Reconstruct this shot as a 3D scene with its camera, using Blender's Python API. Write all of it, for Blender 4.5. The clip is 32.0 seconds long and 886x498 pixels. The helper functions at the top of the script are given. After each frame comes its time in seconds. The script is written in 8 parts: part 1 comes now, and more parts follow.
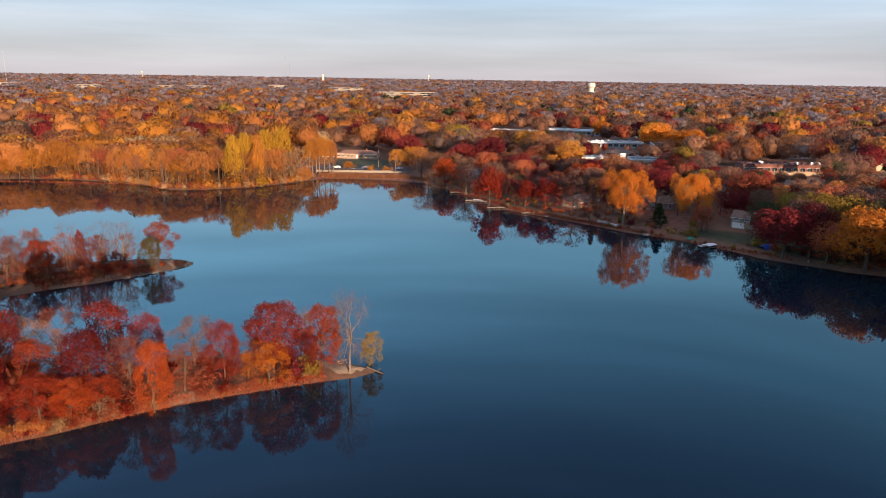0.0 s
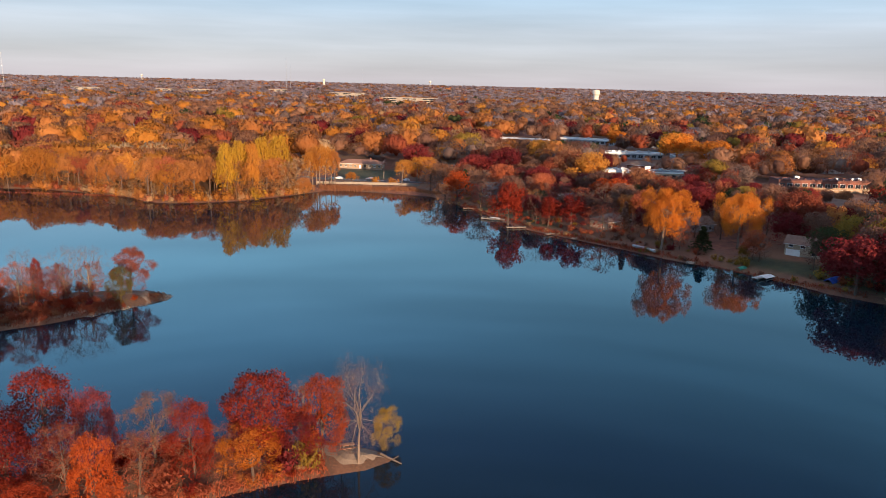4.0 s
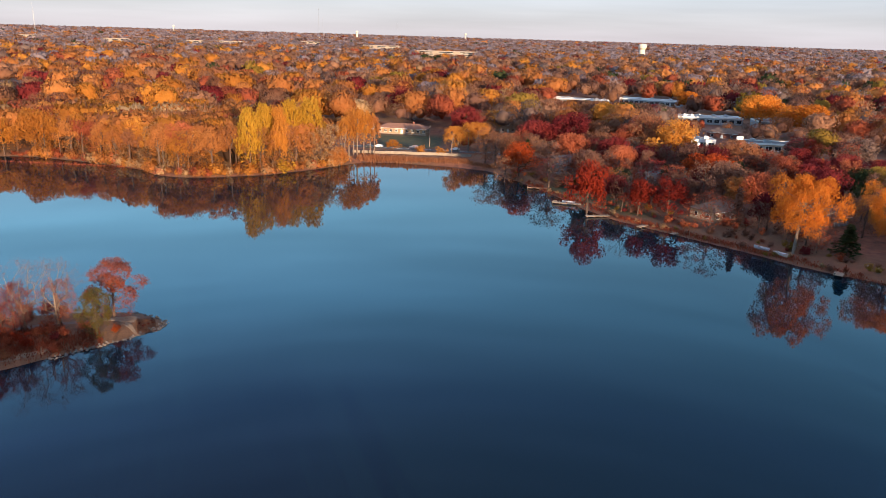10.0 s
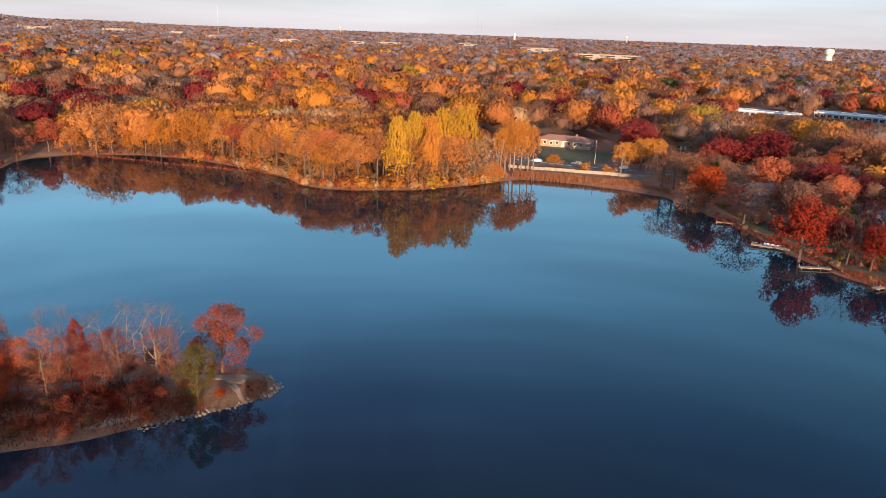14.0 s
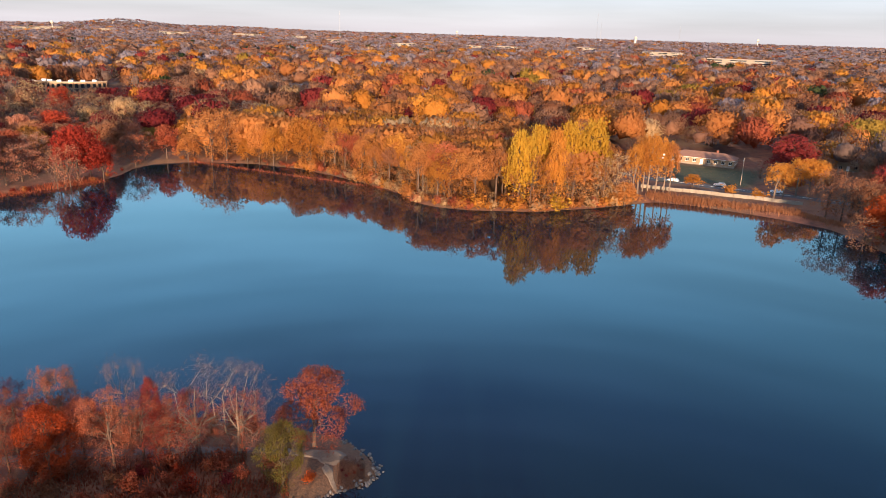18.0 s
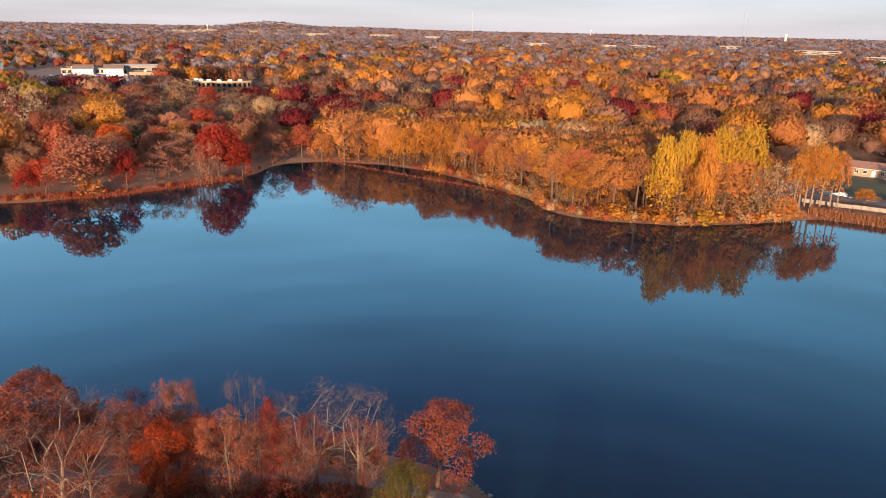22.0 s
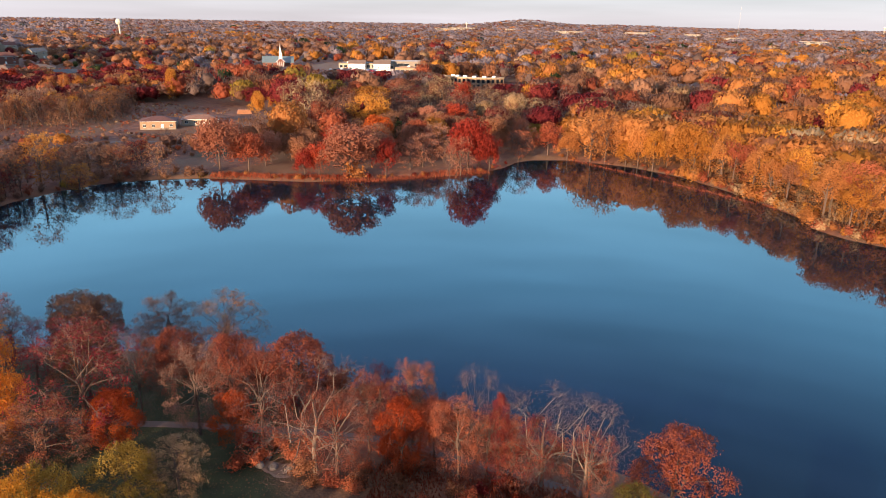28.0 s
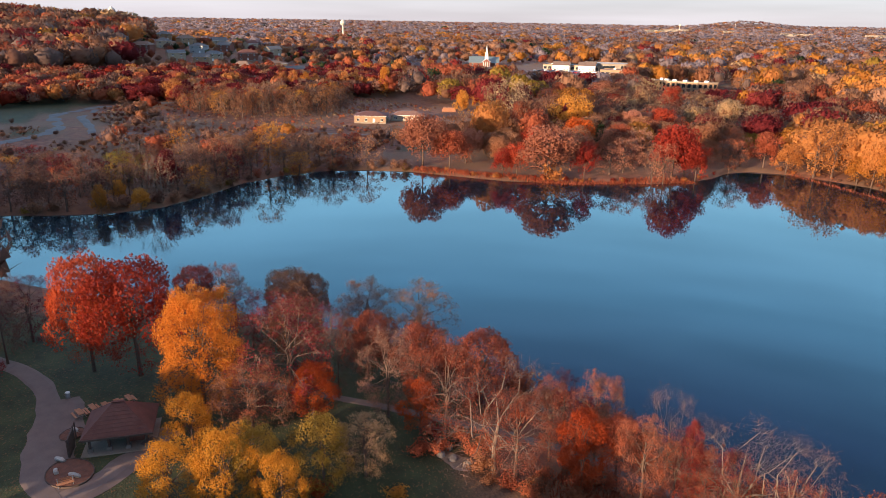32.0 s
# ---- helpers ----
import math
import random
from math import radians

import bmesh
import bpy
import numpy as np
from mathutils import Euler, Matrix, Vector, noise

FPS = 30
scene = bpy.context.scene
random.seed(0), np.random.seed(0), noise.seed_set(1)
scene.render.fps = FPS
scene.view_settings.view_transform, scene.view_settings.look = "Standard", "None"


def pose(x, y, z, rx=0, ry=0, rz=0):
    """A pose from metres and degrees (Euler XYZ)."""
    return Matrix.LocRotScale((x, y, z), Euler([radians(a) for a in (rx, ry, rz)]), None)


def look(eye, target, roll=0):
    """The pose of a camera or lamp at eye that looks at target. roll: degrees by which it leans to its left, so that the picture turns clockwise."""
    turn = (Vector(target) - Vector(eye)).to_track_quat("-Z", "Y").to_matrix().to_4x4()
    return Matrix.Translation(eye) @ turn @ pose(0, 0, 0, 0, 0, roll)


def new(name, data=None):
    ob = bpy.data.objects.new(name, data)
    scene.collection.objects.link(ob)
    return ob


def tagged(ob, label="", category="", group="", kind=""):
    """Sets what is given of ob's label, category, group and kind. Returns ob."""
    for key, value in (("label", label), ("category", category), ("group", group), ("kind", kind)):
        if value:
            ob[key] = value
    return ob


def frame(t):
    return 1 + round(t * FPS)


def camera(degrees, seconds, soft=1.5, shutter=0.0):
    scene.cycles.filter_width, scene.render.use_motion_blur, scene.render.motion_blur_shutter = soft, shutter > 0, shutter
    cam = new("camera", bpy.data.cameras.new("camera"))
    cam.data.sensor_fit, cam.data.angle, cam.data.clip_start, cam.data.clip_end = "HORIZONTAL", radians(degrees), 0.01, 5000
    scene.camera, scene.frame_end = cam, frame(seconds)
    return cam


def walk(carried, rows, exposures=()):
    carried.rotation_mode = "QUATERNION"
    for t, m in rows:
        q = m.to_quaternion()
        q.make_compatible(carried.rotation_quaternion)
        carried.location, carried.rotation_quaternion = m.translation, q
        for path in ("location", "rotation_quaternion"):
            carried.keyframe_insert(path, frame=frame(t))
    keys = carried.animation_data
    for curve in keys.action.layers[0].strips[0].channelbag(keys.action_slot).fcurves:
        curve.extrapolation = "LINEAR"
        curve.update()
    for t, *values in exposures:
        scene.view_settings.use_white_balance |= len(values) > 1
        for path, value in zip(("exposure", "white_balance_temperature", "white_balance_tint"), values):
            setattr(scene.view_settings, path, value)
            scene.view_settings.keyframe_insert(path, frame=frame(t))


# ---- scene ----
# ------------------------------------------------------------ camera and its flight
cam = camera(64.644, 32.0, soft=0.55)


def aim(x, y, z, yaw, pitch, roll):
    """Pose from a place, the heading left of +y, the pitch and the roll, in degrees."""
    a, b = radians(yaw), radians(pitch)
    way = Vector((-math.sin(a) * math.cos(b), math.cos(a) * math.cos(b), math.sin(b)))
    return look((x, y, z), Vector((x, y, z)) + way * 10, roll)


FLIGHT = [
    (0, 0.01, 0.01, 56.02, -0.002, -13.814, 0.910),
    (1, -1.22, 7.30, 55.86, -0.027, -13.685, 1.143),
    (2, -2.58, 14.86, 55.79, -0.062, -13.543, 1.351),
    (2.5, -3.43, 19.06, 55.71, -0.102, -13.517, 1.409),
    (4.5, -6.86, 35.72, 55.46, -0.059, -13.335, 1.490),
    (5, -7.83, 39.99, 55.36, -0.055, -14.348, 1.497),
    (6, -9.73, 48.10, 55.28, -0.038, -15.983, 1.451),
    (7, -11.50, 56.25, 54.96, -0.030, -16.939, 1.377),
    (8, -13.10, 64.91, 55.27, -0.003, -17.000, 1.376),
    (9, -15.17, 72.99, 55.19, 0.284, -16.987, 1.561),
    (10, -17.26, 81.66, 55.21, 2.417, -17.041, 1.722),
    (11, -19.21, 90.11, 55.12, 5.584, -17.085, 1.917),
    (12, -21.54, 98.90, 55.01, 8.264, -17.133, 1.991),
    (13, -23.74, 106.53, 54.77, 11.585, -17.170, 2.041),
    (14, -26.31, 114.37, 55.09, 14.550, -17.244, 2.044),
    (14.5, -27.54, 118.04, 55.28, 15.710, -17.258, 1.987),
    (16.5, -33.18, 129.20, 55.59, 20.128, -17.296, 1.836),
    (17, -34.53, 131.37, 55.55, 21.349, -17.265, 1.764),
    (18, -37.28, 135.26, 55.53, 23.688, -17.250, 1.766),
    (19, -39.66, 138.37, 55.29, 26.317, -17.264, 1.606),
    (20, -41.69, 141.10, 55.04, 29.079, -17.326, 1.407),
    (21, -43.19, 142.66, 55.25, 31.561, -17.441, 1.305),
    (22, -44.49, 143.38, 55.24, 34.099, -17.525, 1.220),
    (23, -45.28, 143.74, 55.41, 37.085, -17.629, 1.129),
    (24, -46.02, 144.13, 55.31, 40.097, -17.742, 0.942),
    (25, -46.50, 143.93, 55.00, 43.327, -17.766, 1.037),
    (25.5, -46.68, 143.86, 54.95, 44.914, -17.802, 0.998),
    (27.5, -46.94, 143.29, 55.15, 51.933, -17.980, 0.967),
    (28, -47.09, 143.20, 55.12, 53.781, -18.027, 0.926),
    (29, -47.46, 142.98, 55.03, 57.360, -18.075, 0.991),
    (30, -47.88, 142.90, 54.96, 60.680, -18.126, 0.914),
    (31, -48.05, 142.73, 55.06, 64.734, -18.159, 0.888),
    (32, -48.57, 142.52, 54.93, 69.763, -18.176, 0.966),
]
walk(cam, [(t, aim(*r)) for t, *r in FLIGHT], exposures=[(0.0, 1.06, 6500, 16), (5.0, 1.06, 6500, 16), (10.0, 1.28, 6500, 16), (16.0, 1.36, 6500, 16), (20.0, 1.36, 6500, 16), (24.0, 1.26, 6500, 16), (29.0, 1.40, 6500, 16)])

# ------------------------------------------------------------ sky and sun
SUN_EL, SUN_AZ = 6.6, 156.0          # elevation, and bearing clockwise from +y
world = bpy.data.worlds.new("evening_sky")
scene.world = world
world.use_nodes = True
wn = world.node_tree
bg = wn.nodes["Background"]
sky = wn.nodes.new("ShaderNodeTexSky")
sky.sky_type, sky.sun_disc = "NISHITA", False
sky.sun_elevation, sky.sun_rotation = radians(SUN_EL), radians(SUN_AZ)
sky.altitude, sky.air_density, sky.dust_density, sky.ozone_density = 250, 1.0, 0.3, 4.0
# a thin high veil over the clear sky: pink haze low down, deep blue above, faint streaks
tc = wn.nodes.new("ShaderNodeTexCoord")
sep = wn.nodes.new("ShaderNodeSeparateXYZ")
wn.links.new(tc.outputs["Generated"], sep.inputs[0])
veil = wn.nodes.new("ShaderNodeValToRGB")
# the top stops, out of view overhead, are brightened to fill the shadows
VEIL = [(0.0, (0.62, 0.595, 0.645)), (0.03, (0.63, 0.63, 0.665)), (0.07, (0.62, 0.675, 0.73)), (0.12, (0.55, 0.76, 0.90)), (0.24, (0.52, 1.27, 1.76)), (0.36, (0.41, 1.16, 1.86)), (0.48, (0.23, 0.52, 1.06)), (0.6, (0.21, 0.30, 0.54)), (0.75, (0.56, 0.56, 0.68)), (1.0, (0.85, 0.80, 0.84))]
while len(veil.color_ramp.elements) < len(VEIL):
    veil.color_ramp.elements.new(0.5)
for e, (at_z, c) in zip(veil.color_ramp.elements, VEIL):
    e.position, e.color = at_z, (*c, 1)
wn.links.new(sep.outputs["Z"], veil.inputs["Fac"])
mp = wn.nodes.new("ShaderNodeMapping")
mp.inputs["Scale"].default_value = (1.2, 1.2, 16.0)
cl = wn.nodes.new("ShaderNodeTexNoise")
cl.inputs["Scale"].default_value, cl.inputs["Detail"].default_value = 2.2, 5.0
streak = wn.nodes.new("ShaderNodeMapRange")
streak.inputs["From Min"].default_value, streak.inputs["From Max"].default_value = 0.3, 0.75
streak.inputs["To Min"].default_value, streak.inputs["To Max"].default_value = 4.3, 5.7
gain = wn.nodes.new("ShaderNodeVectorMath")
gain.operation = "SCALE"
mx = wn.nodes.new("ShaderNodeMix")
mx.data_type = "RGBA"
mx.inputs["Factor"].default_value = 0.82
wn.links.new(tc.outputs["Generated"], mp.inputs["Vector"])
wn.links.new(mp.outputs["Vector"], cl.inputs["Vector"])
wn.links.new(cl.outputs["Fac"], streak.inputs["Value"])
wn.links.new(veil.outputs["Color"], gain.inputs[0])
# above the haze the evening sky is deeper in the east than in the west
side, high = wn.nodes.new("ShaderNodeMapRange"), wn.nodes.new("ShaderNodeMapRange")
side.interpolation_type = "SMOOTHSTEP"
for nd, lo, hi, a, b, axis_name in ((side, -0.6, 0.5, 0.25, -0.38, "X"), (high, 0.10, 0.30, 0.0, 1.0, "Z")):
    for key, v in (("From Min", lo), ("From Max", hi), ("To Min", a), ("To Max", b)):
        nd.inputs[key].default_value = v
    wn.links.new(sep.outputs[axis_name], nd.inputs["Value"])
depth = wn.nodes.new("ShaderNodeMath")
depth.operation = "MULTIPLY"
wn.links.new(side.outputs["Result"], depth.inputs[0])
wn.links.new(high.outputs["Result"], depth.inputs[1])
level_up = wn.nodes.new("ShaderNodeMath")
level_up.operation = "MULTIPLY_ADD"
wn.links.new(depth.outputs[0], level_up.inputs[0])
wn.links.new(streak.outputs["Result"], level_up.inputs[1])
wn.links.new(streak.outputs["Result"], level_up.inputs[2])
wn.links.new(level_up.outputs[0], gain.inputs["Scale"])
wn.links.new(gain.outputs[0], mx.inputs["B"])
wn.links.new(sky.outputs["Color"], mx.inputs["A"])
wn.links.new(mx.outputs["Result"], bg.inputs["Color"])
bg.inputs["Strength"].default_value = 0.10
sun = new("sun", bpy.data.lights.new("sun", "SUN"))
sun.data.energy, sun.data.angle, sun.data.color = 5.0, radians(0.6), (1.0, 0.74, 0.47)
_s = Vector((math.sin(radians(SUN_AZ)), math.cos(radians(SUN_AZ)), math.tan(radians(SUN_EL))))
sun.matrix_world = look(_s * 300, (0, 0, 0))

# ------------------------------------------------------------ materials
def mat(name, rough=0.8, metal=0.0):
    m = bpy.data.materials.new(name)
    m.use_nodes = True
    b = m.node_tree.nodes["Principled BSDF"]
    b.inputs["Roughness"].default_value, b.inputs["Metallic"].default_value = rough, metal
    return m, m.node_tree, b


def ramp(nt, stops, fac):
    r = nt.nodes.new("ShaderNodeValToRGB")
    e = r.color_ramp.elements
    while len(e) < len(stops):
        e.new(0.5)
    for k, (p, c) in zip(e, stops):
        k.position, k.color = p, (*c, 1)
    nt.links.new(fac, r.inputs["Fac"])
    return r.outputs["Color"]


def tex_noise(nt, scale, detail=4.0, rough=0.55, vec=None):
    n = nt.nodes.new("ShaderNodeTexNoise")
    n.inputs["Scale"].default_value, n.inputs["Detail"].default_value, n.inputs["Roughness"].default_value = scale, detail, rough
    if vec is None:
        g = nt.nodes.new("ShaderNodeNewGeometry")
        vec = g.outputs["Position"]
    nt.links.new(vec, n.inputs["Vector"])
    return n.outputs["Fac"]


def math_node(nt, op, a, b):
    n = nt.nodes.new("ShaderNodeMath")
    n.operation = op
    for i, v in enumerate((a, b)):
        if isinstance(v, (int, float)):
            n.inputs[i].default_value = v
        else:
            nt.links.new(v, n.inputs[i])
    return n.outputs[0]


def mix_col(nt, fac, a, b, how="MIX"):
    n = nt.nodes.new("ShaderNodeMix")
    n.data_type, n.blend_type = "RGBA", how
    for key, v in (("Factor", fac), ("A", a), ("B", b)):
        if isinstance(v, (int, float)):
            n.inputs[key].default_value = v
        elif isinstance(v, tuple):
            n.inputs[key].default_value = (*v, 1)
        else:
            nt.links.new(v, n.inputs[key])
    return n.outputs["Result"]


def bump(nt, b, height, strength, dist):
    n = nt.nodes.new("ShaderNodeBump")
    n.inputs["Strength"].default_value, n.inputs["Distance"].default_value = strength, dist
    nt.links.new(height, n.inputs["Height"])
    nt.links.new(n.outputs["Normal"], b.inputs["Normal"])


def surface(name, dark, light, scale=1.0, rough=0.8, metal=0.0, bumps=0.2, dist=0.02, fine=9.0):
    """A worn plain surface: two scales of mottling between two colours, and fine relief."""
    m, nt, b = mat(name, rough, metal)
    big, small = tex_noise(nt, scale), tex_noise(nt, scale * fine)
    f = math_node(nt, "ADD", math_node(nt, "MULTIPLY", big, 0.65), math_node(nt, "MULTIPLY", small, 0.35))
    nt.links.new(ramp(nt, [(0.3, dark), (0.7, light)], f), b.inputs["Base Color"])
    if bumps:
        bump(nt, b, small, bumps, dist)
    return m


def leafy(name, c0, c1, c2, thin=0.5):
    """Foliage: colour runs from tree to tree (object random or the woods' own tone) and from leaf to leaf."""
    m, nt, b = mat(name, 0.75)
    oi, at, gm = nt.nodes.new("ShaderNodeObjectInfo"), nt.nodes.new("ShaderNodeAttribute"), nt.nodes.new("ShaderNodeNewGeometry")
    at.attribute_name = "tone"
    tree = math_node(nt, "FRACT", math_node(nt, "ADD", oi.outputs["Random"], at.outputs["Fac"]), 0.0)
    f = math_node(nt, "ADD", math_node(nt, "MULTIPLY", tree, 0.82), math_node(nt, "MULTIPLY", gm.outputs["Random Per Island"], 0.18))
    mottle = math_node(nt, "ADD", math_node(nt, "MULTIPLY", tex_noise(nt, 0.9, 3.0, 0.6), 0.5), math_node(nt, "MULTIPLY", tex_noise(nt, 3.2, 2.0, 0.6), 0.5))
    f = math_node(nt, "ADD", f, math_node(nt, "MULTIPLY", math_node(nt, "SUBTRACT", mottle, 0.5), 1.1))
    col = ramp(nt, [(0.08, c0), (0.5, c1), (0.92, c2)], f)
    bump(nt, b, mottle, 0.3, 0.3)
    nt.links.new(col, b.inputs["Base Color"])
    b.inputs["Specular IOR Level"].default_value = 0.15
    tr = nt.nodes.new("ShaderNodeBsdfTranslucent")
    nt.links.new(col, tr.inputs["Color"])
    ms = nt.nodes.new("ShaderNodeMixShader")
    ms.inputs[0].default_value = thin
    nt.links.new(b.outputs[0], ms.inputs[1])
    nt.links.new(tr.outputs[0], ms.inputs[2])
    nt.links.new(ms.outputs[0], nt.nodes["Material Output"].inputs["Surface"])
    return m


LEAF = {
    "gold": leafy("leaf_gold", (0.35, 0.130, 0.026), (0.46, 0.185, 0.033), (0.57, 0.25, 0.045)),
    "orange": leafy("leaf_orange", (0.32, 0.12, 0.04), (0.43, 0.165, 0.05), (0.54, 0.225, 0.065)),
    "rust": leafy("leaf_rust", (0.22, 0.055, 0.03), (0.34, 0.084, 0.042), (0.45, 0.135, 0.062)),
    "red": leafy("leaf_red", (0.14, 0.012, 0.009), (0.245, 0.026, 0.012), (0.35, 0.056, 0.018)),
    "crimson": leafy("leaf_crimson", (0.11, 0.012, 0.016), (0.18, 0.022, 0.024), (0.26, 0.04, 0.035)),
    "copper": leafy("leaf_copper", (0.21, 0.086, 0.046), (0.30, 0.124, 0.062), (0.39, 0.175, 0.086)),
    "mauve": leafy("leaf_mauve", (0.13, 0.062, 0.046), (0.20, 0.097, 0.068), (0.28, 0.142, 0.095)),
    "flame": leafy("leaf_flame", (0.30, 0.045, 0.012), (0.41, 0.070, 0.015), (0.52, 0.115, 0.022)),
    "amber": leafy("leaf_amber", (0.42, 0.122, 0.016), (0.54, 0.172, 0.022), (0.65, 0.24, 0.034)),
    "salmon": leafy("leaf_salmon", (0.29, 0.105, 0.062), (0.39, 0.15, 0.088), (0.49, 0.205, 0.122)),
    "scarlet": leafy("leaf_scarlet", (0.22, 0.022, 0.015), (0.34, 0.040, 0.022), (0.45, 0.075, 0.032)),
    "honey": leafy("leaf_honey", (0.36, 0.145, 0.016), (0.47, 0.20, 0.022), (0.58, 0.275, 0.034)),
    "moss": leafy("leaf_moss", (0.055, 0.045, 0.011), (0.085, 0.066, 0.015), (0.125, 0.092, 0.02)),
    "ash": leafy("twigs_ash", (0.10, 0.062, 0.052), (0.15, 0.095, 0.078), (0.20, 0.135, 0.11), 0.25),
    "olive": leafy("leaf_olive", (0.19, 0.115, 0.02), (0.28, 0.17, 0.03), (0.38, 0.235, 0.045)),
    "lime": leafy("leaf_yellow_green", (0.33, 0.18, 0.022), (0.45, 0.245, 0.028), (0.55, 0.31, 0.035)),
    "green": leafy("leaf_dark_green", (0.03, 0.04, 0.018), (0.045, 0.06, 0.022), (0.07, 0.08, 0.03)),
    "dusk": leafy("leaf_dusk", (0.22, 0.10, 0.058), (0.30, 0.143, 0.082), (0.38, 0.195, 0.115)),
    # distance haze put into the leaf colour of the farthest woods
    "slate": leafy("leaf_haze_grey", (0.21, 0.158, 0.165), (0.28, 0.213, 0.22), (0.35, 0.27, 0.275)),
    "straw": leafy("leaf_straw", (0.29, 0.17, 0.09), (0.40, 0.24, 0.12), (0.50, 0.33, 0.18)),
}
BARK = surface("bark", (0.05, 0.030, 0.022), (0.13, 0.078, 0.055), 2.0, 0.9, bumps=0.4, dist=0.03)
TWIG = surface("twigs", (0.075, 0.034, 0.026), (0.15, 0.072, 0.052), 2.0, 0.9, bumps=0.3, dist=0.02)
BARK_PALE = surface("bark_pale", (0.11, 0.074, 0.055), (0.21, 0.145, 0.105), 2.0, 0.9, bumps=0.3, dist=0.02)


def water_material():
    m, nt, b = mat("lake_water", 0.03)
    b.inputs["Base Color"].default_value = (0.003, 0.014, 0.024, 1)
    b.inputs["IOR"].default_value = 1.333
    g = nt.nodes.new("ShaderNodeNewGeometry")
    mpn = nt.nodes.new("ShaderNodeMapping")
    mpn.inputs["Scale"].default_value = (1.0, 0.45, 1.0)
    nt.links.new(g.outputs["Position"], mpn.inputs["Vector"])
    n1 = tex_noise(nt, 0.9, 3.0, 0.5, mpn.outputs["Vector"])
    n2 = tex_noise(nt, 0.05, 2.0, 0.5)
    h = math_node(nt, "MULTIPLY", n1, ramp(nt, [(0.4, (0.25, 0.25, 0.25)), (0.65, (1, 1, 1))], n2))
    bump(nt, b, h, 0.10, 0.03)
    return m


def ground_material():
    """Leaf litter, dry grass and turf; the turf's shape is in the mesh's own attribute."""
    m, nt, b = mat("lake_ground", 0.95)
    big, mid, fine = tex_noise(nt, 0.03), tex_noise(nt, 0.35), tex_noise(nt, 3.0)
    litter = ramp(nt, [(0.3, (0.075, 0.03, 0.02)), (0.5, (0.155, 0.056, 0.032)), (0.7, (0.24, 0.096, 0.048))], mid)
    straw = ramp(nt, [(0.3, (0.10, 0.05, 0.028)), (0.7, (0.20, 0.105, 0.055))], fine)
    base = mix_col(nt, ramp(nt, [(0.42, (0, 0, 0)), (0.58, (1, 1, 1))], big), litter, straw)
    turf = ramp(nt, [(0.3, (0.020, 0.027, 0.009)), (0.7, (0.046, 0.055, 0.018))], mid)
    a = nt.nodes.new("ShaderNodeAttribute")
    a.attribute_name = "turf"
    col = mix_col(nt, a.outputs["Fac"], base, turf)
    spots = ramp(nt, [(0.58, (0, 0, 0)), (0.66, (0.42, 0.42, 0.42))], fine)
    nt.links.new(mix_col(nt, spots, col, (0.26, 0.10, 0.04)), b.inputs["Base Color"])
    bump(nt, b, fine, 0.6, 0.15)
    return m


WATER, GROUND = water_material(), ground_material()
ASPHALT = surface("asphalt", (0.045, 0.045, 0.05), (0.085, 0.083, 0.085), 0.3, 0.9, bumps=0.2, dist=0.01, fine=25)
PATHWAY = surface("path_asphalt", (0.115, 0.08, 0.07), (0.175, 0.125, 0.108), 0.5, 0.9, bumps=0.2, dist=0.01, fine=20)
SAND = surface("sand", (0.13, 0.085, 0.06), (0.27, 0.195, 0.14), 0.5, 0.95, bumps=0.5, dist=0.05, fine=8)
PAINT = surface("white_line", (0.6, 0.6, 0.55), (0.75, 0.74, 0.7), 2.0, 0.8, bumps=0)
WHITE = surface("white_wall", (0.62, 0.6, 0.56), (0.8, 0.78, 0.74), 0.6, 0.75, bumps=0.1)
CREAM = surface("cream_wall", (0.24, 0.145, 0.085), (0.33, 0.21, 0.125), 0.6, 0.8, bumps=0.2)
TAN = surface("tan_wall", (0.30, 0.22, 0.15), (0.42, 0.32, 0.22), 0.6, 0.8, bumps=0.2)
GREY = surface("grey_wall", (0.20, 0.20, 0.21), (0.32, 0.32, 0.33), 0.6, 0.8, bumps=0.2)
BRICK = surface("red_brick", (0.15, 0.05, 0.034), (0.23, 0.082, 0.055), 1.5, 0.9, bumps=0.4, fine=14)
TANK = surface("tank_paint", (0.42, 0.38, 0.32), (0.55, 0.50, 0.42), 0.1, 0.6, bumps=0)
CONCRETE = surface("concrete", (0.19, 0.15, 0.115), (0.29, 0.235, 0.185), 0.5, 0.9, bumps=0.3, fine=12)
ROOF_GREY = surface("grey_shingles", (0.08, 0.08, 0.085), (0.16, 0.155, 0.155), 0.8, 0.9, bumps=0.5, dist=0.03, fine=10)
ROOF_BROWN = surface("brown_shingles", (0.12, 0.075, 0.055), (0.22, 0.145, 0.11), 0.8, 0.9, bumps=0.5, dist=0.03, fine=10)
ROOF_RED = surface("red_shingles", (0.095, 0.034, 0.027), (0.16, 0.062, 0.047), 0.8, 0.9, bumps=0.5, dist=0.03, fine=10)
ROOF_TAN = surface("tan_shingles", (0.18, 0.085, 0.057), (0.28, 0.14, 0.095), 0.8, 0.9, bumps=0.5, dist=0.03, fine=10)
ROOF_TEAL = surface("teal_metal_roof", (0.10, 0.14, 0.15), (0.15, 0.20, 0.21), 0.5, 0.5, bumps=0.1)
FLATROOF = surface("pale_flat_roof", (0.34, 0.32, 0.31), (0.52, 0.50, 0.48), 0.2, 0.85, bumps=0.1)
WOOD = surface("weathered_wood", (0.20, 0.15, 0.11), (0.36, 0.28, 0.21), 2.0, 0.85, bumps=0.3)
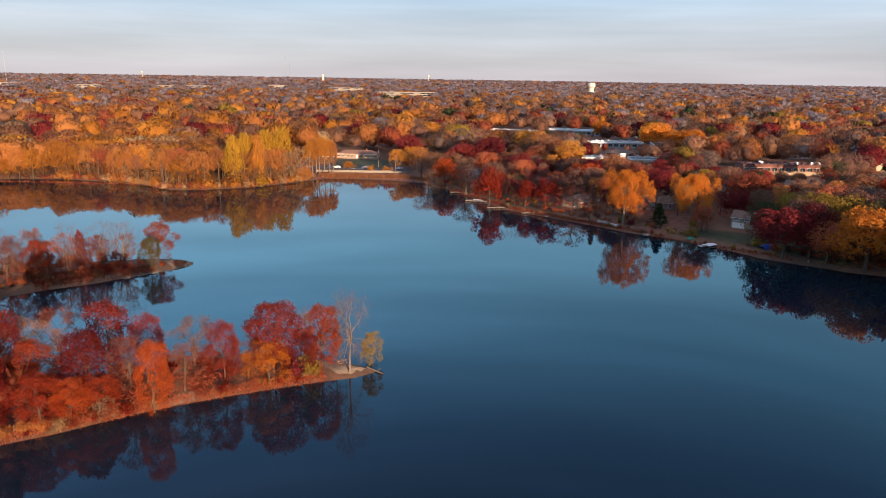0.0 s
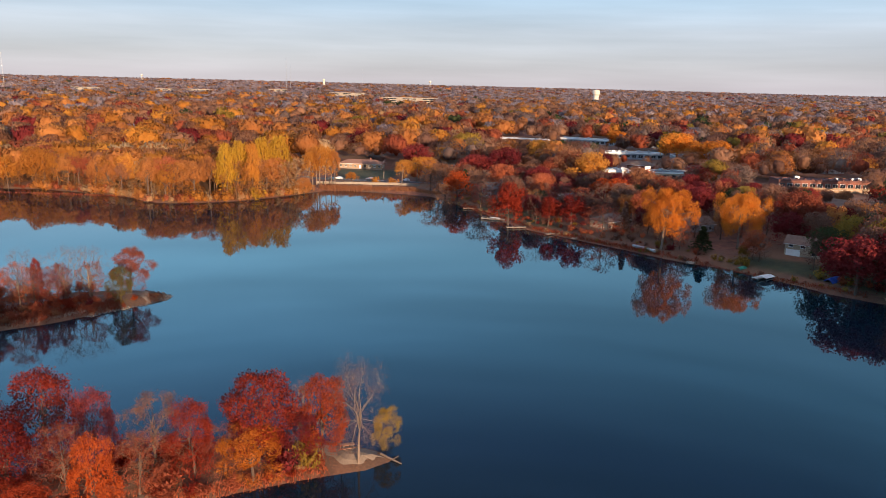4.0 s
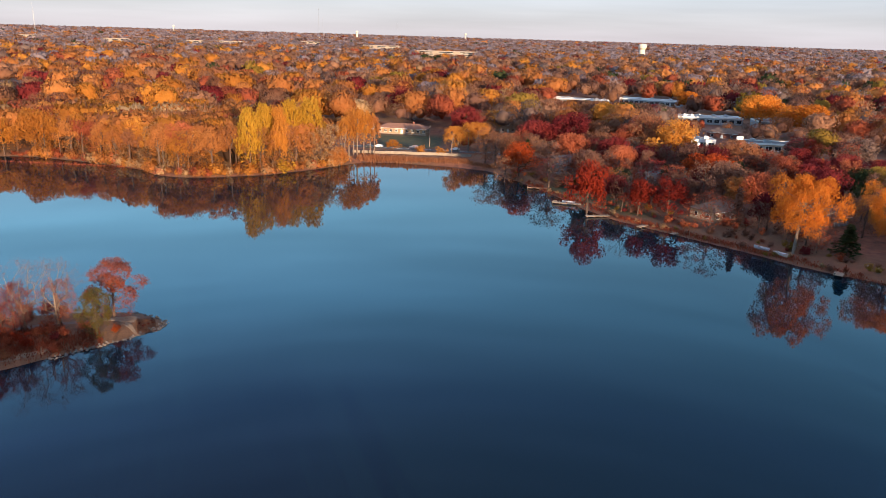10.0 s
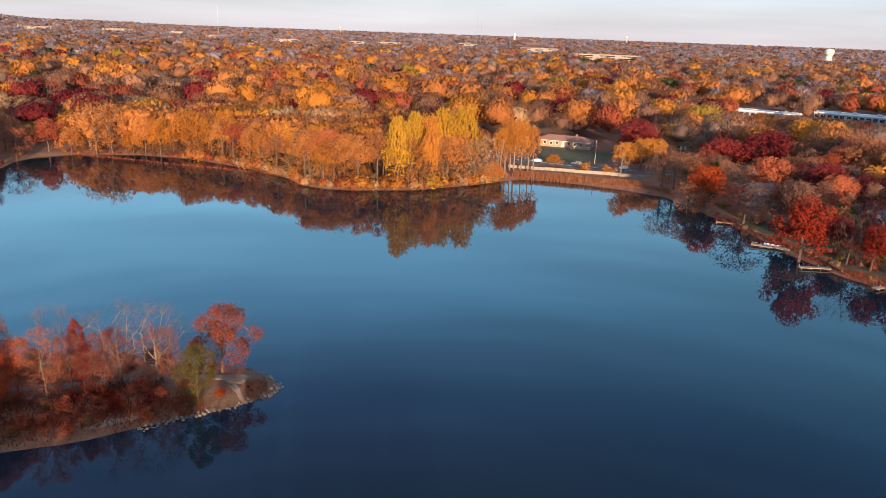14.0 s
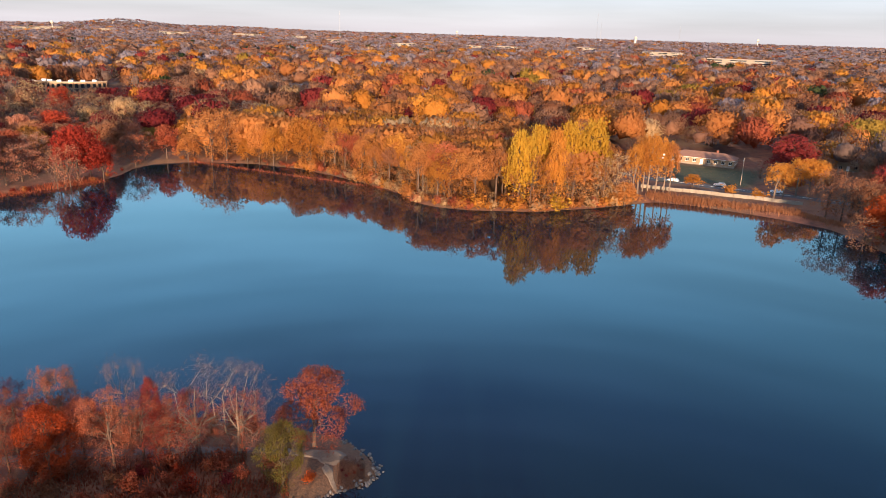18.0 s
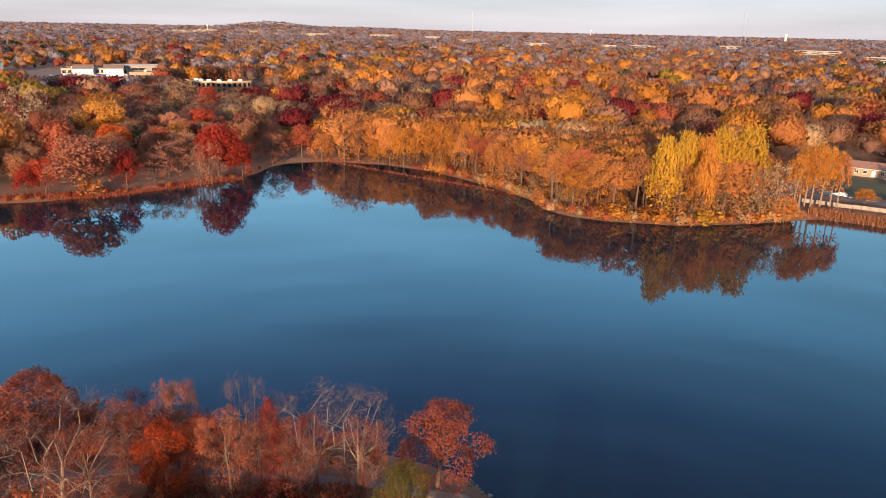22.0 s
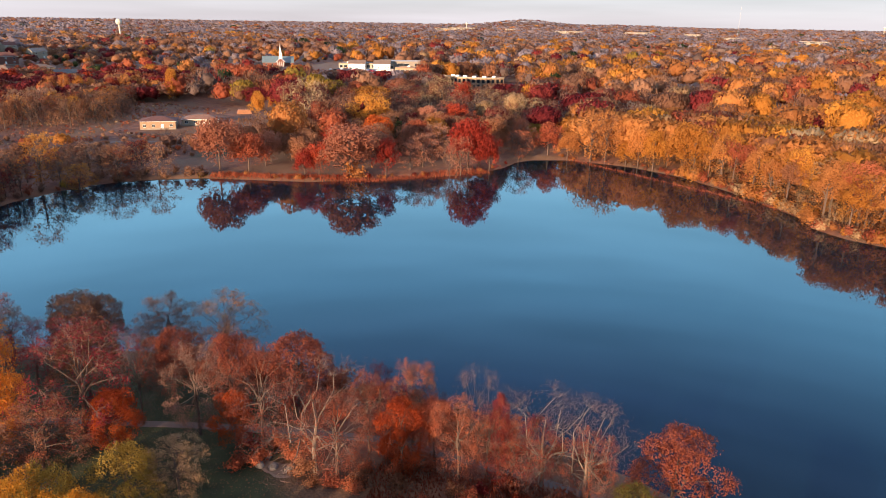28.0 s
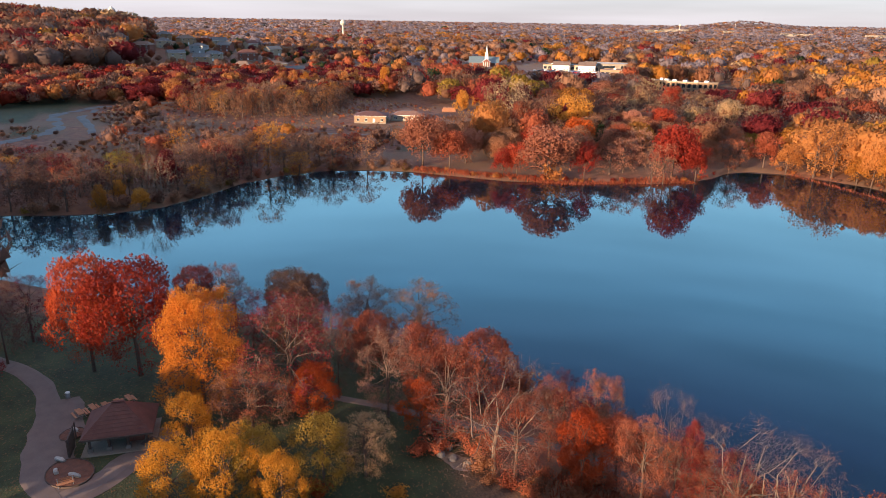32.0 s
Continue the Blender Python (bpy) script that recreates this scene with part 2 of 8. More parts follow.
WOOD_RED = surface("stained_wood", (0.32, 0.13, 0.06), (0.46, 0.20, 0.10), 2.0, 0.7, bumps=0.2)
STEEL = surface("galvanised_steel", (0.35, 0.35, 0.36), (0.55, 0.55, 0.56), 1.0, 0.45, 0.8, bumps=0.05)
STONE = surface("shore_stone", (0.10, 0.08, 0.07), (0.25, 0.205, 0.175), 1.2, 0.9, bumps=0.4, dist=0.05)
TARP = surface("blue_tarp", (0.01, 0.05, 0.30), (0.02, 0.09, 0.45), 0.8, 0.5, bumps=0.4, dist=0.08, fine=4)
GREENC = surface("green_canvas", (0.02, 0.20, 0.13), (0.03, 0.28, 0.18), 0.8, 0.6, bumps=0.3)
RUBBER = surface("rubber", (0.02, 0.02, 0.02), (0.04, 0.04, 0.04), 2.0, 0.8, bumps=0)
DARKW = surface("dark_wood", (0.05, 0.032, 0.025), (0.10, 0.065, 0.05), 2.0, 0.8, bumps=0.3)
SIGNRED = surface("sign_red", (0.5, 0.03, 0.03), (0.6, 0.05, 0.04), 1.0, 0.5, bumps=0)


def glass_material():
    m, nt, b = mat("window_glass", 0.06)
    b.inputs["Base Color"].default_value = (0.02, 0.024, 0.03, 1)
    b.inputs["IOR"].default_value = 1.5
    return m


GLASS = glass_material()


def car_paint(name, c):
    m, nt, b = mat(name, 0.3)
    nt.links.new(ramp(nt, [(0.3, tuple(v * 0.85 for v in c)), (0.7, c)], tex_noise(nt, 3.0)), b.inputs["Base Color"])
    b.inputs["Coat Weight"].default_value = 0.6
    return m


CAR_WHITE, CAR_DARK, CAR_RED = car_paint("car_white", (0.75, 0.75, 0.74)), car_paint("car_dark", (0.04, 0.045, 0.055)), car_paint("car_red", (0.35, 0.03, 0.03))
CAR_SILVER, CAR_BLUE = car_paint("car_silver", (0.42, 0.43, 0.45)), car_paint("car_blue", (0.05, 0.09, 0.2))

# ------------------------------------------------------------ lake outline and the lie of the land
# south-east shore, out of view, is drawn in to hold added shading trees
LAKE = """-100,80 -67.6,97.1 -60.9,100.8 -54.3,105.9 -46.8,110.7 -38.3,115 -29.1,119.1 -21.4,122.3 -15.2,124.1 -12.5,127 -15,129.5 -20,131 -25,132.5
 -36,130 -50,125 -65,119 -80,116 -95,116 -108,120 -117,132 -120,145 -118,158 -112.5,168 -103,176.5 -94.5,182 -89.6,187.3 -83.7,192.7 -79.6,197.1
 -76.1,201.7 -75.8,204.5 -78.5,206.8 -84,209 -92,208.5 -108,203.5 -122,197.5 -136,189 -150,180 -163,169 -175,156 -184,142 -192,128 -205,112 -222,92 -232,66 -255,52
 -274,72 -271,91 -267,105 -265,120 -268,134 -280,147 -294,159 -303,174 -307,188 -305,203 -298,219 -286,233 -272,249 -264,268 -260,284 -253,299 -252,312
 -255,325 -261,337 -261,348 -253,358 -240,365 -228,370 -207,371 -187,366.5 -165,359 -150,352 -140,343 -130,340.5 -120,342 -108,347.5 -98,352 -93,358
 -83,367 -73,380 -66,388 -52,389 -38,386.5 -26,384 -12,378 -5,368 3,352 8,344 14,330 20,315 28,301 38,291 49,280 59,270 68,260 76,253 85,248 92,238
 99,230 104,222 111,216 118,211 124,206 133,202 136,192 128,172 112,148 98,122 90,90 95,0 100,-100 -60,-100 -160,-20 -140,50"""
LAKE = np.array([[float(v) for v in p.split(",")] for p in LAKE.split()])


def poly_distance(x, y, poly):
    """Distance to a closed outline, negative inside."""
    x, y = np.asarray(x, float), np.asarray(y, float)
    best, inside = np.full(x.shape, 1e9), np.zeros(x.shape, bool)
    for (ax, ay), (bx, by) in zip(poly, np.roll(poly, -1, 0)):
        dx, dy = bx - ax, by - ay
        s = np.clip(((x - ax) * dx + (y - ay) * dy) / (dx * dx + dy * dy), 0, 1)
        best = np.minimum(best, np.hypot(x - ax - s * dx, y - ay - s * dy))
        if dy:
            inside ^= ((ay > y) != (by > y)) & (x < ax + (y - ay) * dx / dy)
    return np.where(inside, -best, best)


def smooth(a, b, v):
    s = np.clip((v - a) / (b - a), 0, 1)
    return s * s * (3 - 2 * s)


def bumpy(x, y):
    return np.sin(x * 0.031 + 1.3) * np.sin(y * 0.027 + 0.4) + 0.6 * np.sin(x * 0.083 + y * 0.051) + 0.4 * np.sin(x * 0.19 - y * 0.23 + 2)


def lie(x, y, d=None):
    """Height of the ground over the lake."""
    x, y = np.asarray(x, float), np.asarray(y, float)
    d = poly_distance(x, y, LAKE) if d is None else d
    r = np.hypot(x + 40, y - 140)
    land = 0.35 * np.clip(d, 0, 3) + 0.6 * smooth(3, 18, d) + 3.0 * smooth(25, 140, d)
    land += 0.12 * bumpy(x * 4, y * 4) * smooth(1, 6, d) + 0.9 * bumpy(x * 0.6, y * 0.6) * smooth(60, 250, d)
    land += 21 * smooth(2000, 4900, r)
    land += 40 * np.exp(-(((x + 930) / 240) ** 2 + ((y + 80) / 210) ** 2))
    land += 14 * np.exp(-(((x + 800) / 160) ** 2 + ((y - 130) / 170) ** 2))
    land += 36 * np.exp(-(((x + 3480) / 230) ** 2 + ((y - 3270) / 230) ** 2)) + 12 * np.exp(-(((x + 3050) / 300) ** 2 + ((y - 3650) / 300) ** 2))
    return np.where(d < 0, np.maximum(-2.0, 0.3 * d), land)


def axis(lo, hi, step, far):
    a = list(np.arange(lo, hi + 0.1, step))
    g, p = step, a[-1]
    while p < far:
        g = min(g * 1.13, 110)
        p += g
        a.append(p)
    g, p = step, a[0]
    while p > -far:
        g = min(g * 1.13, 110)
        p -= g
        a.insert(0, p)
    return np.array(a)


TURF = [((-66, 421), (-36, 423), (-32, 462), (-72, 462)), ((-196, 92), (-150, 92), (-118, 128), (-112, 168), (-135, 180), (-165, 160)),
        ((88, 252), (106, 232), (120, 216), (130, 212), (130, 226), (112, 252), (96, 262)), ((10, 342), (30, 306), (42, 300), (30, 340), (16, 356)),
        ((-545, 42), (-531, 78), (-503, 98), (-478, 86), (-466, 72), (-430, 70), (-440, 50), (-500, 36)), ((-402, 70), (-386, 72), (-394, 82), (-410, 84)), ((-330, 225), (-322, 250), (-345, 265), (-352, 240)), ((-300, 430), (-180, 455), (-182, 466), (-300, 442))]


def build_ground():
    xs, ys = axis(-330, 150, 3.2, 4850), axis(66, 410, 3.2, 4850)
    gx, gy = np.meshgrid(xs, ys)
    d = poly_distance(gx, gy, LAKE)
    z = lie(gx, gy, d)
    n, k = len(xs), len(ys)
    v = np.stack([gx, gy, z], -1).reshape(-1, 3)
    i = (np.arange(k - 1)[:, None] * n + np.arange(n - 1)).ravel()
    me = bpy.data.meshes.new("ground")
    me.from_pydata(v.tolist(), [], np.stack([i, i + 1, i + n + 1, i + n], 1).tolist())
    turf = np.zeros(gx.shape)
    for p in TURF:
        turf = np.maximum(turf, smooth(2.5, -2.5, poly_distance(gx, gy, np.array(p, float))))
    me.attributes.new("turf", "FLOAT", "POINT").data.foreach_set("value", turf.ravel().astype(np.float32))
    me.polygons.foreach_set("use_smooth", [True] * len(me.polygons))
    me.materials.append(GROUND)
    return tagged(new("ground", me), "lake shore and woodland floor with fallen leaves and dry grass", "ground", kind="structure")


build_ground()


def build_water():
    bm = bmesh.new()
    bmesh.ops.create_grid(bm, x_segments=1, y_segments=1, size=1)
    for v in bm.verts:
        v.co = (-70 + v.co.x * 265, 145 + v.co.y * 255, 0)
    me = bpy.data.meshes.new("water")
    bm.to_mesh(me)
    me.materials.append(WATER)
    return tagged(new("water", me), "calm dark blue lake mirroring sky and shore trees", "lake", kind="structure")


build_water()

# ------------------------------------------------------------ trees
def tubes(segs, sides):
    """Tapered limbs: rows of x0 y0 z0 x1 y1 z1 r0 r1 as open tubes."""
    s = np.asarray(segs, float)
    p0, p1, r0, r1 = s[:, :3], s[:, 3:6], s[:, 6], s[:, 7]
    w = p1 - p0
    w /= np.linalg.norm(w, axis=1, keepdims=True) + 1e-9
    u = np.cross(w, np.where(np.abs(w[:, 2:]) > 0.9, (1.0, 0, 0), (0, 0, 1.0)))
    u /= np.linalg.norm(u, axis=1, keepdims=True)
    q = np.cross(w, u)
    a = np.arange(sides) * 2 * np.pi / sides
    ring = u[:, None] * np.cos(a)[None, :, None] + q[:, None] * np.sin(a)[None, :, None]
    v = np.concatenate([p0[:, None] + ring * r0[:, None, None], p1[:, None] + ring * r1[:, None, None]], 1).reshape(-1, 3)
    b = (np.arange(len(s)) * 2 * sides)[:, None]
    i = np.arange(sides)
    f = np.stack([b + i, b + (i + 1) % sides, b + sides + (i + 1) % sides, b + sides + i], -1).reshape(-1, 4)
    return v, f


def leaves(rng, centres, per, spread, size, flat=0.0, lay=0.45):
    """Small folded-flat leaf sprays scattered round twig ends."""
    c = np.repeat(centres, per, 0)
    n = len(c)
    c = c + rng.normal(0, 1, (n, 3)) * spread * np.array([1, 1, 0.75])
    u = rng.normal(0, 1, (n, 3))
    u[:, 2] *= 1 - flat
    u /= np.linalg.norm(u, axis=1, keepdims=True)
    out = outward(c, c.mean(0))
    u -= out * (u * out).sum(1, keepdims=True) * lay
    u /= np.linalg.norm(u, axis=1, keepdims=True) + 1e-9
    w = np.cross(u, out * lay + rng.normal(0, 1, (n, 3)) * (1 - lay))
    w /= np.linalg.norm(w, axis=1, keepdims=True) + 1e-9
    k = size * rng.uniform(0.6, 1.35, (n, 1))
    u, w = u * k, w * k * rng.uniform(0.5, 0.95, (n, 1))
    g = np.cross(u * 2, w * 1.4 + u)
    w = np.where((g * out).sum(1, keepdims=True) < 0, -w, w)
    v = np.stack([c - u - w * 0.4, c + u - w * 0.3, c + w], 1).reshape(-1, 3)
    return v, np.arange(3 * n).reshape(-1, 3)


SPHERES = {}


def ball(detail):
    """Unit directions and faces of an even ball; detail 0 is a coarse open dome."""
    if detail not in SPHERES:
        bm = bmesh.new()
        bmesh.ops.create_icosphere(bm, subdivisions=max(detail, 1), radius=1)
        if detail == 0:
            bmesh.ops.delete(bm, geom=[v for v in bm.verts if v.co.z < -0.2], context="VERTS")
            bm.verts.index_update()
        SPHERES[detail] = np.array([v.co[:] for v in bm.verts]), np.array([[v.index for v in f.verts] for f in bm.faces])
        bm.free()
    return SPHERES[detail]


def shell(lobes, size, centre, detail, scale=1.0, rough=0.05, rng=None):
    """The uneven outer skin of a crown made of round lobes, as loose triangles with soft normals."""
    d, f = ball(detail)
    b = lobes - centre
    dot = d @ b.T
    under = size[None] ** 2 - (b * b).sum(1)[None] + dot ** 2
    reach = np.where((under > 0), dot + np.sqrt(np.clip(under, 0, None)), 0).max(1)
    reach = np.maximum(reach, np.percentile(reach, 20) * 0.7) * scale
    if rng is not None:
        reach *= 1 + rng.normal(0, rough, len(reach))
    p = centre + d * reach[:, None]
    t = p[f]
    g = np.cross(t[:, 1] - t[:, 0], t[:, 2] - t[:, 0])
    n = np.zeros_like(p)
    for k in range(3):
        np.add.at(n, f[:, k], g)
    n = n / (np.linalg.norm(n, axis=1, keepdims=True) + 1e-12) * 0.75 + d * 0.35
    n /= np.linalg.norm(n, axis=1, keepdims=True)
    return t.reshape(-1, 3), n[f].reshape(-1, 3)


def feather(rng, c, u, out, length, width):
    """Pointed sprays at c along u, lying roughly across the way out of the crown."""
    n = len(c)
    u = u / (np.linalg.norm(u, axis=1, keepdims=True) + 1e-9) * length[:, None]
    w = np.cross(u, out + rng.normal(0, 0.5, (n, 3)))
    w *= width * rng.uniform(0.6, 1.3, (n, 1)) / (np.linalg.norm(w, axis=1, keepdims=True) + 1e-9)
    w = np.where((np.cross(w, u) * out).sum(1, keepdims=True) < 0, -w, w)
    return np.stack([c - w - u * 0.4, c + w - u * 0.4, c + u * 0.7], 1).reshape(-1, 3), np.arange(3 * n).reshape(-1, 3)


def foliage(rng, lobes, size, n, scale=1.0, cover=1.9, lift=0.4, slim=0.62, own=0.55):
    """Pointed leaf sprays all over the skin of a crown made of round lobes, tips up and outward; with soft normals."""
    centre = lobes.mean(0)
    i = np.arange(n) + rng.uniform(0, 1, n)
    z = 1 - 1.55 * i / n
    q, a = np.sqrt(np.clip(1 - z * z, 0, 1)), np.arange(n) * 2.39996 + rng.normal(0, 0.3, n)
    d = np.stack([np.cos(a) * q, np.sin(a) * q, z], 1)
    b = lobes - centre
    dot = d @ b.T
    under = size[None] ** 2 - (b * b).sum(1)[None] + dot ** 2
    far = np.where(under > 0, dot + np.sqrt(np.clip(under, 0, None)), 0)
    k, reach = far.argmax(1), far.max(1)
    low = np.percentile(reach, 20) * 0.7
    p = centre + d * np.maximum(reach, low)[:, None] * scale * rng.uniform(0.86, 1.05, (n, 1))
    out = p - lobes[k]
    out = out / (np.linalg.norm(out, axis=1, keepdims=True) + 1e-9) * 0.65 + d * 0.5
    out /= np.linalg.norm(out, axis=1, keepdims=True)
    up = np.array([0, 0, 1.0]) - out * out[:, 2:]
    u = up * 0.9 + out * lift + rng.normal(0, 0.32, (n, 3))
    step = math.sqrt(4.2 * np.mean(reach ** 2) * 2 / n * cover)
    v, _ = feather(rng, p, u, out, rng.uniform(0.75, 1.3, n) * step, step * slim)
    t = v.reshape(-1, 3, 3)
    g = np.cross(t[:, 1] - t[:, 0], t[:, 2] - t[:, 0])
    g /= np.linalg.norm(g, axis=1, keepdims=True) + 1e-9
    nn = out + g * np.sign((g * out).sum(1, keepdims=True)) * own
    return v, np.repeat(nn / np.linalg.norm(nn, axis=1, keepdims=True), 3, 0)


def outward(p, centre):
    """Directions from a crown's core: up and out."""
    d = p - centre + (0, 0, 0.12 * np.ptp(p[:, 2]))
    return d / (np.linalg.norm(d, axis=1, keepdims=True) + 1e-6)


def crown_normals(v, own=0.5):
    """Soft normals of a crown: mostly outward, partly each leaf's own."""
    t = v.reshape(-1, 3, 3)
    g = np.cross(t[:, 1] - t[:, 0], t[:, 2] - t[:, 0])
    g /= np.linalg.norm(g, axis=1, keepdims=True) + 1e-9
    n = outward(t.mean(1), v.mean(0)) * 0.8 + g * own
    n /= np.linalg.norm(n, axis=1, keepdims=True) + 1e-9
    return np.repeat(n, 3, 0)


def set_normals(me, n):
    me.attributes.new("custom_normal", "FLOAT_VECTOR", "POINT").data.foreach_set("vector", np.ascontiguousarray(n, np.float32).ravel())


def slivers(segs):
    """Thin twigs as single tapering slivers."""
    s = np.asarray(segs, float)
    p0, p1, r = s[:, :3], s[:, 3:6], s[:, 6:7]
    w = np.cross(p1 - p0, (0.3, 0.5, 0.8))
    w *= r * 1.3 / (np.linalg.norm(w, axis=1, keepdims=True) + 1e-9)
    n = len(s)
    return np.stack([p0 - w, p0 + w, p1 + (p1 - p0) * 0.15], 1).reshape(-1, 3), np.arange(3 * n).reshape(-1, 3)


def twig_sprays(rng, centres, per, length):
    """Fine bare twig ends: long thin slivers fanning up and out."""
    c = np.repeat(centres, per, 0)
    n = len(c)
    c = c + rng.normal(0, 1, (n, 3)) * length * 0.45
    u = rng.normal(0, 1, (n, 3)) * (1, 1, 0.8) + (0, 0, 0.5)
    u /= np.linalg.norm(u, axis=1, keepdims=True)
    w = np.cross(u, rng.normal(0, 1, (n, 3)))
    w *= 0.013 / np.linalg.norm(w, axis=1, keepdims=True)
    u = u * length * rng.uniform(0.6, 1.3, (n, 1))
    return np.stack([c - w, c + w, c + u], 1).reshape(-1, 3), np.arange(3 * n).reshape(-1, 3)


def grow(rng, o):
    """Skeleton of one tree inside a lobed crown: trunk, main limbs, boughs to each lobe and twigs to its ends.
    Returns the rows by rank, the twig ends, the lobe of each end and the lobe centres."""
    h, clear, ratio, belly, n, per, stretch = o["h"], o["clear"], o["ratio"], o["belly"], o["lobes"], o["ends"], o["stretch"]
    R, lo, hi = h * ratio / 2, h * clear, h * 0.97
    lean = rng.normal(0, 0.025, 2) * h
    t = (np.arange(n) + rng.uniform(0.2, 0.8, n)) / n
    az = np.arange(n) * 2.39996 + rng.uniform(-0.35, 0.35, n)
    # radius of the crown by height: full at the belly, drawn in above and below
    fall = np.where(t < belly, 1 - 0.45 * ((belly - t) / belly) ** 2, np.sqrt(np.clip(1 - ((t - belly) / (1.04 - belly)) ** 2, 0.02, 1)))
    size = R * rng.uniform(0.30, 0.46, n) * o.get("knob", 1.0) * (0.75 + 0.25 * fall)
    rag = o.get("ragged", 0.16)
    rad = np.clip(R * fall * rng.uniform(1 - rag, 1 + rag, n) - size * 0.8, 0.05 * R, None)
    z = lo + (hi - lo) * t
    z = np.minimum(z, hi - size * stretch * 0.75)
    lobes = np.stack([np.cos(az) * rad + lean[0] * t, np.sin(az) * rad + lean[1] * t, z], 1)
    own = np.repeat(np.arange(n), per)
    d = rng.normal(0, 1, (n * per, 3)) + outward(lobes, lobes.mean(0))[own] * 0.7 + (0, 0, 0.35)
    d /= np.linalg.norm(d, axis=1, keepdims=True)
    ends = lobes[own] + d * size[own][:, None] * rng.uniform(0.55, 1.05, (n * per, 1)) * (1, 1, stretch)
    r = h * o.get("stout", 0.017)
    fork = np.array([lean[0] * 0.3, lean[1] * 0.3, lo + (hi - lo) * 0.12])
    crest = np.array([lean[0], lean[1], lo + (hi - lo) * 0.72])
    bend = (fork + crest) / 2 + rng.normal(0, 0.02 * h, 3) * (1, 1, 0)
    rank = [[(0, 0, 0, *(fork * 0.5), r * 1.35, r * 1.05), (*(fork * 0.5), *fork, r * 1.05, r * 0.9), (*fork, *bend, r * 0.9, r * 0.55), (*bend, *crest, r * 0.55, r * 0.15)], [], [], []]

    def arc(level, p, q, r0, r1, sag):
        m = (p + q) / 2 + rng.normal(0, o.get("crook", 0.05), 3) * np.linalg.norm(q - p) + (0, 0, sag * np.linalg.norm(q - p))
        rank[level].append((*p, *m, r0, (r0 + r1) / 2))
        rank[level].append((*m, *q, (r0 + r1) / 2, r1))
        return m

    mains = min(6, max(3, n // 3))
    for k in range(mains):
        mine = np.arange(n)[np.arange(n) % mains == k]
        mid = lobes[mine].mean(0)
        zb = max(lo * 0.9, min(mid[2] - 0.9 * np.hypot(*mid[:2]) - 0.12 * h, crest[2]))
        base = fork * min(1.0, zb / fork[2]) if zb < fork[2] else fork + (crest - fork) * (zb - fork[2]) / (crest[2] - fork[2])
        tip = base + (mid - base) * 0.62
        joint = arc(1, base, tip, r * 0.55, r * 0.32, 0.06)
        for j in mine:
            start = joint if lobes[j, 2] < mid[2] else tip
            arc(1, start, lobes[j], r * 0.30, r * 0.12, 0.05)
    for j in range(n):
        mine = ends[own == j]
        for e in mine:
            arc(2, lobes[j] + rng.normal(0, 0.12, 3) * size[j], e, r * 0.10, r * 0.035, 0.04)
    return [np.array(q) if len(q) else np.zeros((0, 8)) for q in rank], ends, own, lobes, size


def lobe_normals(v, lobe, lobes):
    """Soft normals of a lobed crown: out of the crown, out of the lobe and each leaf's own."""
    t = v.reshape(-1, 3, 3)
    g = np.cross(t[:, 1] - t[:, 0], t[:, 2] - t[:, 0])
    g /= np.linalg.norm(g, axis=1, keepdims=True) + 1e-9
    c = t.mean(1)
    q = c - lobes[lobe]
    q /= np.linalg.norm(q, axis=1, keepdims=True) + 1e-9
    n = outward(c, c.mean(0)) * 0.4 + q * 0.45 + g * 0.45
    n /= np.linalg.norm(n, axis=1, keepdims=True) + 1e-9
    return np.repeat(n, 3, 0)


def mesh_of(name, chunks, material, soft=False, n=None):
    vs, fs, off = [], [], 0
    for v, f in chunks:
        vs.append(v)
        fs.append(np.asarray(f) + off)
        off += len(v)
    me = bpy.data.meshes.new(name)
    me.from_pydata(np.concatenate(vs).tolist(), [], [q for f in fs for q in f.tolist()])
    me.materials.append(material)
    if soft:
        n = crown_normals(vs[0])
    if n is not None:
        set_normals(me, n)
    ARR[me.name] = (np.concatenate(vs), fs, n)
    return me


TWIGS = {}
ARR = {}        # plain arrays of the tree meshes, for joined woods
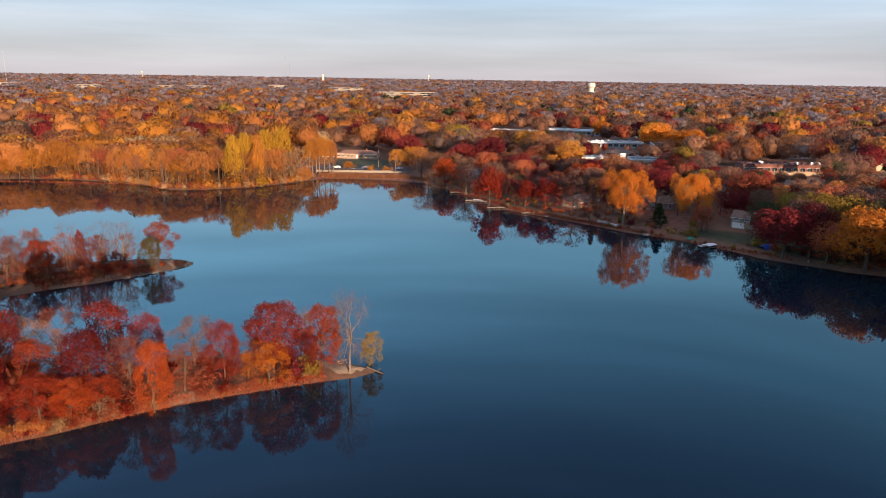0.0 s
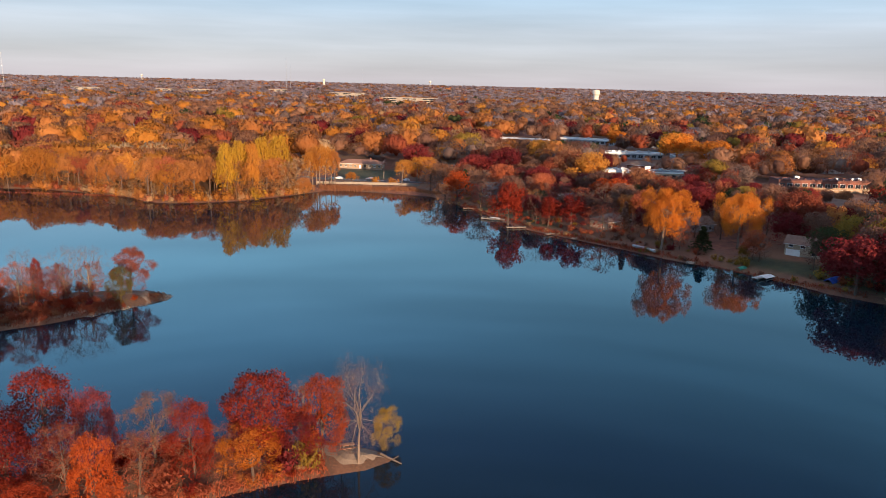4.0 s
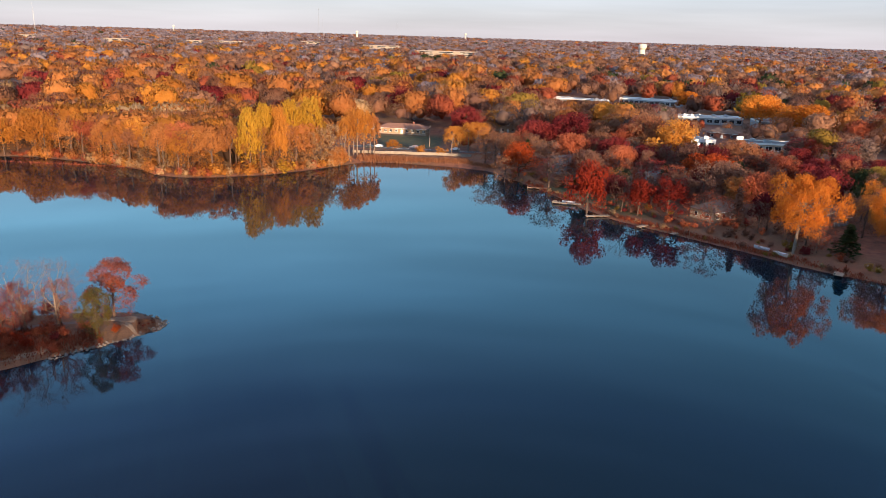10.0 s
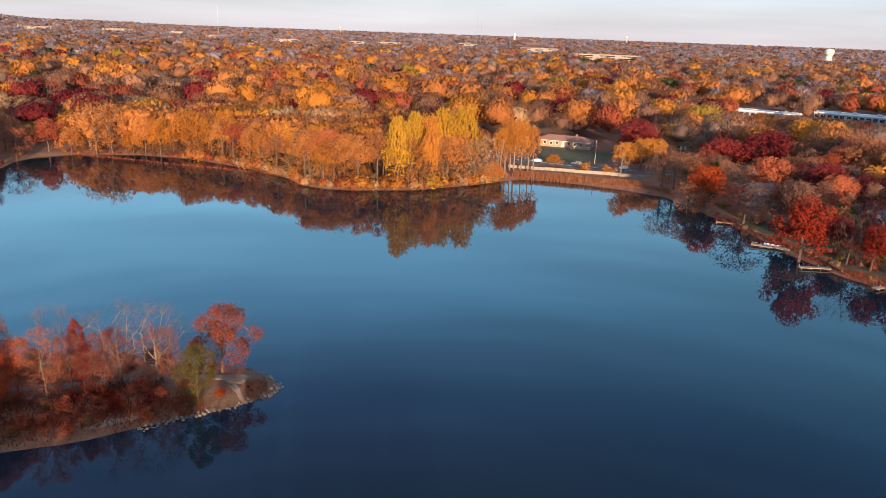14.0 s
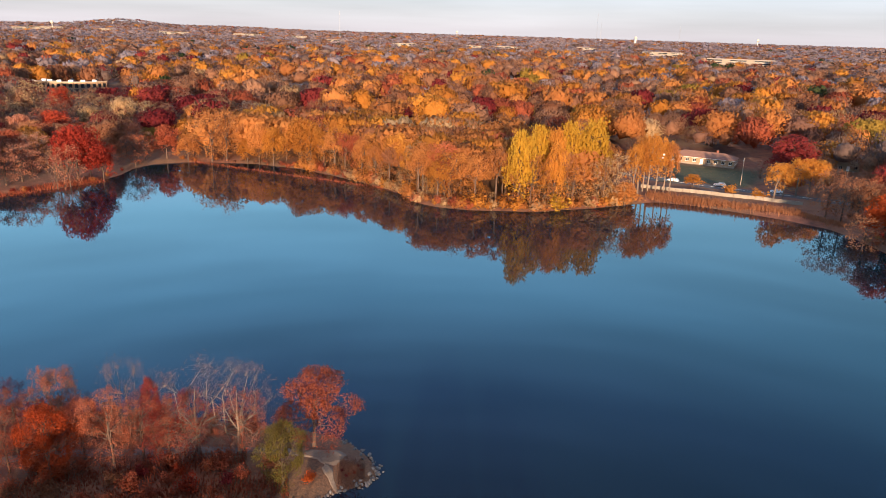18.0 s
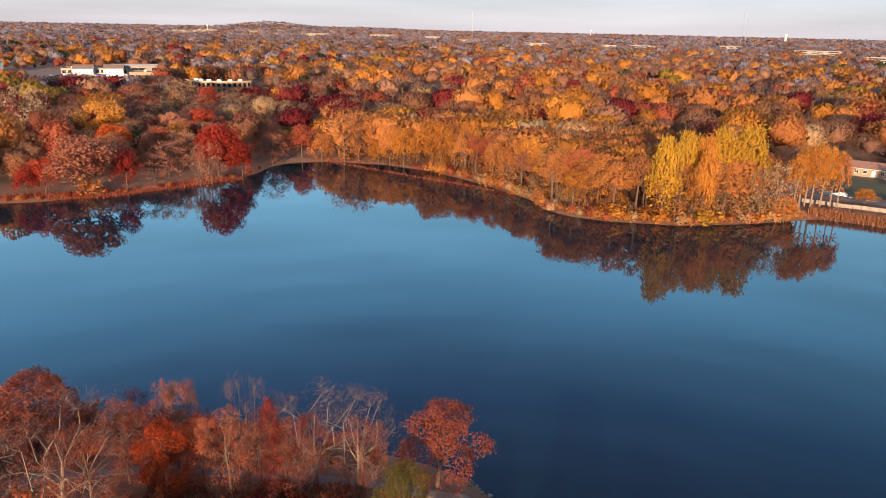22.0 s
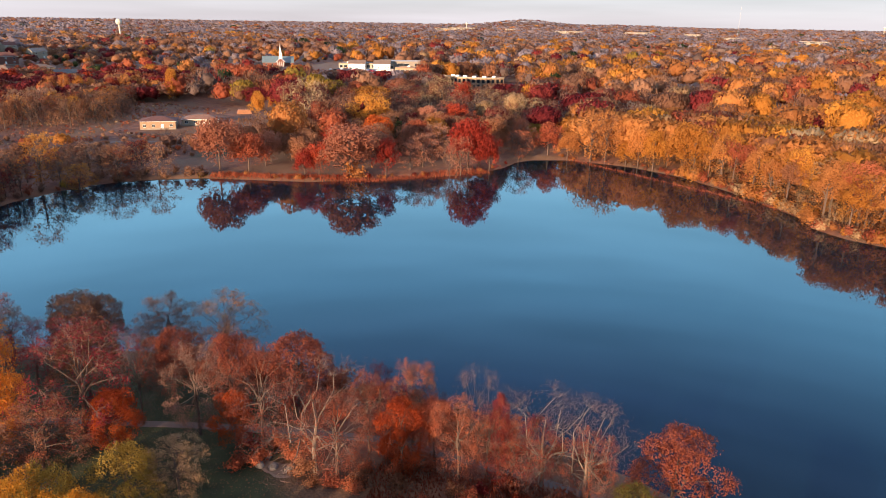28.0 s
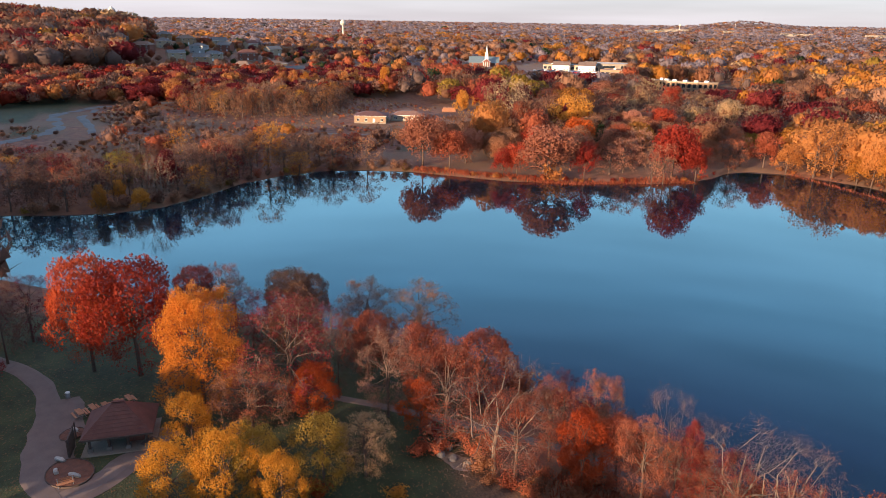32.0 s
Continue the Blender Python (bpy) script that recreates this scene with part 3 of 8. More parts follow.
# kind: height, clear trunk, crown width by height, where it is fullest, lobes, twig ends a lobe, upright stretch of a lobe, leaf sprays an end, their scatter and size
SHAPES = {
    "oak": dict(h=15, ragged=0.26, clear=0.20, ratio=0.86, belly=0.42, lobes=22, ends=12, stretch=0.85, leaf=(32, 0.46, 0.13)),
    "maple": dict(h=13, ragged=0.27, knob=0.92, clear=0.13, ratio=0.74, belly=0.36, lobes=18, ends=12, stretch=1.1, leaf=(34, 0.42, 0.125)),
    "poplar": dict(h=19, clear=0.10, ratio=0.40, belly=0.30, lobes=20, ends=9, stretch=2.2, leaf=(34, 0.46, 0.18)),
    "gnarled": dict(h=14, clear=0.16, stout=0.015, crook=0.12, ratio=0.92, belly=0.55, lobes=17, ends=16, stretch=0.85, leaf=(0, 0.5, 0.2)),
    "grand": dict(h=20, ragged=0.52, knob=0.86, clear=0.38, stout=0.024, ratio=1.05, belly=0.52, lobes=24, ends=14, stretch=1.05, leaf=(46, 0.62, 0.20)),
    "plume": dict(h=18, clear=0.09, ragged=0.3, knob=0.66, slim=0.34, lift=0.9, ratio=0.70, belly=0.42, lobes=44, ends=10, stretch=1.75, leaf=(44, 0.46, 0.15)),
    "canopy": dict(h=17, ragged=0.3, knob=0.95, clear=0.42, ratio=0.60, belly=0.5, lobes=11, ends=9, stretch=0.62, leaf=(32, 0.42, 0.16)),
    "tall": dict(h=17, clear=0.34, ratio=0.42, belly=0.45, lobes=14, ends=9, stretch=1.5, leaf=(32, 0.46, 0.18)),
    "sparse": dict(h=14, clear=0.16, ratio=0.84, belly=0.45, lobes=20, ends=18, stretch=0.95, leaf=(17, 0.34, 0.115)),
    "bare": dict(h=14, clear=0.14, stout=0.013, ratio=0.72, belly=0.52, lobes=20, ends=20, stretch=1.35, leaf=(0, 0.5, 0.2)),
}


def prototype(kind, seed, level):
    """Meshes of one tree at unit scale: wood and crown. level 0 for trees passed close by, 1 for the far shores."""
    o = dict(SHAPES[kind])
    thin = kind in ("bare", "sparse", "gnarled")
    if level == 1:
        o["ends"] = (9 if kind == "sparse" else 12) if thin else 8
    rng = np.random.default_rng(seed)
    rank, ends, own, lobes, size = grow(rng, o)
    chunks = [tubes(rank[0], 7 if level == 0 else 4), tubes(rank[1], 4 if level == 0 else 3)]
    fine_wood = []
    wide = [1, 1, 1, 1, 1, 1, 1 if level == 0 else 2.0, 1]
    if thin:
        (chunks if kind != "sparse" or level == 1 else fine_wood).append(slivers(rank[2] * wide))
    if kind == "sparse" and level == 0:
        fine_wood.append(twig_sprays(rng, ends, 3, 0.7))
    wood = mesh_of(kind + "_wood", chunks, BARK)
    if fine_wood:
        TWIGS[wood.name] = mesh_of("fine_twigs", fine_wood, TWIG)
    if kind in ("bare", "gnarled"):
        return wood, mesh_of("bare_twigs", [twig_sprays(rng, ends, 8 if level == 0 else 4, 0.8)], TWIG)
    n, sp, sz = o["leaf"]
    if level == 1:
        n, sz, sp = (3, sz * 2.0, sp * 1.35) if not thin else (7, sz * 2.2, sp * 1.5)
    v, f = leaves(rng, ends, n, sp, sz)
    lobe = np.repeat(own, n)
    nn = lobe_normals(v, lobe, lobes)
    if not thin:
        tall_lobe = np.array([1, 1, max(o["stretch"], 1.0)])
        skins = ((2200, 1.0, 1.4), (380, 0.76, 1.3)) if level else ((10500 if kind == "plume" else 6500 if kind == "grand" else 4600, 1.0, 1.25),)
        for count, scale, cover in skins:
            sv, sn = foliage(rng, lobes / tall_lobe, size, count, scale, cover, o.get("lift", 0.5), o.get("slim", 0.62), 0.3 if level else 0.5)
            sn = sn / tall_lobe
            v, nn = np.concatenate([v, sv * tall_lobe]), np.concatenate([nn, sn / np.linalg.norm(sn, axis=1, keepdims=True)])
    crown = mesh_of(kind + "_crown", [(v, np.arange(len(v)).reshape(-1, 3))], LEAF["gold"], n=nn)
    return wood, crown


def spruce_prototype(seed, level):
    rng = np.random.default_rng(seed)
    h, n = 12.0, 26 if level == 0 else 15
    wood = mesh_of("spruce_wood", [tubes([(0, 0, 0, 0, 0, h * 0.96, 0.2, 0.03)], 6)], BARK)
    pts = []
    for i in range(n):
        s = (i + 0.5) / n
        for j in range(9 if level == 0 else 6):
            a = j * 2 * math.pi / (9 if level == 0 else 6) + i * 1.7 + rng.uniform(-0.2, 0.2)
            rad = (1 - s) * 2.6 * rng.uniform(0.75, 1.1) + 0.15
            for q in (0.35, 0.7, 1.0):
                pts.append((math.cos(a) * rad * q, math.sin(a) * rad * q, h * (0.08 + 0.92 * s) - 0.35 * rad * q))
    return wood, mesh_of("spruce_crown", [leaves(rng, np.array(pts), 5 if level == 0 else 2, 0.18, 0.30 if level == 0 else 0.55, 0.5)], LEAF["green"], True)


def shrub_prototype(seed, level):
    rng = np.random.default_rng(seed)
    segs, ends = [], []
    for i in range(11):
        a, e = rng.uniform(0, 6.28), radians(rng.uniform(35, 85))
        w = np.array([math.cos(a) * math.cos(e), math.sin(a) * math.cos(e), math.sin(e)]) * rng.uniform(1.6, 3.0)
        segs.append((0, 0, 0, *w, 0.04, 0.015))
        ends += [w, w * 0.75, w * 0.5]
    return mesh_of("shrub_wood", [tubes(segs, 3)], BARK), mesh_of("shrub_crown", [leaves(rng, np.array(ends), 22 if level == 0 else 8, 0.42, 0.19 if level == 0 else 0.28)], LEAF["rust"], True)


PROTO = {}
for level in (0, 1):
    for kind in SHAPES:
        for k in range(3 if level == 0 else 2):
            PROTO[kind, level, k] = prototype(kind, 11 * k + len(kind) + 100 * level, level)
    for k in range(2):
        PROTO["spruce", level, k] = spruce_prototype(5 + k, level)
        PROTO["shrub", level, k] = shrub_prototype(7 + k, level)
BASE_H = {**{k: o["h"] for k, o in SHAPES.items()}, "spruce": 12.0, "shrub": 3.0}
WORD = {"gold": "golden yellow", "orange": "bright orange", "rust": "rusty brown", "red": "fiery red", "crimson": "deep crimson", "copper": "pale copper",
        "mauve": "faded mauve brown", "ash": "leafless ashen grey", "dusk": "pale greyish brown", "slate": "haze-tinted grey", "salmon": "faded salmon pink", "scarlet": "bright scarlet", "honey": "honey yellow", "flame": "flame orange", "amber": "amber gold", "moss": "dark olive green", "olive": "olive green", "lime": "yellow green", "green": "dark green", "straw": "straw coloured"}
NOUN = {"oak": "broad oak tree", "maple": "round maple tree", "poplar": "narrow poplar", "plume": "dense upright elm tree", "grand": "spreading cottonwood tree", "gnarled": "leafless oak with crooked pale limbs", "canopy": "tall tufted tree", "tall": "tall slender tree",
        "sparse": "half-bare tree", "bare": "leafless tree with fine branches", "spruce": "conical spruce tree", "shrub": "low shrub"}
TREE_RNG = random.Random(4)
SPAN = {}


def span_of(me):
    """Mean crown width of a tree mesh."""
    if me.name not in SPAN:
        v = np.empty(len(me.vertices) * 3, np.float32)
        me.vertices.foreach_get("co", v)
        v = v.reshape(-1, 3)
        SPAN[me.name] = float(np.mean([np.percentile(v[:, k], 98) - np.percentile(v[:, k], 2) for k in (0, 1)]))
    return SPAN[me.name]


def plant_row(row, level, where, group):
    for kind, colour, x, y, h, w, pale in row:
        plant(kind, colour, x, y, h, 1, level, where, pale=bool(pale), group=group, crown_w=w)
        PLANTED.append((x, y, w))


PLANTED = []
JOINED = {}


def build_joined():
    """The trees and shrubs past counting, one mesh for each stand and colour, with bark and leaves."""
    for (name, colour, where), rows in JOINED.items():
        vs, fs, ms, ts, ns, off = [], [], [], [], [], 0
        rng = np.random.default_rng(len(rows))
        for wood, crown, m in rows:
            mm, tone = np.array(m), rng.uniform()
            for k, key in enumerate((wood, crown)):
                if key:
                    v, ff, nn = ARR[key]
                    vs.append(v @ mm[:3, :3].T + mm[:3, 3])
                    if nn is None:
                        nn = v * (1, 1, 0) + (0, 0, 0.01)
                    nn = nn @ mm[:3, :3].T
                    ns.append(nn / (np.linalg.norm(nn, axis=1, keepdims=True) + 1e-9))
                    for f in ff:
                        fs.append(f + off)
                        ms.append(np.full(len(f), k))
                    ts.append(np.full(len(v), tone))
                    off += len(v)
        me = quad_mesh(name, np.concatenate(vs), fs, np.concatenate(ts), np.concatenate(ns))
        me.materials.append(BARK)
        me.materials.append(LEAF[colour])
        me.polygons.foreach_set("material_index", np.concatenate(ms).astype(np.int32))
        tagged(new(name, me), f"{WORD[colour]} trees and shrubs {where}", "woods", kind="stuff")


def quad_mesh(name, v, fs, t, n):
    """A mesh from vertices, blocks of faces (threes or fours) and the tone of each vertex."""
    v, t = v.astype(np.float32), t.astype(np.float32)
    loops = np.concatenate([f.ravel() for f in fs]).astype(np.int32)
    count = np.concatenate([np.full(len(f), f.shape[1]) for f in fs])
    me = bpy.data.meshes.new(name)
    me.vertices.add(len(v))
    me.vertices.foreach_set("co", v.ravel())
    me.loops.add(len(loops))
    me.loops.foreach_set("vertex_index", loops)
    me.polygons.add(len(count))
    me.polygons.foreach_set("loop_start", np.r_[0, np.cumsum(count)[:-1]].astype(np.int32))
    me.update(calc_edges=True)
    me.attributes.new("tone", "FLOAT", "POINT").data.foreach_set("value", t)
    set_normals(me, n)
    return me


def plant(kind, colour, x, y, h, width=1.0, level=1, where="on the lake shore", pale=False, group="", z=None, spin=None, crown_w=0.0, joined=""):
    """One tree of height h at x, y: a root with trunk and crown."""
    n = 3 if level == 0 and kind in SHAPES else 2
    wood, crown = PROTO[kind, level, TREE_RNG.randrange(n)]
    s = h / BASE_H[kind]
    if crown_w:
        b = span_of(crown or wood)
        width = min(max(crown_w / (b * s), 0.45), 2.2)
    zz = float(lie(x, y)) - 0.1 if z is None else z
    m = Matrix.LocRotScale((x, y, zz), Euler((0, 0, TREE_RNG.uniform(0, 6.28) if spin is None else spin)), (s * width, s * width, s))
    if joined:
        JOINED.setdefault((joined, colour, where), []).append((wood.name, crown.name if crown else "", m))
        return None
    root = new(("bush" if kind == "shrub" else kind + "_tree") if kind not in ("canopy", "tall", "sparse", "bare", "plume", "grand", "gnarled") else {"gnarled": "leafless_oak", "tall": "woodland_tree", "canopy": "woodland_tree", "plume": "elm_tree", "grand": "cottonwood_tree", "sparse": "half_bare_tree", "bare": "bare_tree"}[kind])
    root.empty_display_size = 0.5
    root.matrix_world = m
    t = new("trunk", wood)
    t.parent = root
    t.material_slots[0].link = "OBJECT"
    t.material_slots[0].material = BARK_PALE if pale else BARK
    if wood.name in TWIGS:
        tagged(new("twig_mass", TWIGS[wood.name]), kind="stuff").parent = root
    if crown:
        c = new("branchwork" if kind in ("bare", "gnarled") else "crown", crown)
        c.parent = root
        c.material_slots[0].link = "OBJECT"
        c.material_slots[0].material = TWIG if kind in ("bare", "gnarled") else LEAF[colour]
    words = NOUN[kind] if kind in ("bare", "gnarled") else WORD[colour] + " " + NOUN[kind]
    return tagged(root, f"{words} {where}", "shrub" if kind == "shrub" else "tree", group)


# ------------------------------------------------------------ joined woods too many to count
def clump(seed, sprays, ratio=1.0, brush=False, thick=False):
    """A tree of a far wood, one unit high: a lobed crown with leaf sprays standing out of it, or a fuzzy dome of upright bare twigs."""
    rng = np.random.default_rng(seed)
    detail = 2 if sprays > 110 else 1 if sprays > 30 else 0
    n = (16 if detail > 1 else 9) if not brush else 11
    t = (np.arange(n) + rng.uniform(0.2, 0.8, n)) / n
    a = np.arange(n) * 2.39996 + rng.uniform(-0.3, 0.3, n)
    fall = np.where(t < 0.4, 1 - 0.35 * ((0.4 - t) / 0.4) ** 2, np.sqrt(np.clip(1 - ((t - 0.4) / 0.66) ** 2, 0.03, 1)))
    size = rng.uniform(0.14, 0.20, n) * ratio ** 0.5 * (1.25 if brush or detail < 2 else 1.0)
    q = np.clip(0.40 * ratio * fall * rng.uniform(0.86, 1.12, n) - size * 0.75, 0.02, None)
    z = np.minimum(0.24 + 0.72 * t, 0.98 - size * 0.8)
    lobes = np.stack([np.cos(a) * q, np.sin(a) * q, z], 1)
    v, nn = shell(lobes, size, lobes.mean(0), detail, 0.88 if detail < 2 else 0.48 if brush else 0.76, 0.06 if detail < 2 else 0.12, rng)
    sv, sn = foliage(rng, lobes, size, sprays, 0.98, (1.0 if detail < 2 else 1.7) if brush else (0.95 if detail < 2 else 1.4), 0.6 if brush else 0.4, 0.19 if brush else 0.55, 0.18 if detail < 2 else 0.34)
    v, nn = np.concatenate([v, sv]), np.concatenate([nn, sn])
    return v, np.arange(len(v)).reshape(-1, 3), nn


def wood_mesh(name, label, colour, spots, protos, tones, broad=1.0):
    """One mesh of many far trees; spots: x, y, z, height. broad: their width against the usual."""
    if not len(spots):
        return
    rng = np.random.default_rng(len(spots))
    vs, fs, ts, ns, off = [], [], [], [], 0
    pick = rng.integers(0, len(protos), len(spots))
    for k, (v, f, nn) in enumerate(protos):
        s = spots[pick == k]
        if not len(s):
            continue
        a = rng.uniform(0, 6.28, len(s))
        c, q = np.cos(a)[:, None], np.sin(a)[:, None]
        wd = (s[:, 3] * rng.uniform(1.0, 1.5, len(s)) * broad)[:, None]
        vx = (v[None, :, 0] * c - v[None, :, 1] * q) * wd + s[:, :1]
        vy = (v[None, :, 0] * q + v[None, :, 1] * c) * wd + s[:, 1:2]
        vz = v[None, :, 2] * s[:, 3:4] + s[:, 2:3]
        vs.append(np.stack([vx, vy, vz], -1).reshape(-1, 3))
        ns.append(np.stack([nn[None, :, 0] * c - nn[None, :, 1] * q, nn[None, :, 0] * q + nn[None, :, 1] * c, np.repeat(nn[None, :, 2], len(s), 0)], -1).reshape(-1, 3))
        fs.append((f[None] + (np.arange(len(s)) * len(v))[:, None, None]).reshape(-1, f.shape[1]) + off)
        ts.append(np.repeat(tones[pick == k], len(v)))
        off += len(s) * len(v)
    me = quad_mesh(name, np.concatenate(vs), fs, np.concatenate(ts), np.concatenate(ns))
    me.materials.append(LEAF[colour])
    return tagged(new(name, me), label, "woods", kind="stuff")

# ------------------------------------------------------------ building kit
CLEAR = []      # x, y, radius of places kept free of random trees
KEPT = random.Random(21)


def part(name, bm, material, parent=None, label=""):
    """One mesh object from a bmesh, under a thing or a part."""
    bm.normal_update()
    me = bpy.data.meshes.new(name)
    bm.to_mesh(me)
    bm.free()
    me.materials.append(material)
    ob = new(name, me)
    if parent:
        ob.parent = parent
    return tagged(ob, label)


def root_at(name, x, y, rz=0.0, z=None, sink=0.05):
    r = new(name)
    r.empty_display_size = 0.5
    r.matrix_world = pose(x, y, (float(lie(x, y)) - sink) if z is None else z, 0, 0, rz)
    return r


def boxes(*rows, bev=0.0):
    """A bmesh of boxes given as x0 y0 z0 x1 y1 z1."""
    bm = bmesh.new()
    for a, b, c, d, e, f in rows:
        vs = [bm.verts.new(p) for p in ((a, b, c), (d, b, c), (d, e, c), (a, e, c), (a, b, f), (d, b, f), (d, e, f), (a, e, f))]
        for q in ((3, 2, 1, 0), (4, 5, 6, 7), (0, 1, 5, 4), (1, 2, 6, 5), (2, 3, 7, 6), (3, 0, 4, 7)):
            bm.faces.new([vs[i] for i in q])
    if bev:
        bmesh.ops.bevel(bm, geom=bm.edges[:], offset=bev, segments=1, affect="EDGES")
    return bm


def solid(verts, faces):
    bm = bmesh.new()
    vs = [bm.verts.new(v) for v in verts]
    for f in faces:
        bm.faces.new([vs[i] for i in f])
    bmesh.ops.recalc_face_normals(bm, faces=bm.faces[:])
    return bm


def lathe(profile, n=16):
    """A turned solid: rows of radius, height."""
    bm = bmesh.new()
    rings = [[bm.verts.new((r * math.cos(2 * math.pi * i / n), r * math.sin(2 * math.pi * i / n), z)) for i in range(n)] for r, z in profile]
    for a, b in zip(rings, rings[1:]):
        for i in range(n):
            bm.faces.new((a[i], a[(i + 1) % n], b[(i + 1) % n], b[i]))
    bm.faces.new(rings[0][::-1])
    bm.faces.new(rings[-1])
    return bm


def rod(p, q, r0, r1=None, n=6):
    v, f = tubes([(*p, *q, r0, r1 if r1 else r0)], n)
    return solid([tuple(a) for a in v], [tuple(a) for a in f.tolist()] + [tuple(range(n)), tuple(range(n, 2 * n))])


def roof_mesh(L, W, H, rise, over, kind, thick=0.18):
    """A pitched roof with thickness and overhang, ridge along x; gable or hip."""
    a, b = L / 2 + over, W / 2 + over
    drop = rise / (W / 2) * over
    k = a if kind == "gable" else max(a - b, 0.05)
    z0, z1 = H - drop, H + rise
    top = [(-a, -b, z0), (a, -b, z0), (a, b, z0), (-a, b, z0), (-k, 0, z1), (k, 0, z1)]
    up = [(x, y, z + thick) for x, y, z in top]
    f = [(0, 1, 5, 4), (2, 3, 4, 5), (3, 0, 4), (1, 2, 5)] if kind != "gable" else [(0, 1, 5, 4), (2, 3, 4, 5)]
    n = 6
    faces = [tuple(i + n for i in q) for q in f] + [q[::-1] for q in f]
    ring = [0, 1, 2, 3] if kind != "gable" else [0, 1, 5, 2, 3, 4]
    faces += [(ring[i], ring[(i + 1) % len(ring)], ring[(i + 1) % len(ring)] + n, ring[i] + n) for i in range(len(ring))]
    return solid(top + up, faces)


def wall_mesh(L, W, H, rise, gable):
    a, b = L / 2, W / 2
    v = [(-a, -b, -1.2), (a, -b, -1.2), (a, b, -1.2), (-a, b, -1.2), (-a, -b, H), (a, -b, H), (a, b, H), (-a, b, H)]
    f = [(0, 1, 5, 4), (2, 3, 7, 6), (3, 2, 1, 0), (4, 5, 6, 7)]
    if gable:
        v += [(-a, 0, H + rise), (a, 0, H + rise)]
        f = [(0, 1, 5, 4), (2, 3, 7, 6), (3, 2, 1, 0), (1, 2, 6, 9, 5), (3, 0, 4, 8, 7), (4, 5, 9, 8), (6, 7, 8, 9)]
    else:
        f += [(1, 2, 6, 5), (3, 0, 4, 7)]
    return solid(v, f)


def window_at(parent, side, u, z, w, h, L, W, frame_mat=None):
    """A framed window with glass and sill, standing proud of a wall: side s, n, e or w."""
    fm = frame_mat or WHITE
    t = 0.07
    rows = [(u - w / 2 - t, z - h / 2 - t, u + w / 2 + t, z - h / 2), (u - w / 2 - t, z + h / 2, u + w / 2 + t, z + h / 2 + t), (u - w / 2 - t, z - h / 2, u - w / 2, z + h / 2),
            (u + w / 2, z - h / 2, u + w / 2 + t, z + h / 2)]
    if w > 1.1:
        rows.append((u - 0.03, z - h / 2, u + 0.03, z + h / 2))

    def put(a, c, b, d, y0, y1):
        if side == "s":
            return (a, -W / 2 - y1, c, b, -W / 2 - y0, d)
        if side == "n":
            return (a, W / 2 + y0, c, b, W / 2 + y1, d)
        if side == "e":
            return (L / 2 + y0, a, c, L / 2 + y1, b, d)
        return (-L / 2 - y1, a, c, -L / 2 - y0, b, d)
    fr = part("window", boxes(*[put(a, c, b, d, -0.05, 0.06) for a, c, b, d in rows]), fm, parent)
    part("pane", boxes(put(u - w / 2, z - h / 2, u + w / 2, z + h / 2, -0.06, 0.015)), GLASS, fr)
    part("sill", boxes(put(u - w / 2 - 0.12, z - h / 2 - t - 0.06, u + w / 2 + 0.12, z - h / 2 - t, -0.05, 0.14)), fm, fr)


def door_at(parent, u, w, h, L, W, side="s", material=None, name="door"):
    y = -W / 2 if side == "s" else W / 2
    s = -1 if side == "s" else 1
    d = part(name, boxes((u - w / 2, min(y - 0.05 * s, y + 0.05 * s), 0, u + w / 2, max(y - 0.05 * s, y + 0.05 * s), h)), material or WHITE, parent)
    part("door_frame", boxes((u - w / 2 - 0.1, min(y, y + 0.08 * s), 0, u - w / 2, max(y, y + 0.08 * s), h + 0.1), (u + w / 2, min(y, y + 0.08 * s), 0, u + w / 2 + 0.1, max(y, y + 0.08 * s), h + 0.1),
                             (u - w / 2, min(y, y + 0.08 * s), h, u + w / 2, max(y, y + 0.08 * s), h + 0.1)), WHITE, d)
    return d


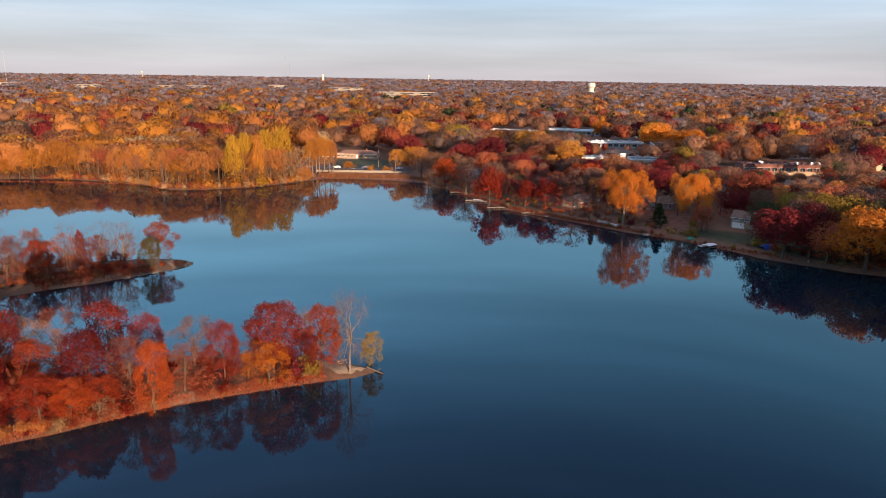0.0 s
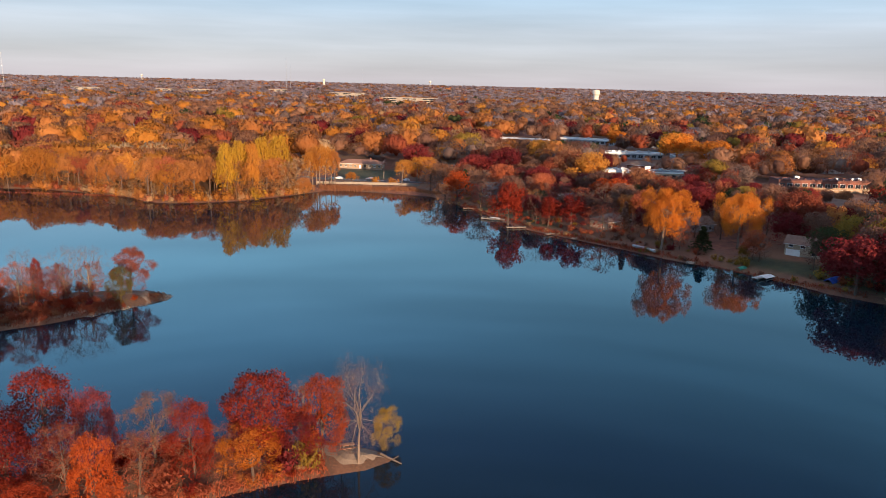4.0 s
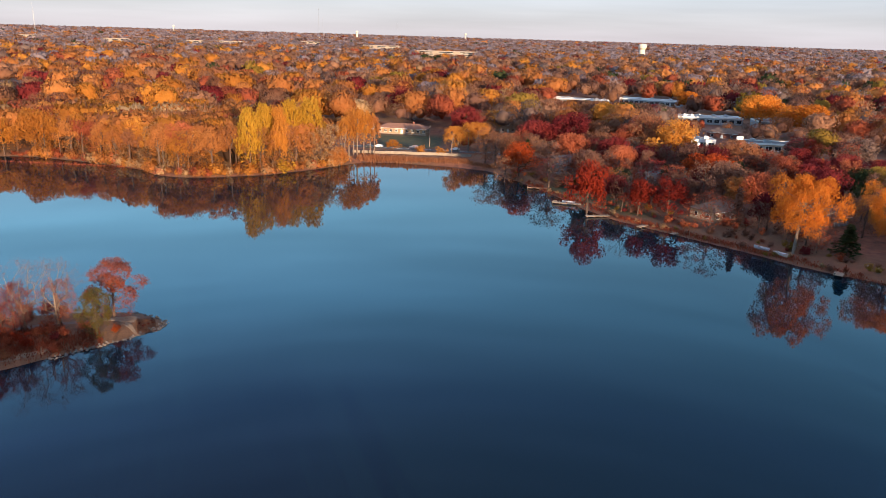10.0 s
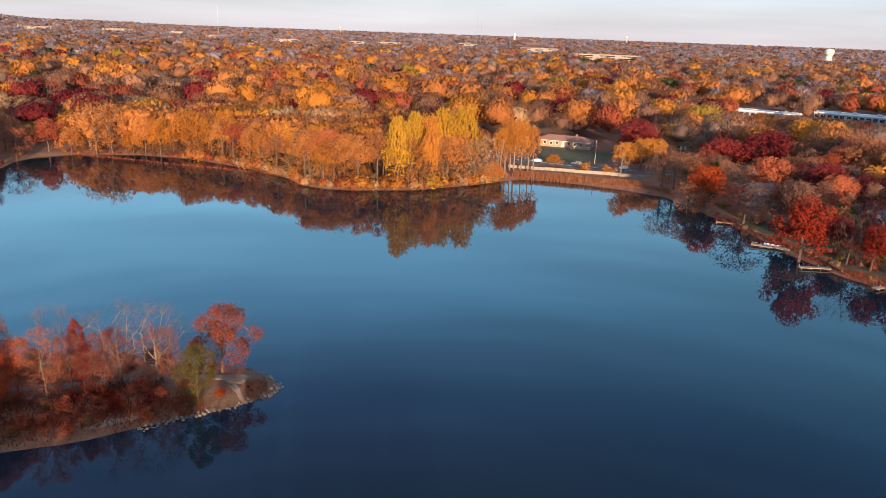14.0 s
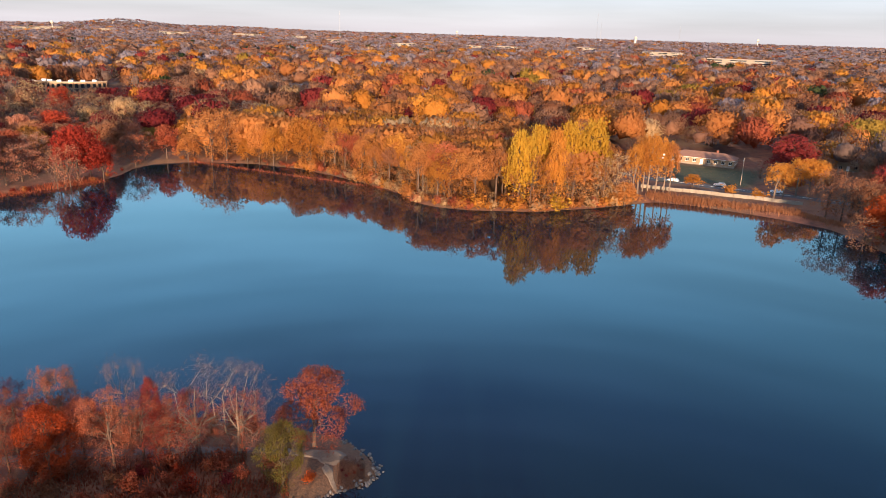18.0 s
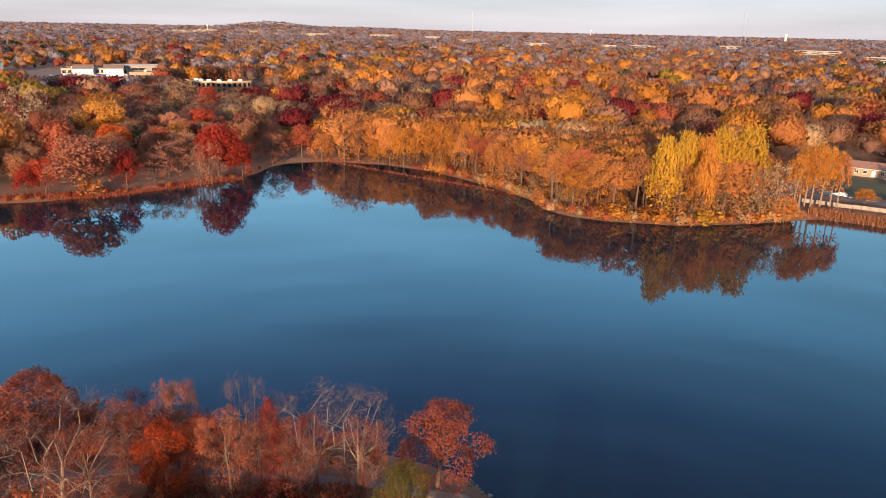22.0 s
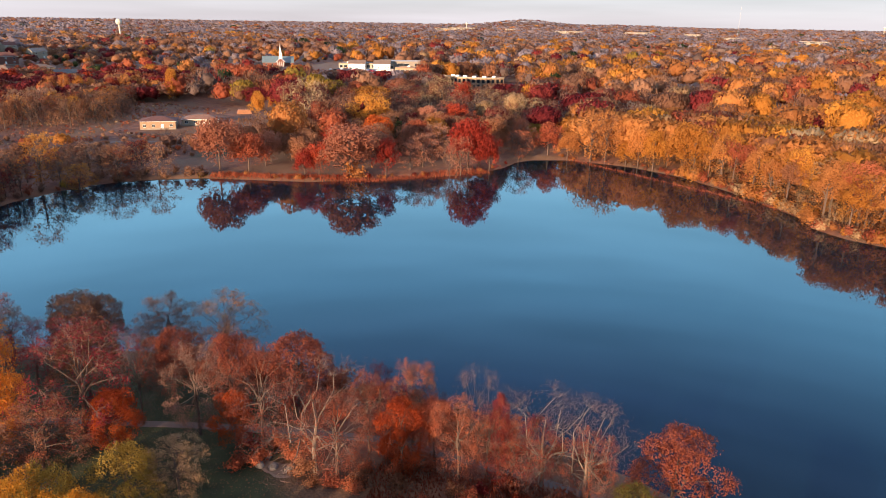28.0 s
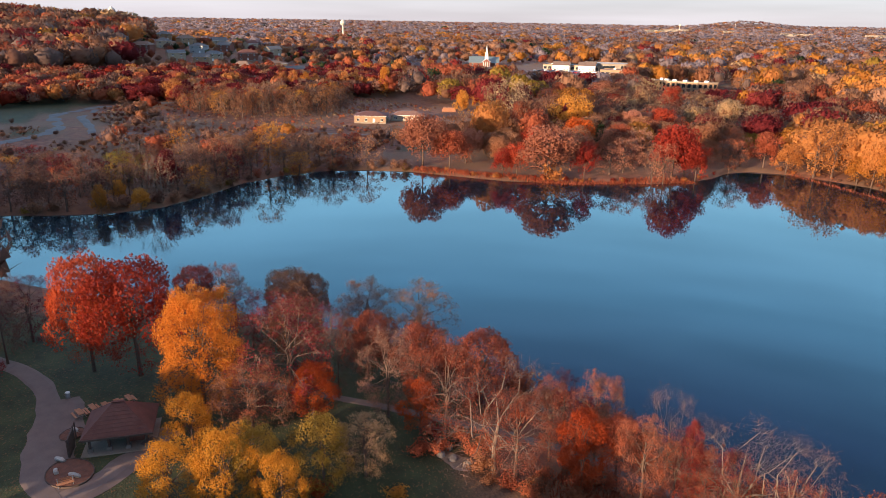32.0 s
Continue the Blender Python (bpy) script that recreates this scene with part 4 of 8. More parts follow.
def house(x, y, rz, L, W, H, rise, wall, roof, label, kind="gable", floors=1, chimney=True, wing=None, name="house", step=3.2, clear=None, garage=False, sides="sewn"):
    """A dwelling: walls, pitched roof with overhang, framed windows, door, chimney and foundation."""
    r = root_at(name, x, y, rz, sink=0.0)
    w = part("wall", wall_mesh(L, W, H, rise, kind == "gable"), wall, r)
    rf = part("roof", roof_mesh(L, W, H, rise, 0.5, kind), roof, r)
    drop = rise / (W / 2) * 0.5
    part("gutter", boxes((-L / 2 - 0.5, -W / 2 - 0.62, H - drop - 0.02, L / 2 + 0.5, -W / 2 - 0.5, H - drop + 0.1)), WHITE, rf)
    part("foundation", boxes((-L / 2 - 0.06, -W / 2 - 0.06, -1.2, L / 2 + 0.06, W / 2 + 0.06, 0.25)), CONCRETE, r)
    fh = H / floors
    for f in range(floors):
        for side in sides:
            n = max(1, int((L if side in "sn" else W) / step))
            span = (L if side in "sn" else W)
            for i in range(n):
                u = -span / 2 + span * (i + 0.5) / n
                if f == 0 and side == "s" and i == n // 2 and not garage:
                    door_at(r, u, 1.0, 2.1, L, W)
                    continue
                if f == 0 and side == "s" and garage and i in (0, 1):
                    continue
                window_at(w, side, u, f * fh + 1.55, 1.3 if side in "sn" else 1.0, 1.2, L, W)
    if garage:
        g = part("garage_door", boxes((-L / 2 + 0.5, -W / 2 - 0.05, 0, -L / 2 + 4.9, -W / 2 + 0.02, 2.2)), WHITE, r)
        for k in range(4):
            part("panel", boxes((-L / 2 + 0.56, -W / 2 - 0.08, 0.06 + k * 0.54, -L / 2 + 4.84, -W / 2 - 0.05, 0.54 + k * 0.54)), WHITE, g)
    if chimney:
        c = part("chimney", boxes((L * 0.18, W * 0.1, H - 0.2, L * 0.18 + 0.9, W * 0.1 + 0.7, H + rise + 0.8), (L * 0.18 - 0.08, W * 0.1 - 0.08, H + rise + 0.8, L * 0.18 + 0.98, W * 0.1 + 0.78, H + rise + 0.95)), BRICK, r)
        part("flue", lathe([(0.14, 0), (0.14, 0.4)], 8), CONCRETE, c).location = (L * 0.18 + 0.45, W * 0.1 + 0.35, H + rise + 0.9)
    CLEAR.append((x, y, clear or max(L, W) * 0.62))
    return tagged(r, label, "house")


def flat_block(x, y, rz, L, W, H, wall, label, name="commercial_building", bays=6, roof=None, units=3, clear=None, category="building", band=None):
    """A flat-roofed block: walls, parapet roof, glazed bays between piers, plant on the roof."""
    r = root_at(name, x, y, rz, sink=0.0)
    w = part("wall", boxes((-L / 2, -W / 2, -1.5, L / 2, W / 2, H)), wall, r)
    for s in (20, 38) if name != "warehouse" else ():
        k = s / math.hypot(x + 40, y - 140)
        CLEAR.append((x - (x + 40) * k, y - (y - 140) * k, max(9, L * 0.26)))
    rf = part("roof", boxes((-L / 2 + 0.3, -W / 2 + 0.3, H, L / 2 - 0.3, W / 2 - 0.3, H + 0.12)), roof or FLATROOF, r)
    part("parapet", boxes((-L / 2 - 0.1, -W / 2 - 0.1, H - 0.3, L / 2 + 0.1, -W / 2 + 0.25, H + 0.5), (-L / 2 - 0.1, W / 2 - 0.25, H - 0.3, L / 2 + 0.1, W / 2 + 0.1, H + 0.5),
                          (-L / 2 - 0.1, -W / 2 + 0.25, H - 0.3, -L / 2 + 0.25, W / 2 - 0.25, H + 0.5), (L / 2 - 0.25, -W / 2 + 0.25, H - 0.3, L / 2 + 0.1, W / 2 - 0.25, H + 0.5)), band or WHITE, rf)
    fl = max(1, int(H / 3.6))
    for f in range(fl):
        for i in range(bays):
            u = -L / 2 + L * (i + 0.5) / bays
            window_at(w, "s", u, (f + 0.5) * H / fl, L / bays * 0.68, H / fl * 0.5, L, W)
    rng = random.Random(int(x * 7 + y))
    for i in range(units):
        u, v = rng.uniform(-0.4, 0.4) * L, rng.uniform(-0.3, 0.3) * W
        p = part("roof_unit", boxes((u, v, H + 0.12, u + 2.2, v + 1.6, H + 1.4), bev=0.05), STEEL, rf)
        part("vent", boxes((u + 0.3, v + 0.3, H + 1.4, u + 1.0, v + 1.0, H + 1.7)), GREY, p)
    CLEAR.append((x, y, clear or max(L, W) * 0.6))
    return tagged(r, label, category)


def ribbon(name, pts, width, material, lift, label, category="road", step=2.0, kind="structure", across=5):
    """A road or path: a strip that follows the ground."""
    p = np.array(pts, float)
    seg = np.hypot(*np.diff(p, axis=0).T)
    s = np.r_[0, np.cumsum(seg)]
    q = np.linspace(0, s[-1], max(3, int(s[-1] / step)))
    c = np.stack([np.interp(q, s, p[:, 0]), np.interp(q, s, p[:, 1])], 1)
    for _ in range(6):
        c[1:-1] = (c[:-2] + 2 * c[1:-1] + c[2:]) / 4
    t = np.gradient(c, axis=0)
    t /= np.hypot(*t.T)[:, None]
    nrm = np.stack([-t[:, 1], t[:, 0]], 1)
    o = np.linspace(-width / 2, width / 2, across)
    xy = c[:, None] + nrm[:, None] * o[None, :, None]
    z = lie(xy[..., 0], xy[..., 1])
    z = np.maximum(z, z.mean(1, keepdims=True)) + lift
    z[:, 0] -= 0.12 + lift
    z[:, -1] -= 0.12 + lift
    v = np.concatenate([xy, z[..., None]], -1).reshape(-1, 3)
    i = (np.arange(len(c) - 1)[:, None] * across + np.arange(across - 1)).ravel()
    me = bpy.data.meshes.new(name)
    me.from_pydata(v.tolist(), [], np.stack([i, i + across, i + across + 1, i + 1], 1).tolist())
    me.materials.append(material)
    for a, b in c[::4]:
        CLEAR.append((a, b, width / 2 + 1.5))
    return tagged(new(name, me), label, category, kind=kind)


# ------------------------------------------------------------ roads and paths
ribbon("road_lake", [(-170, 452), (-110, 434), (-78, 424), (-50, 418), (-20, 417.5), (5, 412), (40, 404)], 8.5, ASPHALT, 0.06, "two-lane asphalt road along the north shore")
ribbon("road_line", [(-150, 446), (-110, 434), (-78, 424), (-50, 418), (-20, 417.5), (5, 412)], 0.35, PAINT, 0.12, "pale centre line on the lake road", across=3)
ROAD = surface("park_asphalt", (0.085, 0.083, 0.088), (0.135, 0.13, 0.132), 0.3, 0.9, bumps=0.2, dist=0.01, fine=25)
ribbon("road_park", [(-345, 48), (-380, 72), (-388, 80), (-396, 86), (-412, 88), (-430, 84), (-448, 80), (-462, 79), (-474, 84), (-488, 95), (-498, 120), (-504, 148)], 7.0, ROAD, 0.06, "winding grey asphalt park road")
ribbon("road_fork", [(-392, 103), (-410, 101), (-436, 95), (-452, 92), (-465, 96), (-480, 97)], 4.5, ROAD, 0.08, "curved asphalt turning loop of the park road")
for x, y in ((-361, 60), (-372, 80), (-380, 95), (-400, 92), (-419, 86), (-432, 88), (-453, 88), (-470, 92), (-440, 98), (-395, 104), (-414, 98)):
    CLEAR.append((x, y, 10))
ribbon("path_west", [(-392, 103), (-394, 112), (-385, 138), (-381, 170), (-378, 207), (-364, 238), (-352, 262)], 3.6, PATHWAY, 0.05, "pale gravel path along the western meadow", "path")
ribbon("road_shelter", [(-440, 262), (-405, 268), (-387, 280), (-360, 285), (-337, 286), (-318, 300)], 8.0, PATHWAY, 0.06, "grey asphalt drive to the park building")
ribbon("lane_green", [(-420, 470), (-331, 493), (-278, 496), (-200, 488)], 6.0, PATHWAY, 0.05, "pale lane between the houses and the wooded point")
ribbon("path_pavilion", [(-172, 106), (-163.5, 114.5), (-155, 119.5), (-147, 121), (-140, 120.3), (-133, 121), (-127, 124)], 4.2, PATHWAY, 0.05, "curved concrete path past the picnic shelter", "path", 1.0)
ribbon("path_shelter", [(-126, 122), (-128, 127), (-131, 130.5), (-134, 133), (-138, 137)], 4.5, PATHWAY, 0.07, "concrete apron round the picnic shelter", "path", 1.0)
ribbon("path_apron", [(-151, 122.4), (-144, 123.2), (-137, 122.6), (-129, 125.5)], 7.0, PATHWAY, 0.045, "broad reddish paved apron beside the picnic shelter", "path", 1.0)
ribbon("path_point", [(-150, 146), (-141, 158), (-134, 166.5), (-128, 174), (-122.5, 180), (-117.5, 185.5), (-108, 191), (-98, 197), (-91, 200.8), (-86, 202.8)], 2.2, PATHWAY, 0.05, "narrow path along the second point", "path", 1.0)


# ------------------------------------------------------------ lake road: wall, cars, houses
def lake_wall():
    r = root_at("retaining_wall", -46, 402, 0, z=0)
    bm0, xs = None, np.arange(-74, -19, 2.5)
    for a in xs:
        ya = 402.2 + 1.3 * math.sin((a + 74) / 55 * math.pi)
        z = float(lie(a, ya))
        p = part("wall_panel", boxes((0.02, -0.15, 0, 2.46, 0.15, 1.75), bev=0.03), CONCRETE, r)
        p.location = (a + 46, ya - 402, z - 0.6)
        part("coping", boxes((-0.02, -0.22, 1.75, 2.5, 0.22, 1.9)), CONCRETE, p)
    return tagged(r, "long pale concrete retaining wall beside the lake road", "wall", kind="")


lake_wall()


def car(x, y, rz, paint, label, z=None, van=False):
    """A parked car: body with cabin, glass, wheels with rims, lamps."""
    r = root_at("car", x, y, rz, z=(float(lie(x, y)) + 0.08) if z is None else z)
    hh = 0.25 if van else 0.0
    prof = [(-2.2, 0.35), (-2.2, 0.85), (-2.0, 0.95), (-1.5, 1.45 + hh), (0.3, 1.47 + hh), (1.05, 0.98), (2.05, 0.86), (2.25, 0.65), (2.25, 0.35)]
    v = [(px, s * (0.9 if pz < 1.1 else 0.72), pz) for s in (-1, 1) for px, pz in prof]
    n = len(prof)
    b = part("body", solid(v, [tuple(range(n)), tuple(range(n, 2 * n))] + [(i, (i + 1) % n, n + (i + 1) % n, n + i) for i in range(n)]), paint, r)
    for s in (-1, 1):
        g = solid([(-1.75, s * 0.86, 0.98), (0.85, s * 0.88, 1.0), (0.2, s * 0.75, 1.38 + hh), (-1.4, s * 0.75, 1.38 + hh), (-1.75, s * 0.80, 0.98), (0.85, s * 0.80, 1.0), (0.2, s * 0.70, 1.38 + hh), (-1.4, s * 0.70, 1.38 + hh)],
                  [(0, 1, 2, 3), (4, 5, 6, 7), (0, 1, 5, 4), (1, 2, 6, 5), (2, 3, 7, 6), (3, 0, 4, 7)])
        part("side_glass", g, GLASS, b)
    part("windscreen", solid([(0.36, -0.66, 1.42 + hh), (0.36, 0.66, 1.42 + hh), (1.04, 0.8, 1.02), (1.04, -0.8, 1.02), (0.33, -0.66, 1.38 + hh), (0.33, 0.66, 1.38 + hh), (1.0, 0.8, 0.96), (1.0, -0.8, 0.96)],
                             [(0, 1, 2, 3), (4, 5, 6, 7), (0, 1, 5, 4), (1, 2, 6, 5), (2, 3, 7, 6), (3, 0, 4, 7)]), GLASS, b)
    for px in (-1.4, 1.4):
        for s in (-1, 1):
            wl = part("wheel", rod((px, s * 0.72, 0.34), (px, s * 0.93, 0.34), 0.34, n=12), RUBBER, r)
            part("rim", rod((px, s * 0.93, 0.34), (px, s * 0.95, 0.34), 0.2, n=10), STEEL, wl)
    for s in (-1, 1):
        part("headlight", boxes((2.18, s * 0.62 - 0.18, 0.62, 2.27, s * 0.62 + 0.18, 0.76)), GLASS, b)
    return tagged(r, label, "car", "cars")


car(-64.5, 420.3, 165, CAR_WHITE, "white car on the lake road")
car(-47.2, 419.8, 178, CAR_SILVER, "silver car on the lake road")
car(-27.2, 419.6, 180, CAR_WHITE, "white saloon car on the lake road")
car(-68.5, 419.3, -12, CAR_DARK, "dark car on the lake road")
house(-57, 466, -6, 27, 10, 3.0, 1.9, CREAM, ROOF_TAN, "long low cream brick ranch house behind a green lawn", "hip", step=3.0, clear=20)
house(-78, 470, 20, 9, 9, 3.0, 1.7, CREAM, ROOF_TAN, "cream brick garage wing beside the ranch house", "hip", chimney=False, clear=9)
house(-1, 478, 14, 9, 10, 6.4, 3.4, TAN, ROOF_BROWN, "tall brown gabled house with white trim above the lake road", "gable", 2, step=2.6, clear=9)
CLEAR += [(-50, 440, 17), (-62, 436, 14), (-40, 436, 14), (-36, 450, 10), (-46, 406, 9), (-30, 405, 8), (-62, 406, 8)]

# ------------------------------------------------------------ eastern shore houses, docks and boats
house(117, 263, -38, 11, 8, 4.2, 2.0, TAN, ROOF_BROWN, "tan lakeside house with white garage door below brown roof", "gable", 2, chimney=False, garage=True, clear=11)
house(20, 372, 25, 11, 9, 4.6, 2.6, GREY, ROOF_GREY, "grey lakeside house with white trim under grey roof", "gable", 2, step=2.7)
house(51, 352, 30, 14, 9, 3.0, 2.2, WHITE, ROOF_GREY, "white lakeside house with grey shingle roof")
house(60, 303, 35, 13, 9, 3.2, 2.2, TAN, ROOF_BROWN, "tan lakeside house with brick chimney and brown roof", "hip")
house(139, 335, 20, 10, 8, 3.2, 2.6, WHITE, ROOF_GREY, "small white gabled house among dark trees")
house(92, 300, 20, 12, 9, 3.2, 2.2, GREY, ROOF_BROWN, "grey house hidden behind the orange shore trees")
house(173, 488, 15, 13, 9, 3.4, 2.6, GREY, ROOF_GREY, "grey-roofed house in the eastern streets")
house(190, 499, -20, 12, 9, 3.2, 2.4, WHITE, ROOF_BROWN, "white house in the eastern streets")
house(243, 484, 10, 14, 9, 4.2, 2.6, WHITE, ROOF_GREY, "white house in the eastern streets", floors=2)
# long brick terrace
AP = flat_block(196, 404, 0, 52, 11, 6.0, BRICK, "long red brick apartment block with white ground floor", "apartment_building", 13, ROOF_RED, 4, 32, band=ROOF_RED)
part("ground_floor", boxes((-26.1, -5.62, 0.0, 26.1, -5.5, 2.6)), CREAM, AP)
for k in range(13):
    part("dormer", solid([(-24 + k * 4 - 0.7, -5.4, 6.4), (-24 + k * 4 + 0.7, -5.4, 6.4), (-24 + k * 4, -5.4, 7.5), (-24 + k * 4 - 0.7, -3, 6.4), (-24 + k * 4 + 0.7, -3, 6.4), (-24 + k * 4, -3, 7.5)],
                         [(0, 1, 2), (3, 4, 5), (0, 1, 4, 3), (1, 2, 5, 4), (2, 0, 3, 5)]), ROOF_RED, AP)
flat_block(127, 433, -6, 26, 12, 4.2, TAN, "low shop with dark flat roof and canopy", "shop", 6, ROOF_GREY, 3, 20)
flat_block(94, 441, -4, 16, 9, 4.0, WHITE, "small white shop with glazed front", "shop", 4, None, 2, 13)
flat_block(134, 556, -3, 42, 14, 4.2, GREY, "long grey shop row with pale flat roof", "shop", 9, None, 5, 30, band=WHITE)
flat_block(172, 540, -3, 26, 16, 4.6, GREY, "grey shop with dark flat roof", "shop", 6, ROOF_GREY, 5, 22)
flat_block(66, 672, -24, 48, 13, 4.4, GREY, "long low school wing with white roof edge", "school_building", 12, None, 4, 36, band=WHITE)
flat_block(122, 662, -24, 48, 14, 4.4, GREY, "long low school wing with white roof edge", "school_building", 12, None, 4, 36, band=WHITE)


def pole_sign(x, y, rz):
    r = root_at("pole_sign", x, y, rz)
    part("pole", boxes((-0.25, -0.25, 0, 0.25, 0.25, 8)), STEEL, r)
    b = part("sign_box", boxes((-1.6, -0.3, 5.5, 1.6, 0.3, 9.5), bev=0.05), WHITE, r)
    part("panel", boxes((-1.4, -0.34, 5.8, 1.4, -0.3, 7.2)), SIGNRED, b, "red sign panel")
    part("panel", boxes((-1.4, -0.34, 7.6, 1.4, -0.3, 9.3)), WHITE, b)
    CLEAR.append((x, y, 6))
    return tagged(r, "tall white roadside pole sign with a red panel", "sign")


pole_sign(105, 414, 10)


def dock(x, y, rz, L, W, material, label, bench=False):
    """A boat dock of cross planks on posts, from the bank outwards along +x."""
    r = root_at("dock", x, y, rz, z=0.0)
    n = int(L / 0.5)
    for i in range(n):
        part("plank", boxes((i * 0.5 + 0.02, -W / 2, 0.5, i * 0.5 + 0.47, W / 2, 0.56)), material, r)
    part("stringer", boxes((0, -W / 2 + 0.1, 0.36, L, -W / 2 + 0.2, 0.5)), WOOD, r)
    part("stringer", boxes((0, W / 2 - 0.2, 0.36, L, W / 2 - 0.1, 0.5)), WOOD, r)
    for px in np.arange(0.3, L, 2.4):
        for s in (-1, 1):
            part("post", rod((px, s * W / 2, -1.6), (px, s * W / 2, 0.95), 0.06, n=6), WOOD, r)
    if bench:
        b = part("bench_seat", boxes((L - 1.6, -W / 2 + 0.1, 0.95, L - 0.2, -W / 2 + 0.5, 1.0)), material, r)
        part("bench_leg", boxes((L - 1.5, -W / 2 + 0.15, 0.56, L - 1.4, -W / 2 + 0.45, 0.95), (L - 0.4, -W / 2 + 0.15, 0.56, L - 0.3, -W / 2 + 0.45, 0.95)), WOOD, b)
    return tagged(r, label, "dock", "docks of the eastern shore")


dock(13, 344, 176, 10, 1.6, WOOD_RED, "reddish wooden dock over the water")
dock(20, 319.5, 168, 10, 1.8, WOOD, "grey wooden dock with a bench", True)
dock(27, 305, 192, 8, 1.5, CONCRETE, "pale short dock over the water")
dock(38, 295.5, 220, 6, 1.4, WOOD, "weathered low dock near the bank")
dock(45, 287.5, 220, 4, 1.4, WOOD, "weathered low dock near the bank")
dock(77, 255.5, 235, 5, 2.2, WOOD, "weathered wooden landing with rails", True)
dock(95, 240, 215, 8, 2.0, FLATROOF, "white dock with a boat lift")


def boat(x, y, rz, L, hull, label, z=0.0, tilt=0.0):
    r = root_at("boat", x, y, rz, z=z)
    sec = []
    for s, w, k in ((0.0, 0.8, 0.0), (0.35, 0.95, 0.0), (0.7, 0.75, 0.08), (0.92, 0.35, 0.22), (1.0, 0.04, 0.35)):
        px = (s - 0.5) * L
        sec.append([(px, -w, 0.55 + k), (px, -w * 0.6, k * 0.6 - 0.1), (px, w * 0.6, k * 0.6 - 0.1), (px, w, 0.55 + k), (px, w * 0.9, 0.55 + k), (px, w * 0.5, 0.1 + k * 0.6), (px, -w * 0.5, 0.1 + k * 0.6), (px, -w * 0.9, 0.55 + k)])
    n = 8
    v = [p for q in sec for p in q]
    f = [(a * n + i, a * n + (i + 1) % n, (a + 1) * n + (i + 1) % n, (a + 1) * n + i) for a in range(len(sec) - 1) for i in range(n)] + [tuple(range(n)), tuple(range((len(sec) - 1) * n, len(sec) * n))]
    h = part("hull", solid(v, f), hull, r)
    for s in (-0.25, 0.08):
        part("seat", boxes((s * L - 0.15, -0.8, 0.38, s * L + 0.15, 0.8, 0.44)), WOOD, h)
    return tagged(r, label, "boat", "boats")


boat(66, 266, 130, 4.2, CAR_WHITE, "white rowing boat pulled up on the bank", z=float(lie(66, 266)) + 0.1)
boat(62.5, 270.5, 140, 4.0, CAR_SILVER, "pale rowing boat pulled up on the bank", z=float(lie(62.5, 270.5)) + 0.1)
boat(16, 322.5, 165, 4.5, CAR_WHITE, "white fishing boat beside a dock")
boat(94, 237, 215, 5.0, CAR_DARK, "dark motor boat moored at the white dock")


def boat_lift(x, y, rz):
    r = root_at("boat_lift", x, y, rz, z=0.0)
    for a in (-2, 2):
        for b in (-1.4, 1.4):
            part("post", rod((a, b, -1.2), (a, b, 1.25), 0.06), STEEL, r)
    part("canopy", solid([(-2.4, -1.5, 1.2), (2.4, -1.5, 1.2), (2.4, 0, 1.5), (-2.4, 0, 1.5), (2.4, 1.5, 1.2), (-2.4, 1.5, 1.2), (-2.4, -1.5, 1.1), (2.4, -1.5, 1.1), (2.4, 0, 1.4), (-2.4, 0, 1.4), (2.4, 1.5, 1.1), (-2.4, 1.5, 1.1)],
                         [(0, 1, 2, 3), (3, 2, 4, 5), (6, 7, 8, 9), (9, 8, 10, 11), (0, 1, 7, 6), (5, 4, 10, 11), (0, 3, 9, 6), (3, 5, 11, 9), (1, 2, 8, 7), (2, 4, 10, 8)]), WHITE, r, "white canvas canopy")
    part("cradle", boxes((-2, -1.3, 0.3, 2, -1.1, 0.45), (-2, 1.1, 0.3, 2, 1.3, 0.45)), STEEL, r)
    return tagged(r, "steel boat lift with white canopy at the bank", "boat lift")


boat_lift(92, 235.5, 215)


def tarp_heap(x, y, rz, sx, sy, h, material, label):
    """A sheet draped over a boat: a creased ridge."""
    bm = bmesh.new()
    bmesh.ops.create_grid(bm, x_segments=14, y_segments=8, size=1)
    for v in bm.verts:
        a, b = v.co.x, v.co.y
        v.co = (a * sx, b * sy, h * max(0, 1 - abs(b) ** 1.4) * (1 - 0.35 * a * a) + 0.08 * math.sin(a * 9 + b * 4))
    bmesh.ops.solidify(bm, geom=bm.faces[:], thickness=0.03)
    r = root_at("tarpaulin", x, y, rz, sink=-0.03)
    part("sheet", bm, material, r)
    return tagged(r, label, "tarpaulin")


tarp_heap(110, 231, 30, 3.2, 1.5, 1.5, TARP, "bright blue tarpaulin over a stored boat")
tarp_heap(89, 246, 30, 1.8, 0.8, 0.7, GREENC, "green canvas cover on the lawn by the bank")


